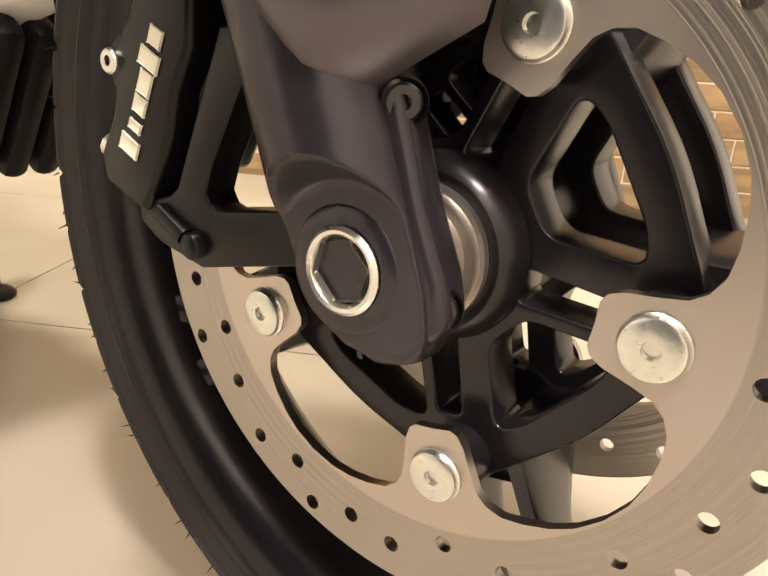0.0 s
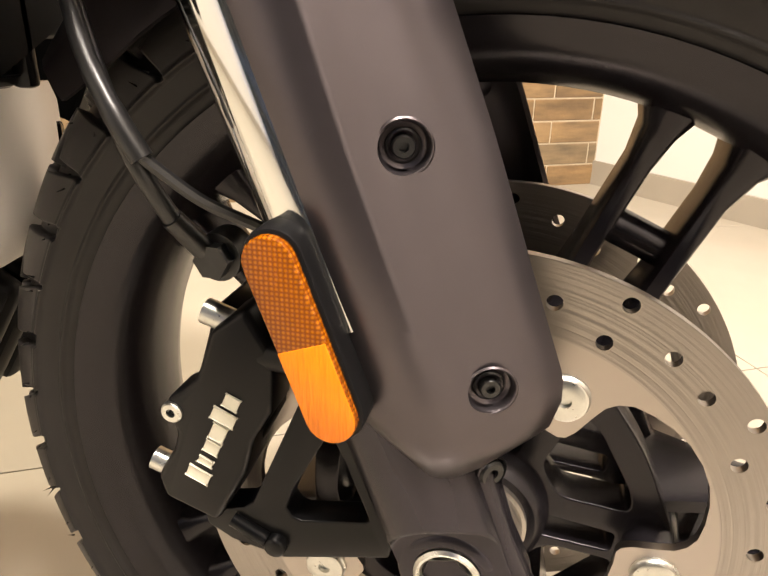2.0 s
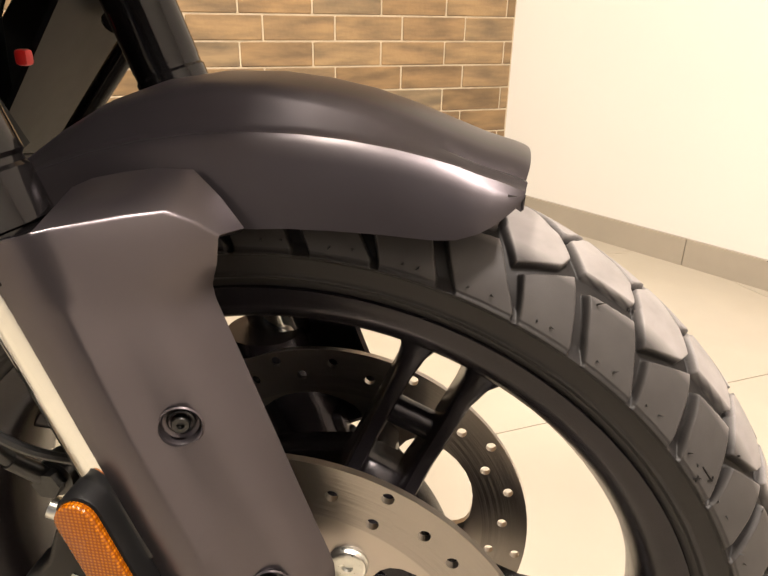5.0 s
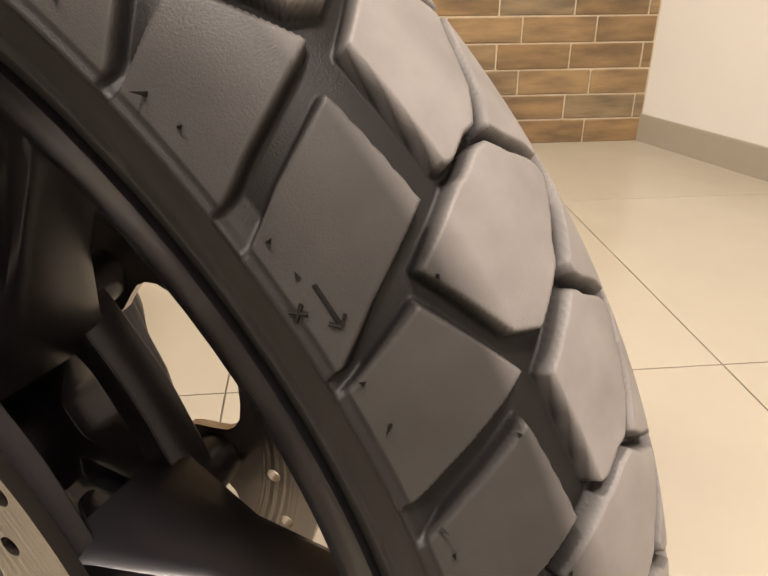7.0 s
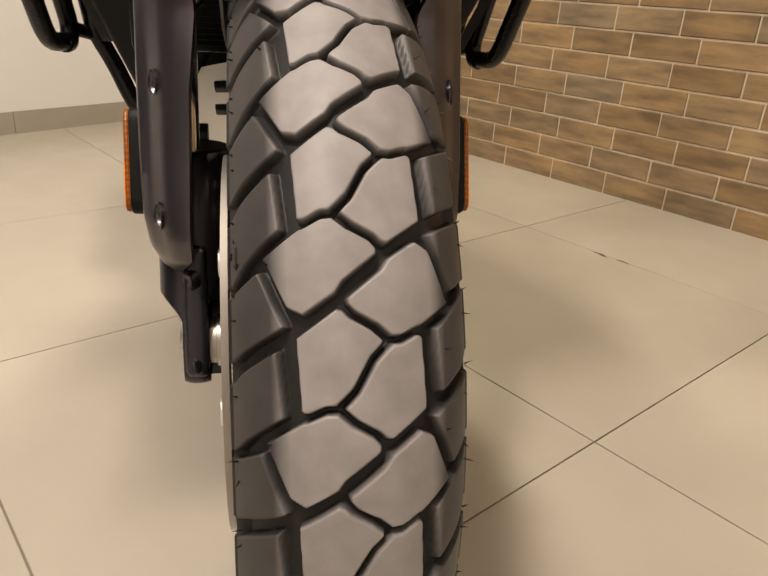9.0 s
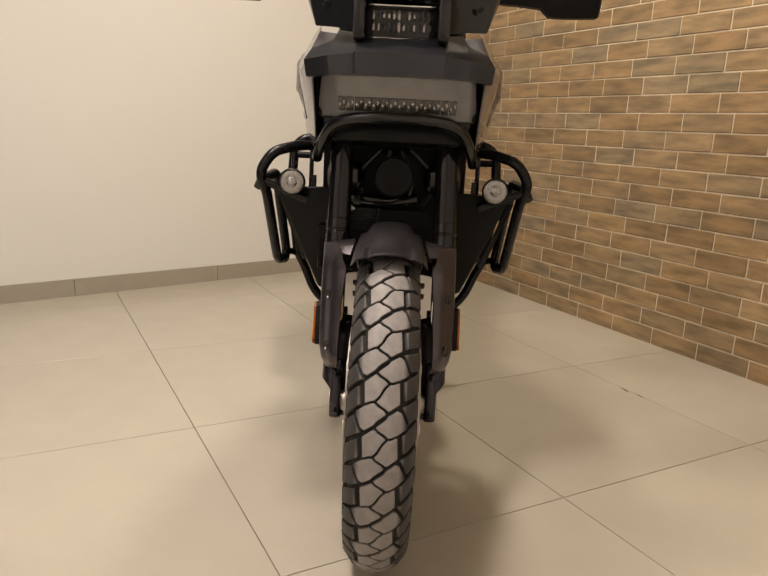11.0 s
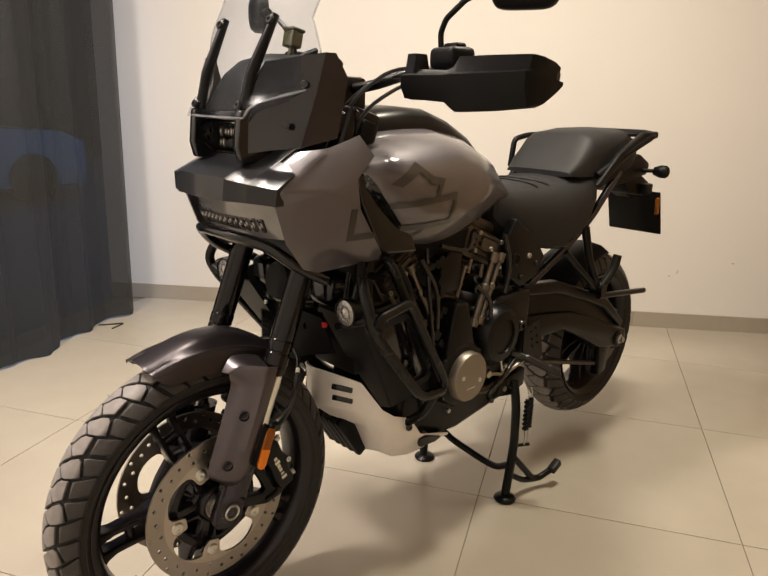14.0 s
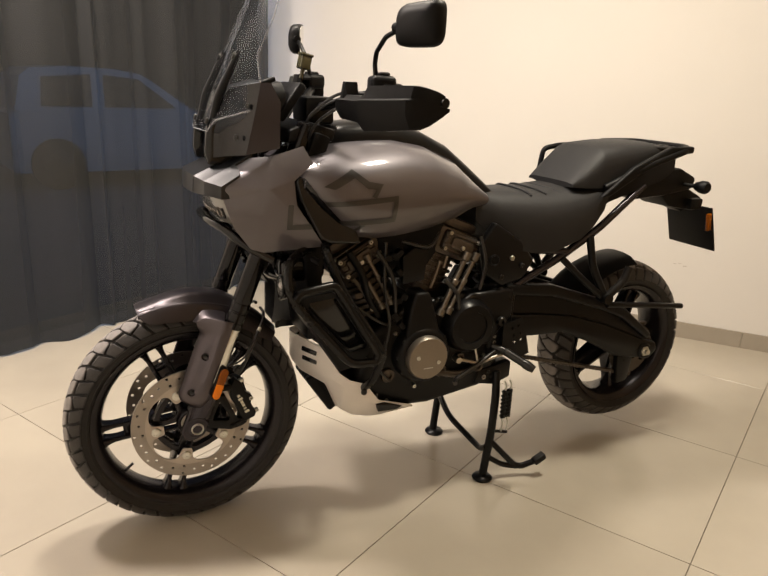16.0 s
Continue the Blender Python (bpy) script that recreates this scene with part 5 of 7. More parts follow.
part("bracket_lever", merge(tube([(-0.16, 0.108, 1.195), (-0.19, 0.106, 1.226), (-0.224, 0.102, 1.240)], [0.008, 0.008, 0.006], 10, 0.01), box(-0.225, -0.195, 0.085, 0.150, 1.150, 1.176, 0.006)), M_PLASTIC, bike, "black bracket lever over the instruments")
part("ignition_box", turned(box(-0.024, 0.024, -0.030, 0.030, -0.040, 0.030, 0.010), Matrix.Translation((-0.330, 0.115, 1.082)) @ Matrix.Rotation(radians(-20), 4, "Y")), M_PLASTIC, bike, "black switch box before the tank")
part("instrument_panel", turned(box(-0.012, 0.012, -0.085, 0.085, -0.055, 0.055, 0.008), Matrix.Translation((-0.275, 0, 1.185)) @ Matrix.Rotation(radians(-35), 4, "Y")), M_PLASTIC, bike, "black instrument screen")
lampbox = part("small_headlight", box(-0.19, -0.106, -0.072, 0.072, 1.038, 1.112, 0.006), M_GLOSSBLACK, bike, "small upper headlight in a gloss black housing")
rnd = random.Random(7)
for i in range(12):
    for j in range(2):
        y, z = -0.055 + 0.010 * i, 1.060 + 0.022 * j
        b = lathe([(0, 0.0046), (0.003, 0.004), (0.0045, 0.0015), (0.0045, 0)], (0, 0, 0), (1, 0, 0.1), 8)
        part("lamp_facet", turned(b, Matrix.Translation((-0.1065, y, z)) @ Matrix.Diagonal((1, 0.8, rnd.uniform(1.5, 2.6), 1))), M_LAMPGLASS if rnd.random() < 0.4 else M_DARKBOLT, lampbox)
part("lamp_lip", box(-0.112, -0.098, -0.066, 0.066, 1.036, 1.041, 0.002), M_CHROME, lampbox)
part("lamp_lip", box(-0.112, -0.098, -0.066, 0.066, 1.098, 1.103, 0.002), M_CHROME, lampbox)
part("lamp_brow", box(-0.13, -0.064, -0.074, 0.074, 1.106, 1.124, 0.004), M_GLOSSBLACK, lampbox)
for s in (1, -1):
    part("lamp_cheek", prism([(-0.060, 1.03), (-0.052, 1.06), (-0.058, 1.125), (-0.13, 1.14), (-0.13, 1.03)], s * 0.070, s * 0.092, 0.004), M_GLOSSBLACK, bike)
rows = [(1.112, 0.100, -0.049, 0.9), (1.128, 0.104, -0.054, 1.2), (1.140, 0.114, -0.058, 1.6), (1.152, 0.144, -0.062, 2.2), (1.166, 0.176, -0.067, 2.6), (1.178, 0.183, -0.072, 2.6), (1.205, 0.190, -0.083, 2.2), (1.235, 0.190, -0.096, 1.9), (1.265, 0.180, -0.111, 1.6),
        (1.29, 0.167, -0.122, 1.5), (1.33, 0.168, -0.141, 1.5), (1.38, 0.166, -0.164, 1.5), (1.43, 0.154, -0.188, 1.5), (1.47, 0.128, -0.208, 1.5), (1.49, 0.10, -0.219, 1.5)]
bm = bmesh.new()
g = []
for z, w, x, c in rows:
    g.append([bm.verts.new((x - c * (w * k / 8) ** 2, w * k / 8, z)) for k in range(-8, 9)])
for q, r in zip(g, g[1:]):
    for i in range(16):
        bm.faces.new((q[i], q[i + 1], r[i + 1], r[i]))
thicken(bm, 0.0035)
screen = part("windscreen", bm, M_GLASS, bike, "clear curved windscreen", 60)
screen.visible_shadow = False
M_EDGE = material("screen_edge", (0.42, 0.43, 0.46), 0.15, 0.0, 60, 0.1)
M_EDGE.node_tree.nodes["Principled BSDF"].inputs["Alpha"].default_value = 0.30
rim = [(x - c * w * w, -w, z) for z, w, x, c in rows] + [(rows[-1][2] - 1.5 * (0.1 * k / 4) ** 2, 0.1 * k / 4, rows[-1][0] + 0.004 * (1 - abs(k) / 4)) for k in range(-3, 4)] + [(x - c * w * w, w, z) for z, w, x, c in rows[::-1]]
rim += [(rows[0][2] - 0.9 * (0.1 * k / 4) ** 2, 0.1 * k / 4, rows[0][0]) for k in range(3, -5, -1)]
edge = part("screen_edge", tube(rim, 0.0022, 6, 0), M_EDGE, screen, "polished edge of the clear screen", 60)
edge.visible_shadow = False

# ---- handlebar, guards, mirrors ----
part("handlebar", tube([(-0.50, 0.47, 1.205), (-0.465, 0.30, 1.205), (-0.42, 0.20, 1.215), (-0.36, 0.09, 1.175), (-0.36, -0.09, 1.175), (-0.42, -0.20, 1.215), (-0.465, -0.30, 1.205), (-0.50, -0.47, 1.205)], 0.011, 14, 0.05), M_BLACK, bike, "black tapered handlebar")
part("bar_clamp", box(-0.40, -0.32, -0.06, 0.06, 1.13, 1.20, 0.01), M_BLACK, bike)
for s in (1, -1):
    part("grip", lathe([(0, 0.015), (0.004, 0.0175), (0.115, 0.0170), (0.12, 0.013), (0.12, 0)], (-0.474, 0.345 * s, 1.205), (-0.18, s, 0), 20), M_RUBBER, bike)
    part("switch_cluster", turned(box(-0.028, 0.028, -0.035, 0.035, -0.024, 0.030, 0.010), Matrix.Translation((-0.452, 0.275 * s, 1.212))), M_PLASTIC, bike, "black switch cluster on the bar")
    part("lever", tube([(-0.425, 0.26 * s, 1.205), (-0.415, 0.31 * s, 1.20), (-0.435, 0.46 * s, 1.20)], [0.008, 0.006, 0.005, 0.006], 10, 0.02), M_DARKBOLT, bike)
    stations = [(0.212, -0.350, 1.232, 1.198, 1.170), (0.220, -0.342, 1.241, 1.200, 1.158), (0.246, -0.338, 1.241, 1.200, 1.155), (0.252, -0.340, 1.212, 1.200, 1.156), (0.318, -0.348, 1.210, 1.200, 1.152), (0.330, -0.351, 1.216, 1.201, 1.142),
                (0.340, -0.354, 1.234, 1.202, 1.135), (0.40, -0.378, 1.237, 1.205, 1.139), (0.462, -0.408, 1.239, 1.209, 1.147), (0.470, -0.425, 1.236, 1.209, 1.155), (0.476, -0.455, 1.228, 1.208, 1.176), (0.478, -0.470, 1.220, 1.208, 1.188)]
    rings = []
    for y, x, zt, zc, zb in stations:
        zm = (zc + zb) / 2
        xs = x - 0.03 * (s < 0)
        lift = 0.015 if s < 0 else 0.0
        zt, zc, zb, zm = zt + lift, zc + lift, zb + lift, zm + lift
        bk = 0.046 - 0.026 * max(0.0, (y - 0.40) / 0.087)
        rings.append([(xs - bk, s * y, zt), (xs - 0.016, s * y, zt), (xs - 0.009, s * y, zc + 0.004), (xs + 0.003, s * y, zc), (xs + 0.002, s * y, zm), (xs - 0.010, s * y, zb), (xs - 0.036, s * y, zb), (xs - 0.036, s * y, zb + 0.006), (xs - 0.024, s * y, zb + 0.008), (xs - 0.012, s * y, zm), (xs - 0.012, s * y, zc), (xs - 0.018, s * y, zt - 0.006), (xs - bk, s * y, zt - 0.006)])
    bm = loft(rings)
    hg = part("hand_guard", bm, M_PLASTIC, bike, "matte black hand guard", 30)
    # mirror
    back = -0.042 if s > 0 else -0.035
    mx, my, mz = -0.408 + back, 0.417, 1.364
    part("mirror_stem", tube([(-0.398 + back, 0.236 * s, 1.215), (-0.390 + back, 0.236 * s, 1.285), (-0.386 + back, 0.252 * s, 1.310), (-0.386 + back, 0.300 * s, 1.342), (-0.392 + back, 0.335 * s, 1.352), (-0.400 + back, 0.380 * s, 1.354)], 0.0058, 10, 0.008), M_BLACK, bike, "thin black mirror stem")
    turn = Matrix.Translation((mx, my * s, mz)) @ Matrix.Rotation(radians(24 * s), 4, "Z")

    def pad(x, a, b):
        out = []
        for q in [2 * math.pi * k / 28 for k in range(28)]:
            c, sn = math.cos(q), math.sin(q)
            out.append(turn @ Vector((x, s * a * math.copysign(abs(c) ** 0.45, c), b * math.copysign(abs(sn) ** 0.45, sn) * (1 + 0.10 * c) + 0.006 * c)))
        return out
    mh = part("mirror_housing", loft([pad(0.020, 0.034, 0.022), pad(0.014, 0.052, 0.038), pad(0.004, 0.060, 0.045), pad(-0.014, 0.062, 0.046), pad(-0.018, 0.060, 0.044)]), M_PLASTIC, bike, "matte black mirror housing", 45)
    part("mirror_glass", loft([pad(-0.0178, 0.055, 0.040), pad(-0.0192, 0.055, 0.040)]), M_CHROME, mh)
    part("mirror_knuckle", cyl((mx + 0.018, (my - 0.075) * s, mz - 0.004), (mx + 0.016, (my - 0.01) * s, mz - 0.002), 0.011, 0.009, 14, 0.003), M_PLASTIC, mh)
part("throttle_cable", tube([(-0.44, -0.26, 1.20), (-0.36, -0.22, 1.20), (-0.30, -0.14, 1.15), (-0.30, -0.10, 1.05)], 0.004, 8, 0.06), M_CABLE, bike)
part("clutch_cable", tube([(-0.44, 0.26, 1.20), (-0.36, 0.22, 1.19), (-0.30, 0.15, 1.13), (-0.31, 0.10, 1.02)], 0.004, 8, 0.06), M_CABLE, bike)

# reservoirs and switches on the bar
part("brake_reservoir", turned(merge(box(-0.020, 0.020, -0.026, 0.026, -0.024, 0.022, 0.006, 3), box(-0.023, 0.023, -0.029, 0.029, 0.020, 0.030, 0.004, 2), cyl((0, 0, -0.024), (0, 0, -0.055), 0.008, seg=12)), Matrix.Translation((-0.405, -0.215, 1.290)) @ Matrix.Rotation(radians(-12), 4, "Y") @ Matrix.Diagonal((0.8, 0.8, 0.85, 1))), material("smoky_fluid_plastic", (0.055, 0.050, 0.022), 0.22, 0.0, 60, 0.3, coat=0.5), bike, "smoky olive brake fluid reservoir on the bar", 45)
for s in (1, -1):
    part("switch_housing", turned(merge(box(-0.030, 0.030, -0.042, 0.042, -0.020, 0.022, 0.012, 3), box(-0.016, 0.010, -0.020, 0.026, 0.018, 0.030, 0.005, 2)), Matrix.Translation((-0.440, 0.262 * s, 1.236)) @ Matrix.Rotation(radians(-15 * s), 4, "Z")), M_PLASTIC, bike, "rounded black switch housing", 45)
for y0, y1, z in ((0.17, 0.25, 1.19), (0.12, 0.24, 1.17), (-0.16, -0.25, 1.19), (-0.10, -0.24, 1.17)):
    part("bar_cable", tube([(-0.43, y1, z + 0.02), (-0.37, y0, z + 0.03), (-0.30, y0 * 0.7, z - 0.04), (-0.30, y0 * 0.5, z - 0.12)], 0.0038, 8, 0.05), M_CABLE, bike)
# stitched ribs across the seat
for k, x0 in enumerate((-1.02, -1.075, -1.13)):
    rib = []
    for j in range(-8, 9):
        y = 0.0125 * j
        t = (-0.93 - x0) / 0.27
        w = 0.135 + 0.03 * min(1, t * 1.6)
        rib.append((x0 - 0.020 * (abs(y) / 0.1) ** 2, y, 0.776 + (0.947 - 0.776) * (1 - (abs(y) / w) ** 3.2) ** (1 / 3.2)))
    part("seat_rib", tube(rib, 0.0032, 6, 0), M_SEAT, bike)

# ---- head area behind the fork ----
part("lower_triple_clamp", prism([(-0.145, 0.84), (-0.150, 0.885), (-0.215, 0.905), (-0.29, 0.885), (-0.28, 0.85), (-0.21, 0.83)], -0.135, 0.135, 0.008), M_BLACK, bike, "black lower triple clamp")
part("upper_triple_clamp", prism([(-0.25, 1.085), (-0.255, 1.12), (-0.31, 1.14), (-0.38, 1.12), (-0.37, 1.09)], -0.13, 0.13, 0.008), M_BLACK, bike)
part("steering_head", cyl((-0.255, 0, 0.82), (-0.365, 0, 1.12), 0.034, seg=24), M_BLACK, bike)
horn = part("horn", lathe([(0, 0.0), (0.004, 0.020), (0.008, 0.040), (0.0, 0.044), (-0.02, 0.040), (-0.03, 0.02), (-0.03, 0)], (-0.205, 0.0, 0.765), (1, 0, 0.15), 28), M_PLASTIC, bike, "round black horn")
part("front_inner_panel", prism([(-0.285, 0.86), (-0.300, 0.60), (-0.33, 0.60), (-0.34, 0.86)], -0.165, 0.165, 0.004), M_PLASTIC, bike, "black panel behind the fork")
for y in (-0.06, -0.02, 0.03, 0.07):
    part("wiring", tube([(-0.265, y, 0.70), (-0.25, y * 1.5, 0.76), (-0.26, y * 0.4, 0.83)], 0.005, 8, 0.03), M_CABLE, bike)

part("red_connector", box(-0.250, -0.239, 0.106, 0.116, 0.676, 0.688, 0.003), material("red_plastic", (0.55, 0.015, 0.015), 0.4, 0.0, 50, 0.1), bike, "small red wire connector")
# radiator with its fins, side panels
rad = part("radiator", merge(box(-0.33, -0.272, -0.172, -0.030, 0.538, 0.690, 0.005), box(-0.275, -0.262, -0.036, -0.026, 0.538, 0.690, 0.003)), M_BLACK, bike, "black finned radiator")
bm = bmesh.new()
for i in range(24):
    bm = merge(bm, box(-0.273, -0.266, -0.166, -0.037, 0.545 + i * 0.0059, 0.5458 + i * 0.0059))
tagged(part("radiator_core", bm, M_PLASTIC, rad), "fine dark cooling fins", kind="stuff")
pl = [(-0.028, 0.686), (0.078, 0.686), (0.124, 0.615), (0.030, 0.585), (-0.070, 0.540), (-0.040, 0.60)]
bm = sheet(pl, [circle(0.020, 0.652, 0.0075, 16)], 0.004, 0.262)
part("radiator_side_plate", turned(bm, Matrix(((0, -1, 0, 0), (1, 0, 0, 0), (0, 0, 1, 0), (0, 0, 0, 1)))), M_PLASTIC, rad, "dark grey plate with a round hole")
part("coolant_hose", tube([(-0.29, -0.16, 0.715), (-0.25, -0.10, 0.712), (-0.24, -0.02, 0.708), (-0.27, 0.05, 0.715)], 0.0125, 12, 0.03), M_GLOSSBLACK, bike, "glossy black coolant hose")
part("hose_clamp", cyl((-0.245, -0.086, 0.7105), (-0.2435, -0.074, 0.7100), 0.0145, seg=20), M_DARKBOLT, bike)
part("frame_bolt", bolt_head((-0.235, -0.090, 0.690), (0.7, -0.7, 0), 0.0065, 0.006), M_BOLT, bike)

for s in (1, -1):
    bm = bmesh.new()
    q = [(-0.212, 0.130, 0.735), (-0.215, 0.262, 0.728), (-0.385, 0.182, 0.470), (-0.395, 0.140, 0.455), (-0.30, 0.120, 0.60)]
    o = [(-0.322, 0.250, 0.742), (-0.470, 0.215, 0.545), (-0.440, 0.192, 0.485)]
    a = [bm.verts.new((x, y * s, z)) for x, y, z in q]
    b = [bm.verts.new((x, y * s, z)) for x, y, z in o]
    bm.faces.new((a[0], a[1], a[2], a[3], a[4]))
    bm.faces.new((a[1], b[0], b[1], b[2], a[2]))
    bmesh.ops.recalc_face_normals(bm, faces=bm.faces)
    bevel(bm, 0.006, 2)
    thicken(bm, 0.005)
    part("radiator_shroud", bm, M_PLASTIC, bike, "matte black shroud beside the radiator", 45)
    rim = [(-0.240, 0.712), (-0.250, 0.724), (-0.322, 0.734), (-0.336, 0.726), (-0.452, 0.556), (-0.448, 0.540), (-0.402, 0.534), (-0.388, 0.542)]
    mid = Vector((sum(p[0] for p in rim) / 8, sum(p[1] for p in rim) / 8))
    well = [tuple(mid + (Vector(p) - mid) * 0.84) for p in rim]
    lean = Matrix(((1, 0, 0, 0), (0, 1, 0.2 * s, -0.144 * s), (0, 0, 1, 0), (0, 0, 0, 1)))
    part("shroud_frame", turned(sheet(rim, [well], 0.012, s * 0.262), lean), M_PLASTIC, bike, "black raised frame of the shroud", 30)
    part("shroud_inset", turned(prism([tuple(mid + (Vector(p) - mid) * 0.90) for p in rim], s * 0.246, s * 0.252, 0.002), lean), M_GLOSSBLACK, bike, "dark smooth shroud panel")
    part("air_duct", box(-0.352, -0.226, min(s * 0.07, s * 0.150), max(s * 0.07, s * 0.150), 0.726, 0.794, 0.022, 4), M_GLOSSBLACK, bike, "gloss black duct behind the fork")
    # crash bars
    bars = merge(tube([(-0.33, 0.14 * s, 0.820), (-0.25, 0.215 * s, 0.824), (-0.208, 0.269 * s, 0.808), (-0.202, 0.296 * s, 0.762), (-0.218, 0.283 * s, 0.722), (-0.32, 0.283 * s, 0.60), (-0.378, 0.283 * s, 0.532), (-0.452, 0.276 * s, 0.528)], 0.0115, 14, 0.03),
                 tube([(-0.218, 0.300 * s, 0.728), (-0.232, 0.296 * s, 0.745), (-0.328, 0.281 * s, 0.755), (-0.458, 0.275 * s, 0.548), (-0.452, 0.276 * s, 0.526), (-0.43, 0.277 * s, 0.527)], 0.0115, 14, 0.018),
                 tube([(-0.345, 0.15 * s, 0.850), (-0.316, 0.235 * s, 0.832), (-0.365, 0.250 * s, 0.718), (-0.486, 0.250 * s, 0.538), (-0.488, 0.230 * s, 0.500), (-0.478, 0.20 * s, 0.43), (-0.47, 0.12 * s, 0.37)], 0.0115, 14, 0.035),
                 tube([(-0.455, 0.275 * s, 0.545), (-0.486, 0.250 * s, 0.535)], 0.009, 10, 0),
                 tube([(-0.210, 0.283 * s, 0.742), (-0.215, 0.19 * s, 0.705)], 0.009, 10, 0))
    part("crash_bar", bars, M_BAR, bike, "black powder-coated tubular crash bar", 60)
    # spot lamp
    sp = part("spot_lamp", lathe([(-0.035, 0.0), (-0.033, 0.018), (-0.010, 0.029), (0.004, 0.030), (0.006, 0.0275), (0.003, 0.026)], (-0.206, 0.2245 * s, 0.744), (1, 0, 0), 32), M_BLACK, bike, "round auxiliary lamp on the crash bar")
    part("lamp_lens", lathe([(0.003, 0.0262), (0.006, 0.020), (0.0045, 0.012), (0.008, 0.007), (0.009, 0)], (-0.206, 0.2245 * s, 0.744), (1, 0, 0), 32), M_SPOT, sp, "clear round lamp lens")
    part("lamp_bracket", merge(tube([(-0.225, 0.2245 * s, 0.768), (-0.235, 0.2245 * s, 0.800), (-0.245, 0.222 * s, 0.820)], 0.006, 10, 0.01), tube([(-0.230, 0.186 * s, 0.720), (-0.245, 0.186 * s, 0.815)], 0.005, 8, 0), box(-0.24, -0.228, 0.180 * s - 0.006, 0.180 * s + 0.006, 0.715, 0.760, 0.002)), M_BAR, sp)

part("radiator_side_box", box(-0.345, -0.300, 0.005, 0.150, 0.56, 0.725, 0.008), M_PLASTIC, bike, "black box behind the shroud")

# ---- engine ----
case = part("crankcase", prism([(-0.50, 0.305), (-0.455, 0.40), (-0.49, 0.54), (-0.60, 0.62), (-0.80, 0.65), (-0.94, 0.60), (-0.96, 0.42), (-0.90, 0.325), (-0.70, 0.295)], -0.135, 0.135, 0.02, 3), M_BLACK, bike, "black engine crankcase", 40)
cam_cover = part("cam_cover", merge(lathe([(0.13, 0.090), (0.165, 0.088), (0.178, 0.078), (0.180, 0.068), (0.180, 0)], (-0.656, 0, 0.478), (0, 1, 0), 48), prism([(-0.592, 0.50), (-0.720, 0.50), (-0.690, 0.60), (-0.665, 0.672), (-0.618, 0.672), (-0.600, 0.60)], 0.10, 0.172, 0.010, 3)), M_BLACK, bike, "black timing cover", 45)
cap = part("engine_cap", lathe([(0.178, 0.066), (0.196, 0.066), (0.202, 0.062), (0.203, 0.0)], (-0.656, 0, 0.478), (0, 1, 0), 56), M_CAP, cam_cover, "round bronze-grey cover cap")
for x in (-0.622, -0.690):
    part("cap_screw", bolt_head((x, 0.2025, 0.474 + (x + 0.656) * 0.3), (0, 1, 0), 0.006, 0.003), M_BOLT, cap)
part("cap_bar", box(-0.672, -0.640, 0.2025, 0.2035, 0.448, 0.4505), M_BOLT, cap)
part("clutch_cover", merge(lathe([(0.12, 0.088), (0.165, 0.082), (0.180, 0.070), (0.182, 0.050), (0.176, 0.048), (0.176, 0.0)], (-0.815, 0, 0.548), (0, 1, 0), 44), prism([(-0.74, 0.50), (-0.74, 0.60), (-0.82, 0.645), (-0.98, 0.655), (-0.98, 0.56), (-0.90, 0.47)], 0.09, 0.150, 0.014, 3)), M_BLACK, bike, "black drive cover", 45)
rnd = random.Random(11)


def cylinder_bank(base, top, name, label):
    """A finned cylinder with its head, from the case outwards."""
    b, t = Vector(base), Vector(top)
    d = (t - b).normalized()
    L = (t - b).length
    prof = [(0, 0.0)]
    n = 9
    for i in range(n):
        s0 = L * 0.62 * i / n
        prof += [(s0, 0.066), (s0 + L * 0.62 / n * 0.35, 0.066), (s0 + L * 0.62 / n * 0.40, 0.076), (s0 + L * 0.62 / n * 0.75, 0.076), (s0 + L * 0.62 / n * 0.8, 0.066)]
    prof += [(L * 0.62, 0.0)]
    cy = part(name, lathe(prof, b, d, 28), M_ENGINE, bike, label, 30)
    m = Matrix.Translation(b + d * L * 0.80) @ d.to_track_quat("Z", "Y").to_matrix().to_4x4()
    part("cylinder_head", merge(turned(box(-0.11, 0.11, -0.075, 0.075, -L * 0.19, L * 0.10, 0.012), m), turned(box(-0.10, 0.10, -0.062, 0.062, L * 0.09, L * 0.21, 0.016), m)), M_ENGINE, cy)
    for i in range(6):
        part("head_bolt", bolt_head(m @ Vector((0.108, -0.06 + 0.04 * (i % 4), -0.03 + 0.05 * (i // 4))), m.to_3x3() @ Vector((1, 0, 0)), 0.007, 0.006, seg=10), M_BOLT, cy)
    return cy


cylinder_bank((-0.585, 0, 0.565), (-0.425, 0, 0.835), "front_cylinder", "bronze-grey front engine cylinder")
cylinder_bank((-0.695, 0, 0.585), (-0.800, 0, 0.860), "rear_cylinder", "bronze-grey rear engine cylinder")
M_TUBE = material("dull_bronze_tube", (0.17, 0.152, 0.13), 0.36, 0.9, 200, 0.12)


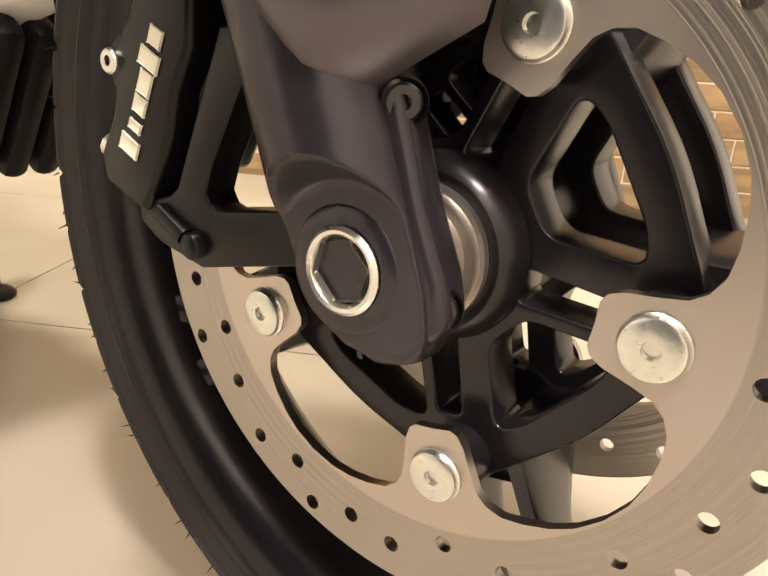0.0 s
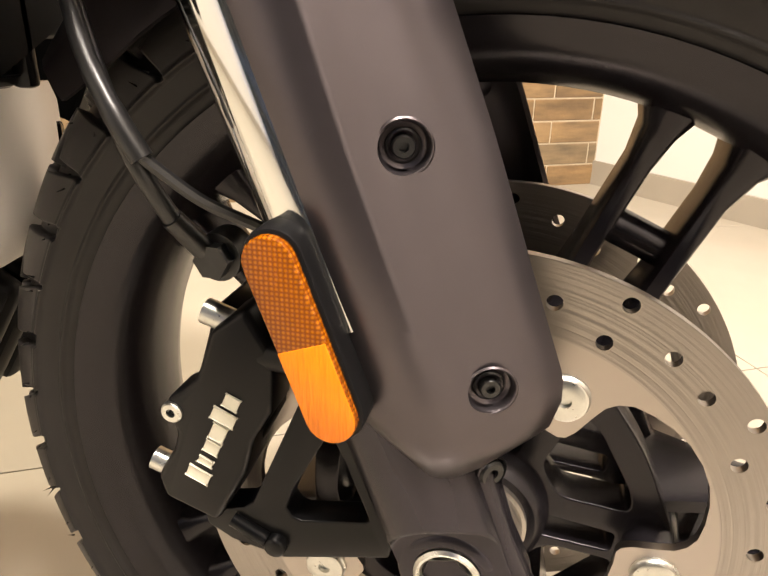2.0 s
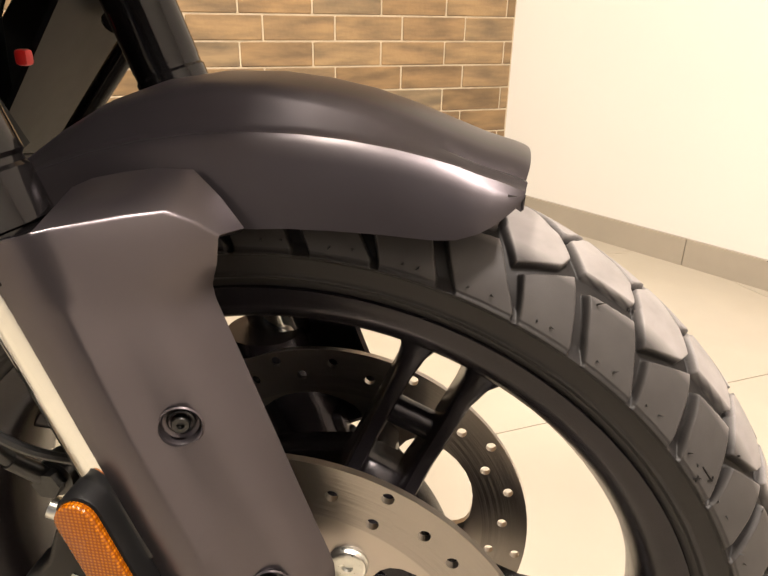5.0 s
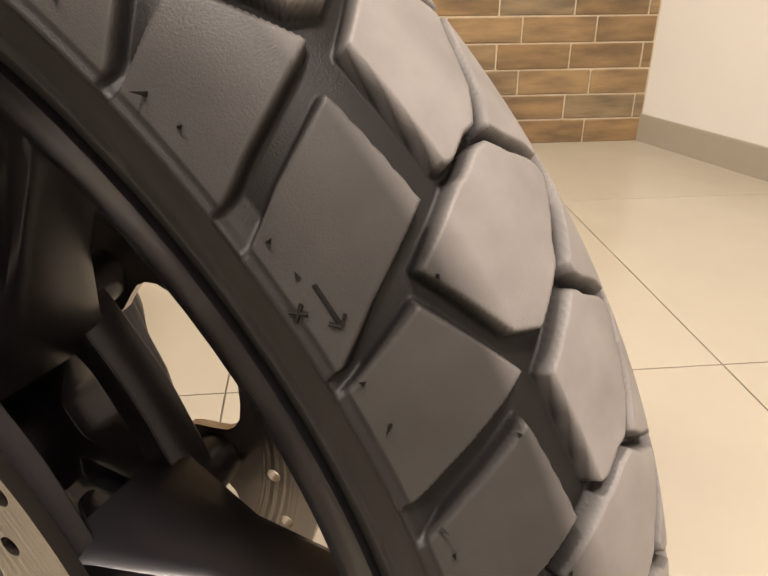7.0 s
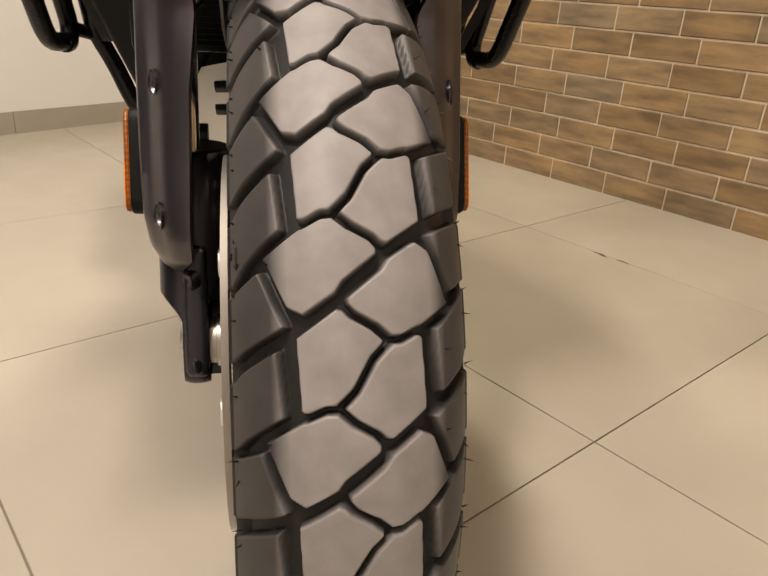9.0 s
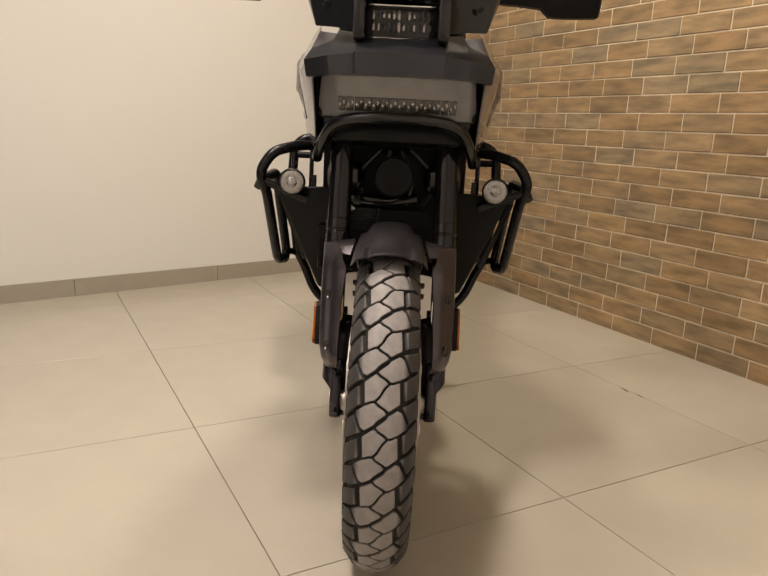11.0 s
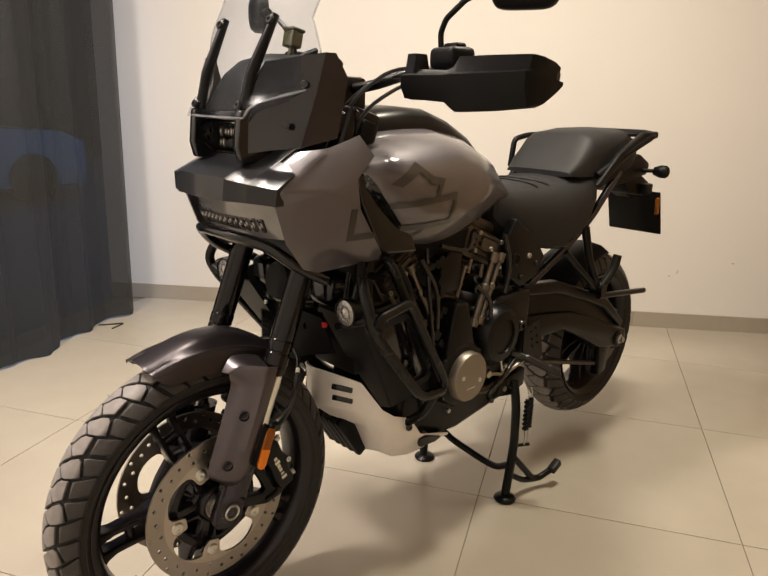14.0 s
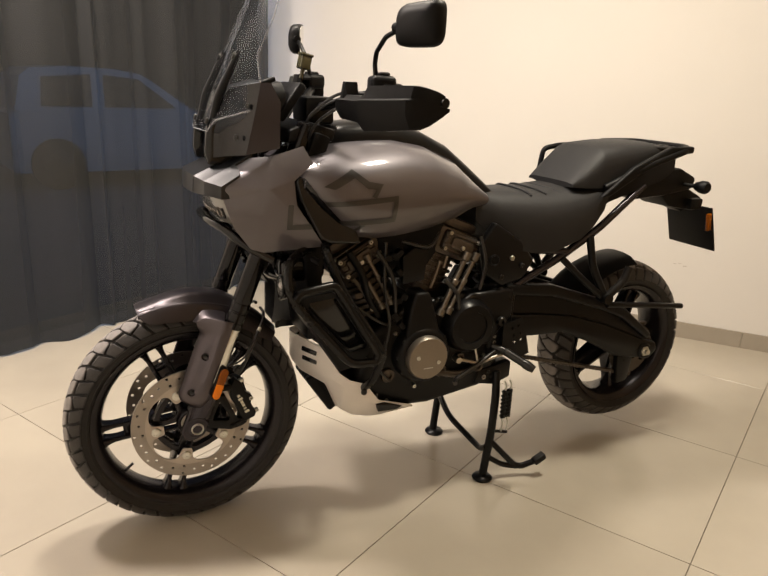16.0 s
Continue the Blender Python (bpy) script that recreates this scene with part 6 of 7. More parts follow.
def pushrod_tube(p, q, r, label):
    """A stepped metal tube with collars between the case and the head."""
    p, q = Vector(p), Vector(q)
    L = (q - p).length
    prof = [(0, 0), (0, r * 1.5), (L * 0.10, r * 1.5), (L * 0.12, r), (L * 0.48, r), (L * 0.50, r * 1.3), (L * 0.56, r * 1.3), (L * 0.58, r * 0.85), (L * 0.86, r * 0.85), (L * 0.88, r * 1.45), (L, r * 1.45), (L, 0)]
    part("pushrod_tube", lathe(prof, p, (q - p).normalized(), 16), M_TUBE, bike, label, 30)


pushrod_tube((-0.712, 0.150, 0.590), (-0.800, 0.140, 0.775), 0.0095, "bare bronze-grey pushrod tube")
pushrod_tube((-0.738, 0.150, 0.592), (-0.832, 0.140, 0.770), 0.0085, "bare bronze-grey pushrod tube")
pushrod_tube((-0.525, 0.146, 0.632), (-0.436, 0.140, 0.775), 0.0080, "bare bronze-grey pushrod tube")
pushrod_tube((-0.553, 0.146, 0.642), (-0.470, 0.140, 0.790), 0.0075, "bare bronze-grey pushrod tube")
part("coolant_pipe", tube([(-0.415, 0.15, 0.80), (-0.455, 0.160, 0.74), (-0.47, 0.150, 0.68), (-0.52, 0.13, 0.60)], [0.010, 0.011, 0.010, 0.010], 14, 0.03), M_BLACK, bike)
part("air_box", prism([(-0.56, 0.70), (-0.50, 0.80), (-0.54, 0.855), (-0.74, 0.865), (-0.72, 0.78), (-0.66, 0.70)], -0.11, 0.11, 0.015), M_PLASTIC, bike, "black air box under the tank")
part("engine_bracket", prism([(-0.590, 0.690), (-0.585, 0.775), (-0.620, 0.800), (-0.668, 0.790), (-0.660, 0.700)], 0.118, 0.140, 0.006), M_BLACK, bike, "black engine mounting bracket")
hoses = [[(-0.36, 0.10, 0.70), (-0.42, 0.165, 0.66), (-0.50, 0.165, 0.60), (-0.56, 0.14, 0.57)], [(-0.50, 0.15, 0.80), (-0.55, 0.165, 0.72), (-0.56, 0.160, 0.62)], [(-0.58, 0.14, 0.82), (-0.66, 0.165, 0.80), (-0.70, 0.14, 0.84)],
         [(-0.53, 0.14, 0.82), (-0.515, 0.17, 0.70), (-0.545, 0.165, 0.58), (-0.535, 0.15, 0.50)], [(-0.72, 0.15, 0.70), (-0.76, 0.17, 0.66), (-0.77, 0.165, 0.60)], [(-0.84, 0.14, 0.82), (-0.86, 0.155, 0.74), (-0.845, 0.15, 0.66)],
         [(-0.46, 0.14, 0.50), (-0.50, 0.165, 0.46), (-0.56, 0.15, 0.40)]]
for h in hoses:
    part("engine_hose", tube(h, rnd.choice((0.004, 0.005, 0.006)), 10, 0.05), M_CABLE, bike)
for i in range(34):
    x, z = rnd.uniform(-0.93, -0.49), rnd.uniform(0.33, 0.64)
    if math.hypot(x + 0.656, z - 0.478) < 0.105 or (math.hypot(x + 0.815, z - 0.548) < 0.10):
        continue
    part("case_bolt", bolt_head((x, 0.134, z), (0, 1, 0), rnd.choice((0.006, 0.007, 0.008)), 0.010, seg=10), rnd.choice((M_BOLT, M_DARKBOLT, M_ALU)), case)
for k in range(10):
    a = 2 * math.pi * k / 10
    part("cover_bolt", bolt_head((-0.656 + 0.083 * math.cos(a), 0.166, 0.478 + 0.083 * math.sin(a)), (0, 1, 0), 0.006, 0.006, seg=10), M_DARKBOLT, cam_cover)
for i in range(12):
    x, z = rnd.uniform(-0.60, -0.44), rnd.uniform(0.56, 0.80)
    part("connector", turned(box(-0.012, 0.012, 0.13, 0.158, -0.009, 0.009, 0.003, 1), Matrix.Translation((x, 0, z)) @ Matrix.Rotation(rnd.uniform(-1, 1), 4, "Y")), rnd.choice((M_PLASTIC, M_ENGINE, M_BLACK)), bike)
for x0, z0, x1, z1 in ((-0.455, 0.70, -0.415, 0.76), (-0.49, 0.66, -0.445, 0.72), (-0.745, 0.72, -0.765, 0.80), (-0.80, 0.70, -0.815, 0.78), (-0.705, 0.66, -0.73, 0.735)):
    part("cylinder_stud", merge(tube([(x0, 0.098, z0), (x1, 0.098, z1)], 0.0055, 8, 0), bolt_head((x1, 0.098, z1), (x1 - x0, 0, z1 - z0), 0.010, 0.008, seg=10)), M_CAP, bike, "bare metal cylinder stud")
for cx, cz, tilt in ((-0.455, 0.775, -31), (-0.785, 0.795, 21)):
    m = Matrix.Translation((cx, 0, cz)) @ Matrix.Rotation(radians(-tilt), 4, "Y")
    rock = part("rocker_cover", turned(merge(box(-0.062, 0.062, 0.060, 0.128, -0.034, 0.030, 0.012, 3), box(-0.040, 0.040, 0.120, 0.138, -0.020, 0.016, 0.008, 2)), m), M_ENGINE, bike, "bronze-grey rocker cover", 40)
    for px, pz in ((-0.052, -0.026), (0.052, -0.026), (-0.052, 0.022), (0.052, 0.022), (0.0, -0.008)):
        part("rocker_bolt", bolt_head(m @ Vector((px, 0.128 if px else 0.138, pz)), (0, 1, 0), 0.0065, 0.006, seg=10), M_BOLT, rock)
    for k in range(4):
        part("cover_rib", turned(box(-0.058, 0.058, 0.100, 0.1335, -0.030 + k * 0.016, -0.026 + k * 0.016, 0.001, 1), m), M_ENGINE, rock)
for x, z, r in ((-0.555, 0.415, 0.022), (-0.735, 0.405, 0.020), (-0.80, 0.44, 0.016), (-0.52, 0.455, 0.014), (-0.87, 0.40, 0.018)):
    part("case_plug", lathe([(0.13, r), (0.142, r), (0.146, r * 0.9), (0.146, r * 0.55), (0.140, r * 0.5), (0.140, 0)], (x, 0, z), (0, 1, 0), 20), M_ENGINE, case, "round threaded plug")
part("shift_linkage", merge(tube([(-0.785, 0.150, 0.440), (-0.86, 0.158, 0.418), (-0.945, 0.162, 0.440)], 0.0055, 8, 0.01), cyl((-0.785, 0.135, 0.440), (-0.785, 0.165, 0.440), 0.010, seg=12, bev=0.001)), M_ALU, bike, "bare metal shift linkage")
part("lower_case_rib", tube([(-0.72, 0.13, 0.40), (-0.80, 0.15, 0.385), (-0.86, 0.14, 0.40)], 0.012, 10, 0.03), M_ENGINE, bike)

# skid plate: silver tray with slots, black ribbed guard below its front
def skid_half(s):
    a = [(-0.300, 0.0, 0.535), (-0.305, 0.030, 0.535), (-0.362, 0.105, 0.512), (-0.402, 0.140, 0.442), (-0.433, 0.152, 0.420), (-0.479, 0.158, 0.405), (-0.521, 0.158, 0.348), (-0.640, 0.150, 0.309)]
    b = [(-0.301, 0.0, 0.45), (-0.306, 0.030, 0.448), (-0.366, 0.110, 0.435), (-0.415, 0.150, 0.400), (-0.445, 0.157, 0.380), (-0.490, 0.161, 0.355), (-0.528, 0.158, 0.326), (-0.640, 0.151, 0.303)]
    c = [(-0.318, 0.0, 0.425), (-0.322, 0.030, 0.420), (-0.378, 0.103, 0.396), (-0.410, 0.126, 0.325), (-0.450, 0.130, 0.298), (-0.500, 0.135, 0.287), (-0.545, 0.132, 0.284), (-0.640, 0.130, 0.294)]
    d = [(-0.326, 0.0, 0.418), (-0.334, 0.022, 0.410), (-0.388, 0.056, 0.380), (-0.424, 0.062, 0.298), (-0.462, 0.0, 0.290), (-0.510, 0.0, 0.286), (-0.550, 0.0, 0.283), (-0.640, 0.0, 0.293)]
    bm = bmesh.new()
    rows = [a, b, c]
    g = [[bm.verts.new((x, y * s, z)) for x, y, z in row] for row in rows]
    for q, w in zip(g, g[1:]):
        for i in range(7):
            bm.faces.new((q[i], q[i + 1], w[i + 1], w[i]))
    under = [bm.verts.new((x, y * s, z)) for x, y, z in d[1:]]
    for i in range(6):
        bm.faces.new((g[2][1 + i], g[2][2 + i], under[i + 1], under[i]))
    return bm


bm = merge(skid_half(1), skid_half(-1))
bmesh.ops.remove_doubles(bm, verts=bm.verts, dist=0.001)
bmesh.ops.recalc_face_normals(bm, faces=bm.faces)
bevel(bm, 0.005, 2)
thicken(bm, 0.004)
skid = part("skid_plate", bm, M_SKID, bike, "silver aluminium skid plate with slots", 30)
for s in (1, -1):
    for k in range(2):
        b = box(-0.006, 0.004, -0.026, 0.026, -0.0075, 0.0075, 0.003)
        part("skid_slot", turned(b, Matrix.Translation((-0.3355 - 0.002 * k, s * 0.068, 0.494 - 0.028 * k)) @ Matrix.Rotation(s * radians(38), 4, "Z") @ Matrix.Rotation(s * radians(-8), 4, "X")), M_GLOSSBLACK, skid)
    part("skid_opening", prism([(-0.512, 0.338), (-0.540, 0.338), (-0.600, 0.316), (-0.575, 0.309), (-0.520, 0.311)], s * 0.150, s * 0.1625, 0.003), M_GLOSSBLACK, skid)
    part("skid_bolt", bolt_head((-0.470, s * 0.163, 0.385), (0, s, 0), 0.009, 0.006), M_DARKBOLT, skid)
for i in range(5):
    part("guard_rib", turned(box(-0.02, 0.012, -0.0625 + i * 0.0255, -0.0410 + i * 0.0255, -0.075, 0.06, 0.008), Matrix.Translation((-0.374, 0, 0.352)) @ Matrix.Rotation(radians(34), 4, "Y")), M_PLASTIC, skid, "black rib of the guard under the plate", 45)

part("guard_back", turned(box(-0.040, -0.012, -0.060, 0.060, -0.070, 0.055, 0.006), Matrix.Translation((-0.374, 0, 0.352)) @ Matrix.Rotation(radians(34), 4, "Y")), M_PLASTIC, skid, "black backing of the guard")

# ---- frame, swingarm, rear ----
for s in (1, -1):
    plate_side = part("side_plate", prism([(-0.868, 0.70), (-0.846, 0.80), (-0.89, 0.86), (-0.99, 0.80), (-1.045, 0.735), (-1.01, 0.68), (-0.93, 0.658)], s * 0.115, s * 0.143, 0.008, 3), M_BLACK, bike, "black frame side plate", 40)
    part("plate_ring", lathe([(0.140, 0.018), (0.147, 0.018), (0.149, 0.015), (0.145, 0.012), (0.145, 0.0)], (-0.893, 0, 0.745), (0, s, 0), 24), M_PLASTIC, plate_side)
    for bx, bz, mt in ((-0.958, 0.748, M_BOLT), (-0.998, 0.722, M_DARKBOLT), (-0.925, 0.690, M_DARKBOLT)):
        part("plate_bolt", bolt_head((bx, 0.143 * s, bz), (0, s, 0), 0.008, 0.006, seg=12), mt, plate_side)
    part("pivot_plate", prism([(-0.895, 0.60), (-0.93, 0.66), (-0.99, 0.64), (-0.985, 0.48), (-0.95, 0.42), (-0.90, 0.42)], s * 0.112, s * 0.142, 0.008, 3), M_BLACK, bike, "black swingarm pivot plate", 40)
    part("subframe_tube", merge(tube([(-0.93, 0.125 * s, 0.62), (-1.15, 0.135 * s, 0.735), (-1.30, 0.135 * s, 0.826), (-1.48, 0.118 * s, 0.955)], 0.0125, 12, 0.03), tube([(-0.90, 0.12 * s, 0.84), (-1.05, 0.13 * s, 0.765), (-1.18, 0.135 * s, 0.752)], 0.012, 12, 0.03)), M_LEG, bike, "dark grey subframe tube", 60)
    part("peg_bracket", merge(tube([(-1.255, 0.145 * s, 0.800), (-1.27, 0.16 * s, 0.70), (-1.327, 0.17 * s, 0.600)], 0.013, 10, 0.03), tube([(-1.150, 0.145 * s, 0.735), (-1.24, 0.165 * s, 0.655), (-1.327, 0.17 * s, 0.592)], 0.011, 10, 0.03), cyl((-1.327, 0.15 * s, 0.594), (-1.327, 0.195 * s, 0.594), 0.018, seg=16, bev=0.003)), M_BLACK, bike, "black passenger footrest bracket", 60)
    peg = part("passenger_peg", tube([(-1.33, 0.18 * s, 0.60), (-1.385, 0.19 * s, 0.655), (-1.40, 0.19 * s, 0.70)], 0.014, 10, 0.02), M_RUBBER, bike)
    arm = part("swingarm", prism([(-0.92, 0.60), (-0.93, 0.50), (-1.075, 0.482), (-1.20, 0.478), (-1.31, 0.432), (-1.453, 0.360), (-1.60, 0.328), (-1.64, 0.352), (-1.635, 0.395), (-1.467, 0.515), (-1.364, 0.560), (-1.133, 0.630), (-1.0, 0.640)], s * 0.098, s * 0.126, 0.008, 3), M_BLACK, bike, "black cast swingarm", 40)
    part("arm_beam", prism([(-0.95, 0.662), (-1.133, 0.646), (-1.364, 0.572), (-1.467, 0.530), (-1.600, 0.425), (-1.585, 0.405), (-1.45, 0.500), (-1.35, 0.540), (-1.14, 0.606), (-0.96, 0.628)], s * 0.110, s * 0.146, 0.007, 3), M_BLACK, arm, "", 40)
    part("arm_beam", prism([(-0.98, 0.560), (-1.10, 0.548), (-1.238, 0.528), (-1.38, 0.484), (-1.575, 0.405), (-1.640, 0.385), (-1.650, 0.355), (-1.615, 0.322), (-1.453, 0.354), (-1.31, 0.428), (-1.20, 0.474), (-1.075, 0.476), (-0.96, 0.486)], s * 0.105, s * 0.140, 0.009, 3), M_BLACK, arm, "", 40)
    part("arm_boss", lathe([(0.12, 0.0), (0.12, 0.030), (0.142, 0.030), (0.146, 0.026), (0.146, 0.0)], (-1.583, 0, 0.36), (0, s, 0), 24), M_BLACK, arm)
    part("axle_nut", merge(cyl((-1.583, 0.136 * s, 0.36), (-1.583, 0.150 * s, 0.36), 0.019, seg=6, bev=0.001), cyl((-1.583, 0.14 * s, 0.36), (-1.583, 0.162 * s, 0.36), 0.010, seg=16)), M_BOLT, bike, "bright axle nut")
    part("footrest", tube([(-0.92, 0.14 * s, 0.462), (-0.945, 0.17 * s, 0.455), (-0.990, 0.225 * s, 0.424), (-1.008, 0.248 * s, 0.412)], [0.010, 0.013, 0.015, 0.012], 12, 0.01), M_DARKBOLT, bike, "serrated rider footrest")
    heel = sheet([(-0.938, 0.540), (-1.010, 0.556), (-1.028, 0.500), (-1.046, 0.432), (-1.008, 0.420), (-0.940, 0.448)],
                 [circle(x, z, 0.0045, 10) for x, z in ((-0.972, 0.525), (-0.994, 0.531), (-0.979, 0.500), (-1.003, 0.506), (-0.988, 0.475), (-1.010, 0.482))], 0.005, 0.160 if s > 0 else -0.165)
    part("heel_plate", heel, M_BLACK, bike, "black perforated heel plate", 30)
part("swingarm_bridge", prism([(-1.00, 0.60), (-1.12, 0.60), (-1.15, 0.56), (-1.13, 0.50), (-1.0, 0.51)], -0.10, 0.10, 0.01), M_BLACK, bike)
part("pivot_bolt", bolt_head((-0.935, 0.150, 0.548), (0, 1, 0), 0.016, 0.012), M_DARKBOLT, bike)
part("guard_rod", tube([(-1.35, 0.165, 0.565), (-1.45, 0.165, 0.555), (-1.72, 0.15, 0.520)], 0.010, 10, 0.02), M_BLACK, bike)
bm = bmesh.new()
g = []
for deg in range(28, 90, 6):
    row = []
    for y in (-0.094, -0.086, -0.06, -0.02, 0.02, 0.06, 0.086, 0.094):
        p = polar(RAX, 0.338 - 0.60 * max(0, abs(y) - 0.05), deg)
        row.append(bm.verts.new((p.x, y, p.z)))
    g.append(row)
for q, w in zip(g, g[1:]):
    for i in range(7):
        bm.faces.new((q[i], q[i + 1], w[i + 1], w[i]))
thicken(bm, 0.003)
part("rear_hugger", bm, M_PLASTIC, bike, "black hugger over the rear tyre", 50)
teeth = []
for i in range(84):
    a = 2 * math.pi * i / 84
    r = 0.098 if i % 2 else 0.091
    teeth.append((RAX[0] + r * math.cos(a), RAX[2] + r * math.sin(a)))
holes = [circle(RAX[0] + 0.072 * math.cos(k * 1.2566), RAX[2] + 0.072 * math.sin(k * 1.2566), 0.012, 14) for k in range(5)] + [circle(RAX[0], RAX[2], 0.045, 24)]
part("rear_sprocket", sheet(teeth, holes, 0.007, 0.108), M_ENGINE, bike, "dark rear chain sprocket", 30)
bm = bmesh.new()


def chain_link(p, q, y):
    d = (Vector(q) - Vector(p))
    m = Matrix.Translation((Vector(p) + Vector(q)) / 2) @ Matrix.Rotation(-math.atan2(d.z, d.x), 4, "Y")
    return turned(box(-d.length * 0.55, d.length * 0.55, y - 0.009, y + 0.009, -0.0065, 0.0065, 0.003, 1), m)


lo0, lo1 = Vector((-0.88, 0, 0.445)), Vector((-1.56, 0, 0.262))
hi0, hi1 = Vector((-0.86, 0, 0.535)), Vector((-1.60, 0, 0.456))
for a, b in ((lo0, lo1), (hi0, hi1)):
    n = 44
    for i in range(n):
        bm = merge(bm, chain_link(a.lerp(b, i / n), a.lerp(b, (i + 0.86) / n), 0.112))
tagged(part("chain", bm, M_ENGINE, bike, angle=40), "drive chain", kind="stuff")
d2 = [(RAX[0] + 0.14 * math.cos(i * 0.0873), RAX[2] + 0.14 * math.sin(i * 0.0873)) for i in range(72)]
part("rear_brake_disc", sheet(d2, [circle(RAX[0], RAX[2], 0.095, 48)], 0.005, -0.105), M_STEEL, bike, "steel rear brake disc", 30)
part("rear_caliper_guard", prism([(-1.46, 0.40), (-1.49, 0.43), (-1.55, 0.40), (-1.53, 0.25), (-1.48, 0.24)], 0.10, 0.135, 0.008), M_BLACK, bike)
part("muffler", loft([[(x, -0.205 + 0.055 * math.cos(q), z + 0.075 * math.sin(q)) for q in [2 * math.pi * k / 24 for k in range(24)]] for x, z in ((-1.02, 0.57), (-1.06, 0.59), (-1.40, 0.76), (-1.47, 0.80), (-1.485, 0.81))]), M_BLACK, bike, "black exhaust muffler", 45)
part("exhaust_pipe", tube([(-0.36, -0.06, 0.66), (-0.38, -0.13, 0.50), (-0.50, -0.15, 0.40), (-0.80, -0.16, 0.40), (-1.05, -0.20, 0.585)], 0.022, 14, 0.07), M_DARKBOLT, bike, "dark exhaust pipe")
# shock
part("rear_shock", merge(cyl((-1.0, 0.0, 0.52), (-0.94, 0, 0.78), 0.03, seg=20), tube([(-1.0 + 0.06 * t / 60 + 0.042 * math.sin(t * 0.7), 0.042 * math.cos(t * 0.7), 0.52 + 0.24 * t / 60) for t in range(61)], 0.005, 6, 0)), M_DARKBOLT, bike)

# centre stand
stand = part("centre_stand", merge(tube([(-0.945, 0.140, 0.370), (-0.938, 0.160, 0.300), (-0.926, 0.172, 0.18), (-0.913, 0.165, 0.014)], 0.0135, 12, 0.04), tube([(-0.945, -0.140, 0.370), (-0.938, -0.160, 0.300), (-0.926, -0.172, 0.18), (-0.908, -0.168, 0.014)], 0.0135, 12, 0.04),
                                   tube([(-0.914, 0.170, 0.120), (-0.930, 0.115, 0.080), (-0.936, 0.060, 0.077), (-0.905, -0.06, 0.120), (-0.918, -0.171, 0.170)], 0.0105, 12, 0.04),
                                   tube([(-0.926, 0.176, 0.140), (-1.020, 0.187, 0.040), (-1.045, 0.195, 0.034), (-1.090, 0.212, 0.056)], 0.010, 12, 0.015),
                                   tube([(-0.918, 0.172, 0.085), (-0.975, 0.180, 0.047), (-1.03, 0.188, 0.033)], 0.009, 12, 0.02)), M_BLACK, bike, "black tubular centre stand", 60)
for s in (1, -1):
    part("stand_foot", lathe([(0.001, 0.0), (0.001, 0.032), (0.006, 0.034), (0.013, 0.028), (0.017, 0.015), (0.017, 0)], (-0.912, 0.165 * s, 0), (0, 0, 1), 20), M_BLACK, stand)
part("stand_toe", turned(box(-0.024, 0.022, -0.012, 0.012, -0.010, 0.014, 0.005), Matrix.Translation((-1.098, 0.216, 0.062)) @ Matrix.Rotation(radians(25), 4, "Y")), M_RUBBER, stand)
part("spring_stub", tube([(-0.922, 0.172, 0.178), (-0.972, 0.194, 0.176)], 0.005, 10, 0), M_BLACK, stand)
for sx, sy in ((-0.950, 0.190), (-0.972, 0.186)):
    spring = part("stand_spring", tube([(sx + 0.0085 * math.sin(t * 1.7), sy + 0.0085 * math.cos(t * 1.7), 0.325 - 0.00115 * t) for t in range(84)], 0.0024, 6, 0), M_BLACK, stand, "black coil spring of the stand")
    for z0, z1 in ((0.358, 0.322), (0.232, 0.180)):
        part("spring_hook", tube([(sx + 0.004, sy, z0), (sx - 0.005, sy, (z0 + z1) / 2), (sx, sy, z1)], 0.0026, 6, 0.005), M_BOLT, spring)
part("stand_bracket", prism([(-0.86, 0.34), (-0.88, 0.385), (-1.0, 0.40), (-1.0, 0.345), (-0.94, 0.325)], 0.09, 0.14, 0.006), M_BLACK, stand)
part("shift_lever", tube([(-0.93, 0.150, 0.452), (-0.85, 0.165, 0.415), (-0.77, 0.175, 0.385), (-0.755, 0.20, 0.383)], 0.007, 10, 0.02), M_DARKBOLT, bike, "dark metal shift lever")
part("shift_rod", tube([(-0.86, 0.155, 0.42), (-0.84, 0.15, 0.50)], 0.004, 8, 0), M_BOLT, bike)

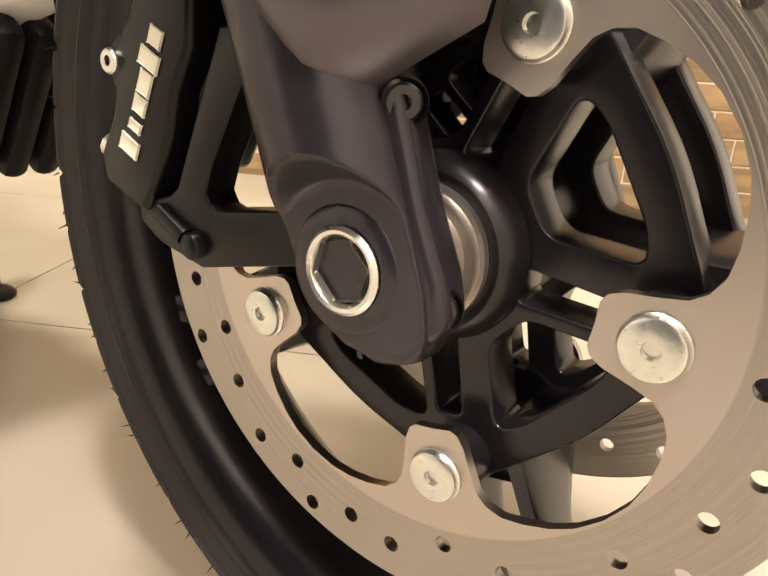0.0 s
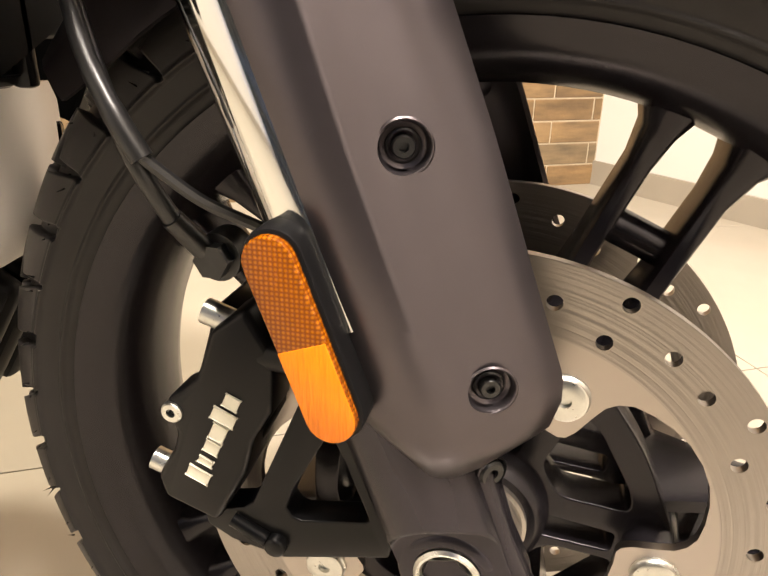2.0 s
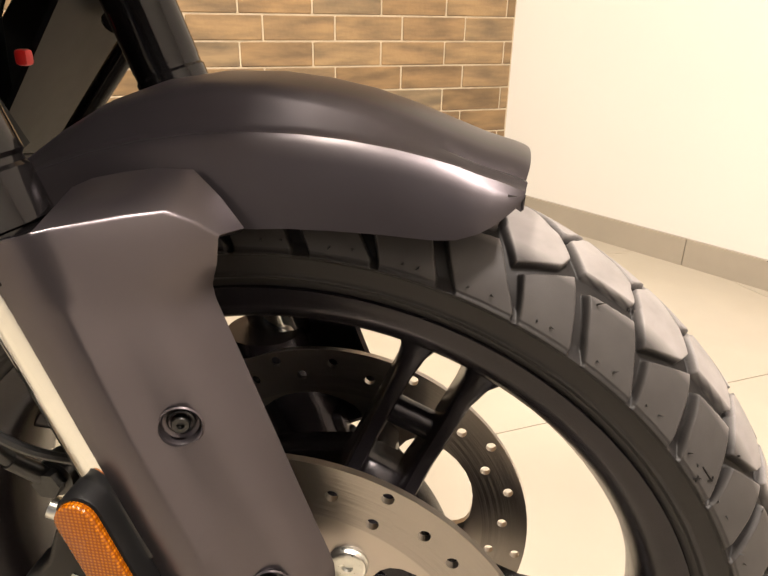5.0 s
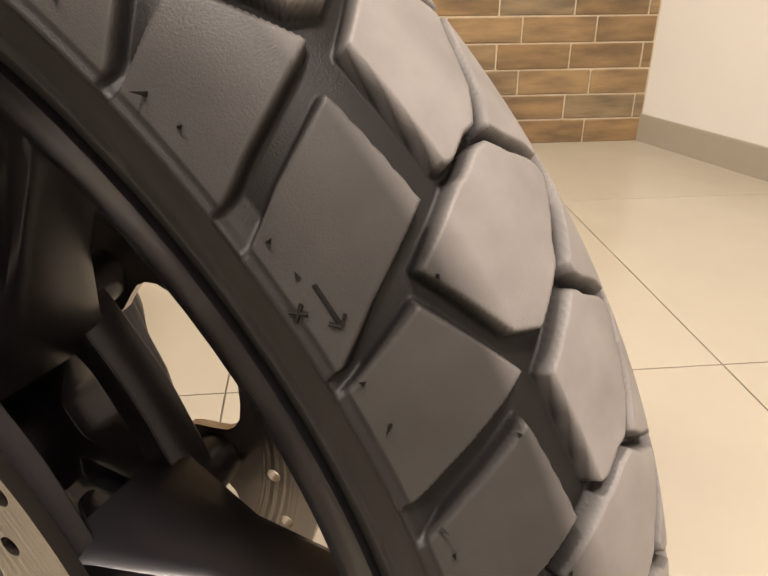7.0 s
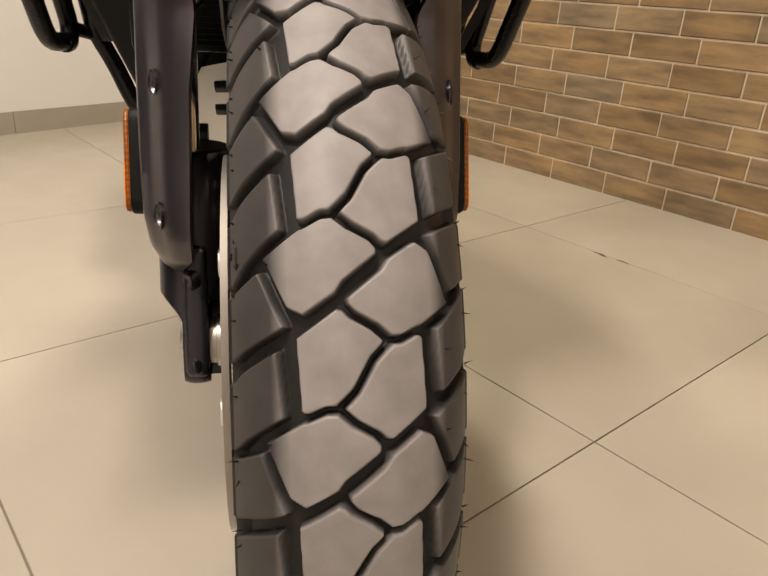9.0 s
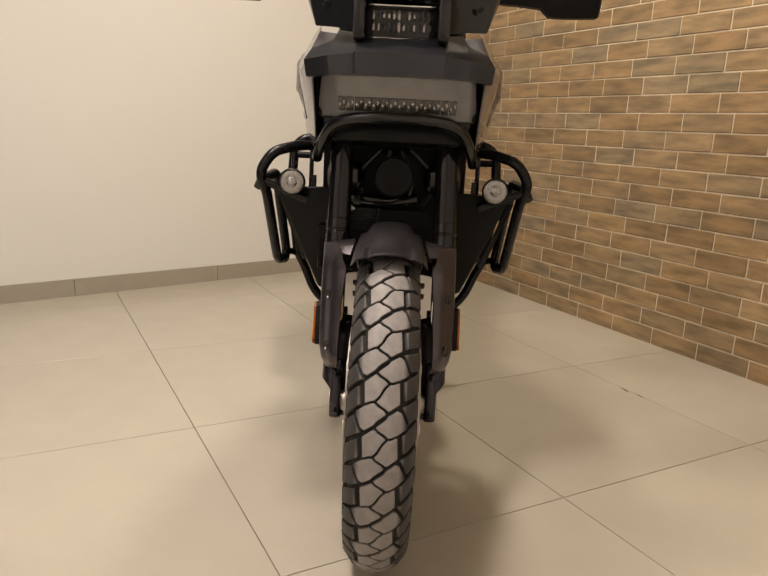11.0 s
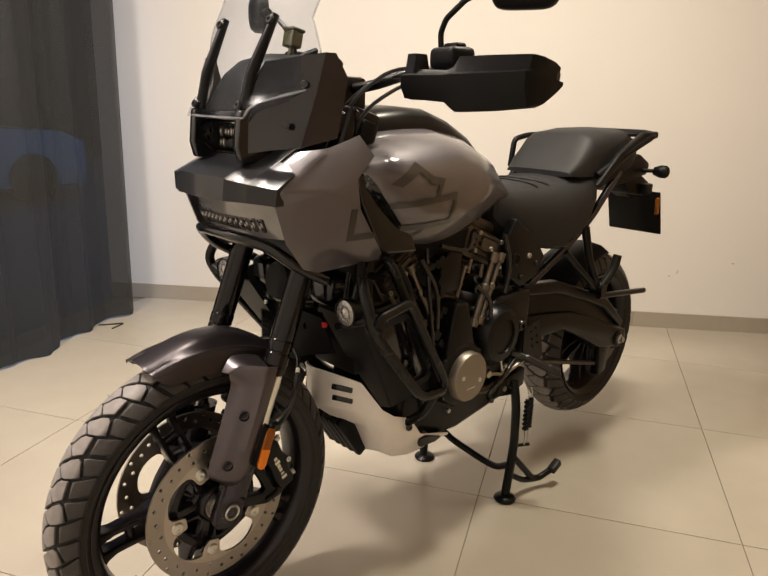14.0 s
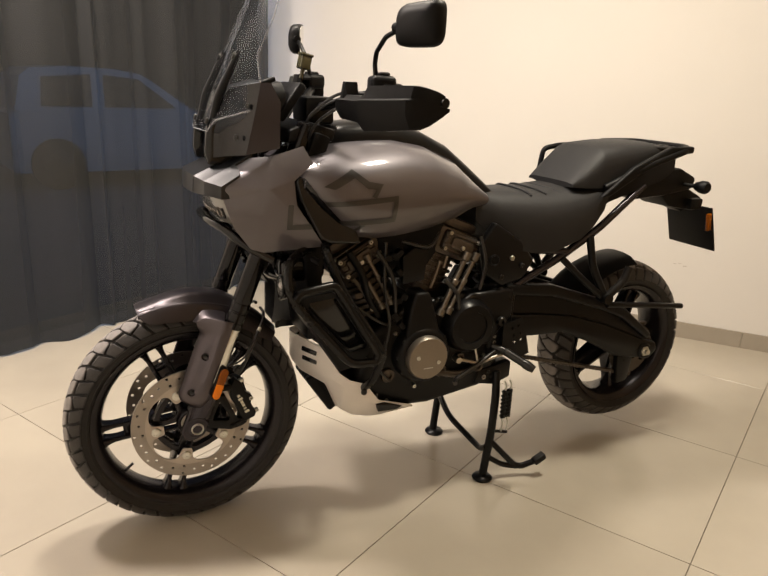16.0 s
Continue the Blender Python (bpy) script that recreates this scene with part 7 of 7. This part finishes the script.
# tail
tail = part("tail_rack", merge(tube([(-1.29, 0.145, 0.955), (-1.45, 0.165, 1.03), (-1.60, 0.165, 1.075), (-1.645, 0.12, 1.080), (-1.645, -0.12, 1.080), (-1.60, -0.165, 1.075), (-1.45, -0.165, 1.03), (-1.29, -0.145, 0.955)], 0.012, 12, 0.05),
                               box(-1.64, -1.50, -0.11, 0.11, 1.068, 1.080, 0.004),
                               tube([(-1.250, -0.150, 0.962), (-1.262, -0.150, 1.050), (-1.330, -0.150, 1.062), (-1.45, -0.160, 1.066)], 0.009, 10, 0.02),
                               prism([(-1.262, 0.930), (-1.292, 0.930), (-1.40, 0.992), (-1.55, 1.058), (-1.63, 1.066), (-1.63, 1.088), (-1.53, 1.086), (-1.38, 1.022)], 0.150, 0.170, 0.006),
                               prism([(-1.262, 0.930), (-1.292, 0.930), (-1.40, 0.992), (-1.55, 1.058), (-1.63, 1.066), (-1.63, 1.088), (-1.53, 1.086), (-1.38, 1.022)], -0.170, -0.150, 0.006)), M_PLASTIC, bike, "black tail rack with grab rails", 60)
for k in range(3):
    part("rack_slot", box(-1.63 + 0.04 * k, -1.61 + 0.04 * k, -0.07, 0.07, 1.0795, 1.0825, 0.001), M_GLOSSBLACK, tail)
part("tail_body", loft([arch(x, zb, zt, w, 10, 5) for x, zb, zt, w in ((-1.26, 0.88, 0.96, 0.12), (-1.40, 0.93, 1.0, 0.13), (-1.55, 0.97, 1.055, 0.125), (-1.63, 1.00, 1.066, 0.10))]), M_PLASTIC, bike, "black tail body", 45)
part("plate_hanger", merge(prism([(-1.40, 0.925), (-1.47, 0.905), (-1.60, 0.915), (-1.73, 0.935), (-1.74, 0.975), (-1.66, 1.01), (-1.50, 0.985)], -0.085, 0.105, 0.012, 2), prism([(-1.60, 0.93), (-1.66, 0.87), (-1.80, 0.85), (-1.82, 0.90), (-1.72, 0.945)], -0.06, 0.075, 0.010, 2), prism([(-1.58, 1.00), (-1.64, 1.0), (-1.76, 0.90), (-1.80, 0.86), (-1.78, 0.84), (-1.70, 0.87)], -0.03, 0.03, 0.006), box(-1.80, -1.74, -0.10, 0.10, 0.86, 0.90, 0.008)), M_PLASTIC, bike, "black plate hanger")
plate = part("plate_holder", turned(box(-0.004, 0.004, -0.105, 0.105, -0.085, 0.085, 0.003), Matrix.Translation((-1.862, 0.008, 0.785)) @ Matrix.Rotation(radians(18), 4, "Y")), M_PLASTIC, bike, "black plate holder seen from its back")
part("side_marker", turned(box(-0.008, 0.012, -0.006, 0.006, -0.032, 0.032, 0.004), Matrix.Translation((-1.837, 0.108, 0.815)) @ Matrix.Rotation(radians(10), 4, "Y")), M_AMBER, plate, "amber side reflector")
part("tail_light", box(-1.665, -1.640, -0.06, 0.06, 1.02, 1.05, 0.006), material("dark_red_lens", (0.10, 0.006, 0.006), 0.15, 0.0, coat=1.0), bike)
for s in (1, -1):
    part("turn_signal", merge(tube([(-1.66, 0.05 * s, 0.955), (-1.70, 0.14 * s, 0.952)], 0.007, 10, 0), lathe([(-0.032, 0.0), (-0.028, 0.014), (-0.006, 0.022), (0.012, 0.022), (0.02, 0.016), (0.022, 0)], (-1.705, 0.165 * s, 0.952), (0, s, 0), 24)), M_PLASTIC, bike, "black rear turn signal")
    part("front_signal_stub", tube([(-0.30, 0.19 * s, 0.80), (-0.305, 0.235 * s, 0.80)], 0.008, 10, 0), M_PLASTIC, bike)

# ---- curtain and the street behind it ----
def dark_v(u):
    return -1.60 + 0.045 * (u + 1.9)


bm = bmesh.new()
g = []
n = 220
for i in range(n + 1):
    u = -1.91 + i / n * 1.83
    f = 0.020 * math.sin(u * 9.0) + 0.024 * math.sin(u * 21 + 1.3 + math.sin(u * 3)) + 0.007 * math.sin(u * 47 + 2 * math.sin(u * 5)) + 0.050 * math.exp(-((u + 0.74) / 0.022) ** 2) + 0.035 * math.exp(-((u + 1.02) / 0.035) ** 2)
    row = []
    for k in range(13):
        t = k / 12
        amp = 1.0 - 0.5 * t
        hem = 0.006 + 0.006 * math.sin(u * 17)
        row.append(bm.verts.new(W(u, dark_v(u) + f * amp, hem + (CEIL - 0.03 - hem) * t)))
    g.append(row)
for q, w in zip(g, g[1:]):
    for k in range(12):
        bm.faces.new((q[k], w[k], w[k + 1], q[k + 1]))
curtain = tagged(part("curtain", bm, M_CURTAIN, None, angle=80), "sheer dark navy cloth curtain hanging to the floor", "curtain")
rail = tube([W(-1.94, dark_v(-1.94), CEIL - 0.02), W(-0.06, dark_v(-0.06), CEIL - 0.02)], 0.012, 10, 0)
tagged(part("curtain_rail", rail, M_PLASTIC), "dark rail carrying the curtain", "curtain rail")
tagged(part("cable", tube([W(-1.62, -1.60, 0.004), W(-1.66, -1.54, 0.004), W(-1.70, -1.50, 0.004), W(-1.60, -1.50, 0.004)], 0.0035, 8, 0.03), M_CABLE), "thin black cable lying on the floor", "cable")

# out of view: added to close the room and give the motorcycle bright reflections
wall_right = wall_slab("wall_right", W(-0.09, dark_v(-0.09) - 0.06), W(front_u(-1.5) + 0.05, dark_v(front_u(-1.5)) - 0.06), 0, CEIL, 0.12, M_WHITE, "plain white wall beside the curtain, unseen, added to brighten reflections")
M_CAR = material("white_car_paint", (0.42, 0.45, 0.48), 0.3, 0.0, 20, 0.03, coat=0.8)
M_CARGLASS = material("dark_car_glass", (0.02, 0.02, 0.022), 0.10)
GZ = -0.28
tagged(part("ground", turned(box(-14, 8, -16, -1.9, GZ - 0.1, GZ), Matrix.Rotation(TH, 4, "Z")), material("street_paving", (0.10, 0.10, 0.11), 0.75, 0.0, 3, 0.3), angle=0), "dim street paving beyond the curtain", "ground", kind="structure")
tagged(part("backdrop", turned(box(-16, 9, -11.2, -11.0, GZ, 7.5), Matrix.Rotation(TH, 4, "Z")), material("dark_facade", (0.035, 0.036, 0.038), 0.8, 0.0, 2, 0.3), angle=0), "plain dark facade across the street", "backdrop", kind="structure")
car = thing("parked_car", "white parked car dimly seen through the curtain", "car")
CU0, CV = -3.15, -7.3


def cp(l, w, h):
    """Car coordinates: length from its rear, width, height."""
    return W(CU0 - l * 0.955 - w * 0.297, CV + l * 0.297 - w * 0.955, GZ + h)


def car_sec(l, zs):
    return [cp(l, w, h) for w, h in zs]


body = []
for l, hood, inset in ((0.0, 0.95, 0.10), (0.10, 1.02, 0.02), (1.0, 1.03, 0.0), (2.0, 1.02, 0.0), (2.6, 1.0, 0.0), (3.7, 0.95, 0.03), (4.1, 0.80, 0.12), (4.15, 0.55, 0.2)):
    body.append(car_sec(l, ((inset, 0.22), (inset, 0.6), (inset + 0.03, hood), (1.68 - inset, hood), (1.68 - inset, 0.22))))
part("body", loft(body), M_CAR, car, "white car body", 30)
cab = []
for l, h, ins in ((0.06, 1.02, 0.06), (0.16, 1.42, 0.13), (0.28, 1.52, 0.15), (0.7, 1.56, 0.16), (1.3, 1.55, 0.16), (1.65, 1.50, 0.16), (1.8, 1.42, 0.15), (2.4, 1.0, 0.06)):
    cab.append(car_sec(l, ((0.04, 1.0), (ins, h), (1.68 - ins, h), (1.64, 1.0))))
part("cabin", loft(cab), M_CAR, car, "", 30)
for pts in (((0.36, 1.06), (0.40, 1.42), (1.00, 1.47), (0.98, 1.06)), ((1.14, 1.06), (1.16, 1.47), (1.62, 1.43), (2.10, 1.06))):
    bm = bmesh.new()
    bm.faces.new([bm.verts.new(cp(l, 0.04 + 0.12 * (h - 1.0) / 0.55 - 0.014, h)) for l, h in pts])
    thicken(bm, 0.01)
    part("side_window", bm, M_CARGLASS, car)
for l in (0.50, 3.25):
    wh = part("wheel", lathe([(-0.02, 0.0), (-0.02, 0.22), (0.0, 0.33), (0.18, 0.33), (0.2, 0.0)], cp(l, -0.02, 0.33), cp(0, 1, 0) - cp(0, 0, 0), 32), M_CABLE, car, "dark car wheel")
    part("rim", lathe([(-0.03, 0.0), (-0.025, 0.17), (-0.018, 0.18)], cp(l, -0.02, 0.33), cp(0, 1, 0) - cp(0, 0, 0), 24), M_DARKBOLT, wh)

# faint scuffs on the rear wall
M_SCUFF = material("grey_scuff", (0.50, 0.47, 0.42), 0.8, 0.0, 60, 0.2)
rnd = random.Random(5)
SCUFFS = ((1.262, 0.318, 0.006, 0.012), (1.224, 0.294, 0.006, 0.007), (1.539, 0.381, 0.012, 0.005), (0.690, 0.398, 0.013, 0.002), (0.714, 0.402, 0.012, 0.002), (0.738, 0.391, 0.012, 0.003))
for v, z, w, h in SCUFFS:
    bm = bmesh.new()
    ring = []
    for k in range(14):
        a = 2 * math.pi * k / 14
        q = rnd.uniform(0.5, 1.0)
        dv = w * q * math.cos(a)
        ring.append(bm.verts.new(W(rear_u(v + dv) + 0.0012, v + dv, z + h * q * math.sin(a))))
    bm.faces.new(ring)
    bmesh.ops.extrude_face_region(bm, geom=list(bm.faces))
    for vv in list(bm.verts)[14:]:
        vv.co += W(-0.001, 0, 0)
    part("scuff", bm, M_SCUFF, wall_rear, "faint grey scuff", 0)

# chipped scratch across a floor tile
M_CHIP = material("brown_chip", (0.13, 0.095, 0.06), 0.8, 0.0, 200, 0.3)
for pts in (((-1.014, 0.851, 0.0004), (-0.998, 0.864, 0.0006), (-0.983, 0.8715, 0.0004)), ((-1.000, 0.860, 0.0004), (-0.985, 0.862, 0.0006), (-0.972, 0.872, 0.0004)), ((-0.955, 0.890, 0.0003), (-0.940, 0.899, 0.0005), (-0.924, 0.907, 0.0003))):
    part("chip", tube(pts, [0.0008, 0.0022, 0.0008], 6, 0), M_CHIP, floor, "brown chipped scratch in a tile", 30)

# ---- bricks ----
BL, BH, JT = 0.2285, 0.0765, 0.0050
brick_me = []
for k in range(4):
    bm = box(-BL / 2 + JT / 2, BL / 2 - JT / 2, -0.006 - 0.0006 * k, 0.012, -BH / 2 + JT / 2, BH / 2 - JT / 2, 0.0025, 1)
    me = bpy.data.meshes.new("brick")
    bm.to_mesh(me)
    bm.free()
    me.materials.append(M_BRICK)
    brick_me.append(me)
rnd = random.Random(5)
rest = bmesh.new()
for c in range(int(CEIL / BH) + 1):
    # every second course is set off by a third of a brick
    first = -0.351 if c % 2 == 0 else -0.424
    u = first - BL * math.ceil((first - rear_u(VB)) / BL)
    while u < front_u(VB):
        u0, u1 = max(u, rear_u(VB) + 0.002), min(u + BL, front_u(VB) - 0.002)
        u += BL
        z = (c + 0.5) * BH - 0.003
        if u1 - u0 < 0.012 or z + BH / 2 > CEIL:
            continue
        um = (u0 + u1) / 2
        me = brick_me[rnd.randrange(4)]
        sx = (u1 - u0 - JT) / (BL - JT)
        m = Matrix.Translation(W(um, VB, z)) @ Matrix.Rotation(TH, 4, "Z") @ Matrix.Diagonal((sx, 1, 1, 1))
        if -2.0 < um < 1.3 and z < 1.62:
            ob = new("brick", me)
            ob.parent = wall_brick
            ob.matrix_basis = m
        else:
            b = bmesh.new()
            b.from_mesh(me)
            bmesh.ops.transform(b, matrix=m, verts=b.verts)
            tmp = bpy.data.meshes.new("t")
            b.to_mesh(tmp)
            b.free()
            rest.from_mesh(tmp)
            bpy.data.meshes.remove(tmp)
me = bpy.data.meshes.new("brick_field")
rest.to_mesh(me)
rest.free()
me.materials.append(M_BRICK)
ob = new("brick_field", me)
ob.parent = wall_brick
tagged(ob, kind="stuff")
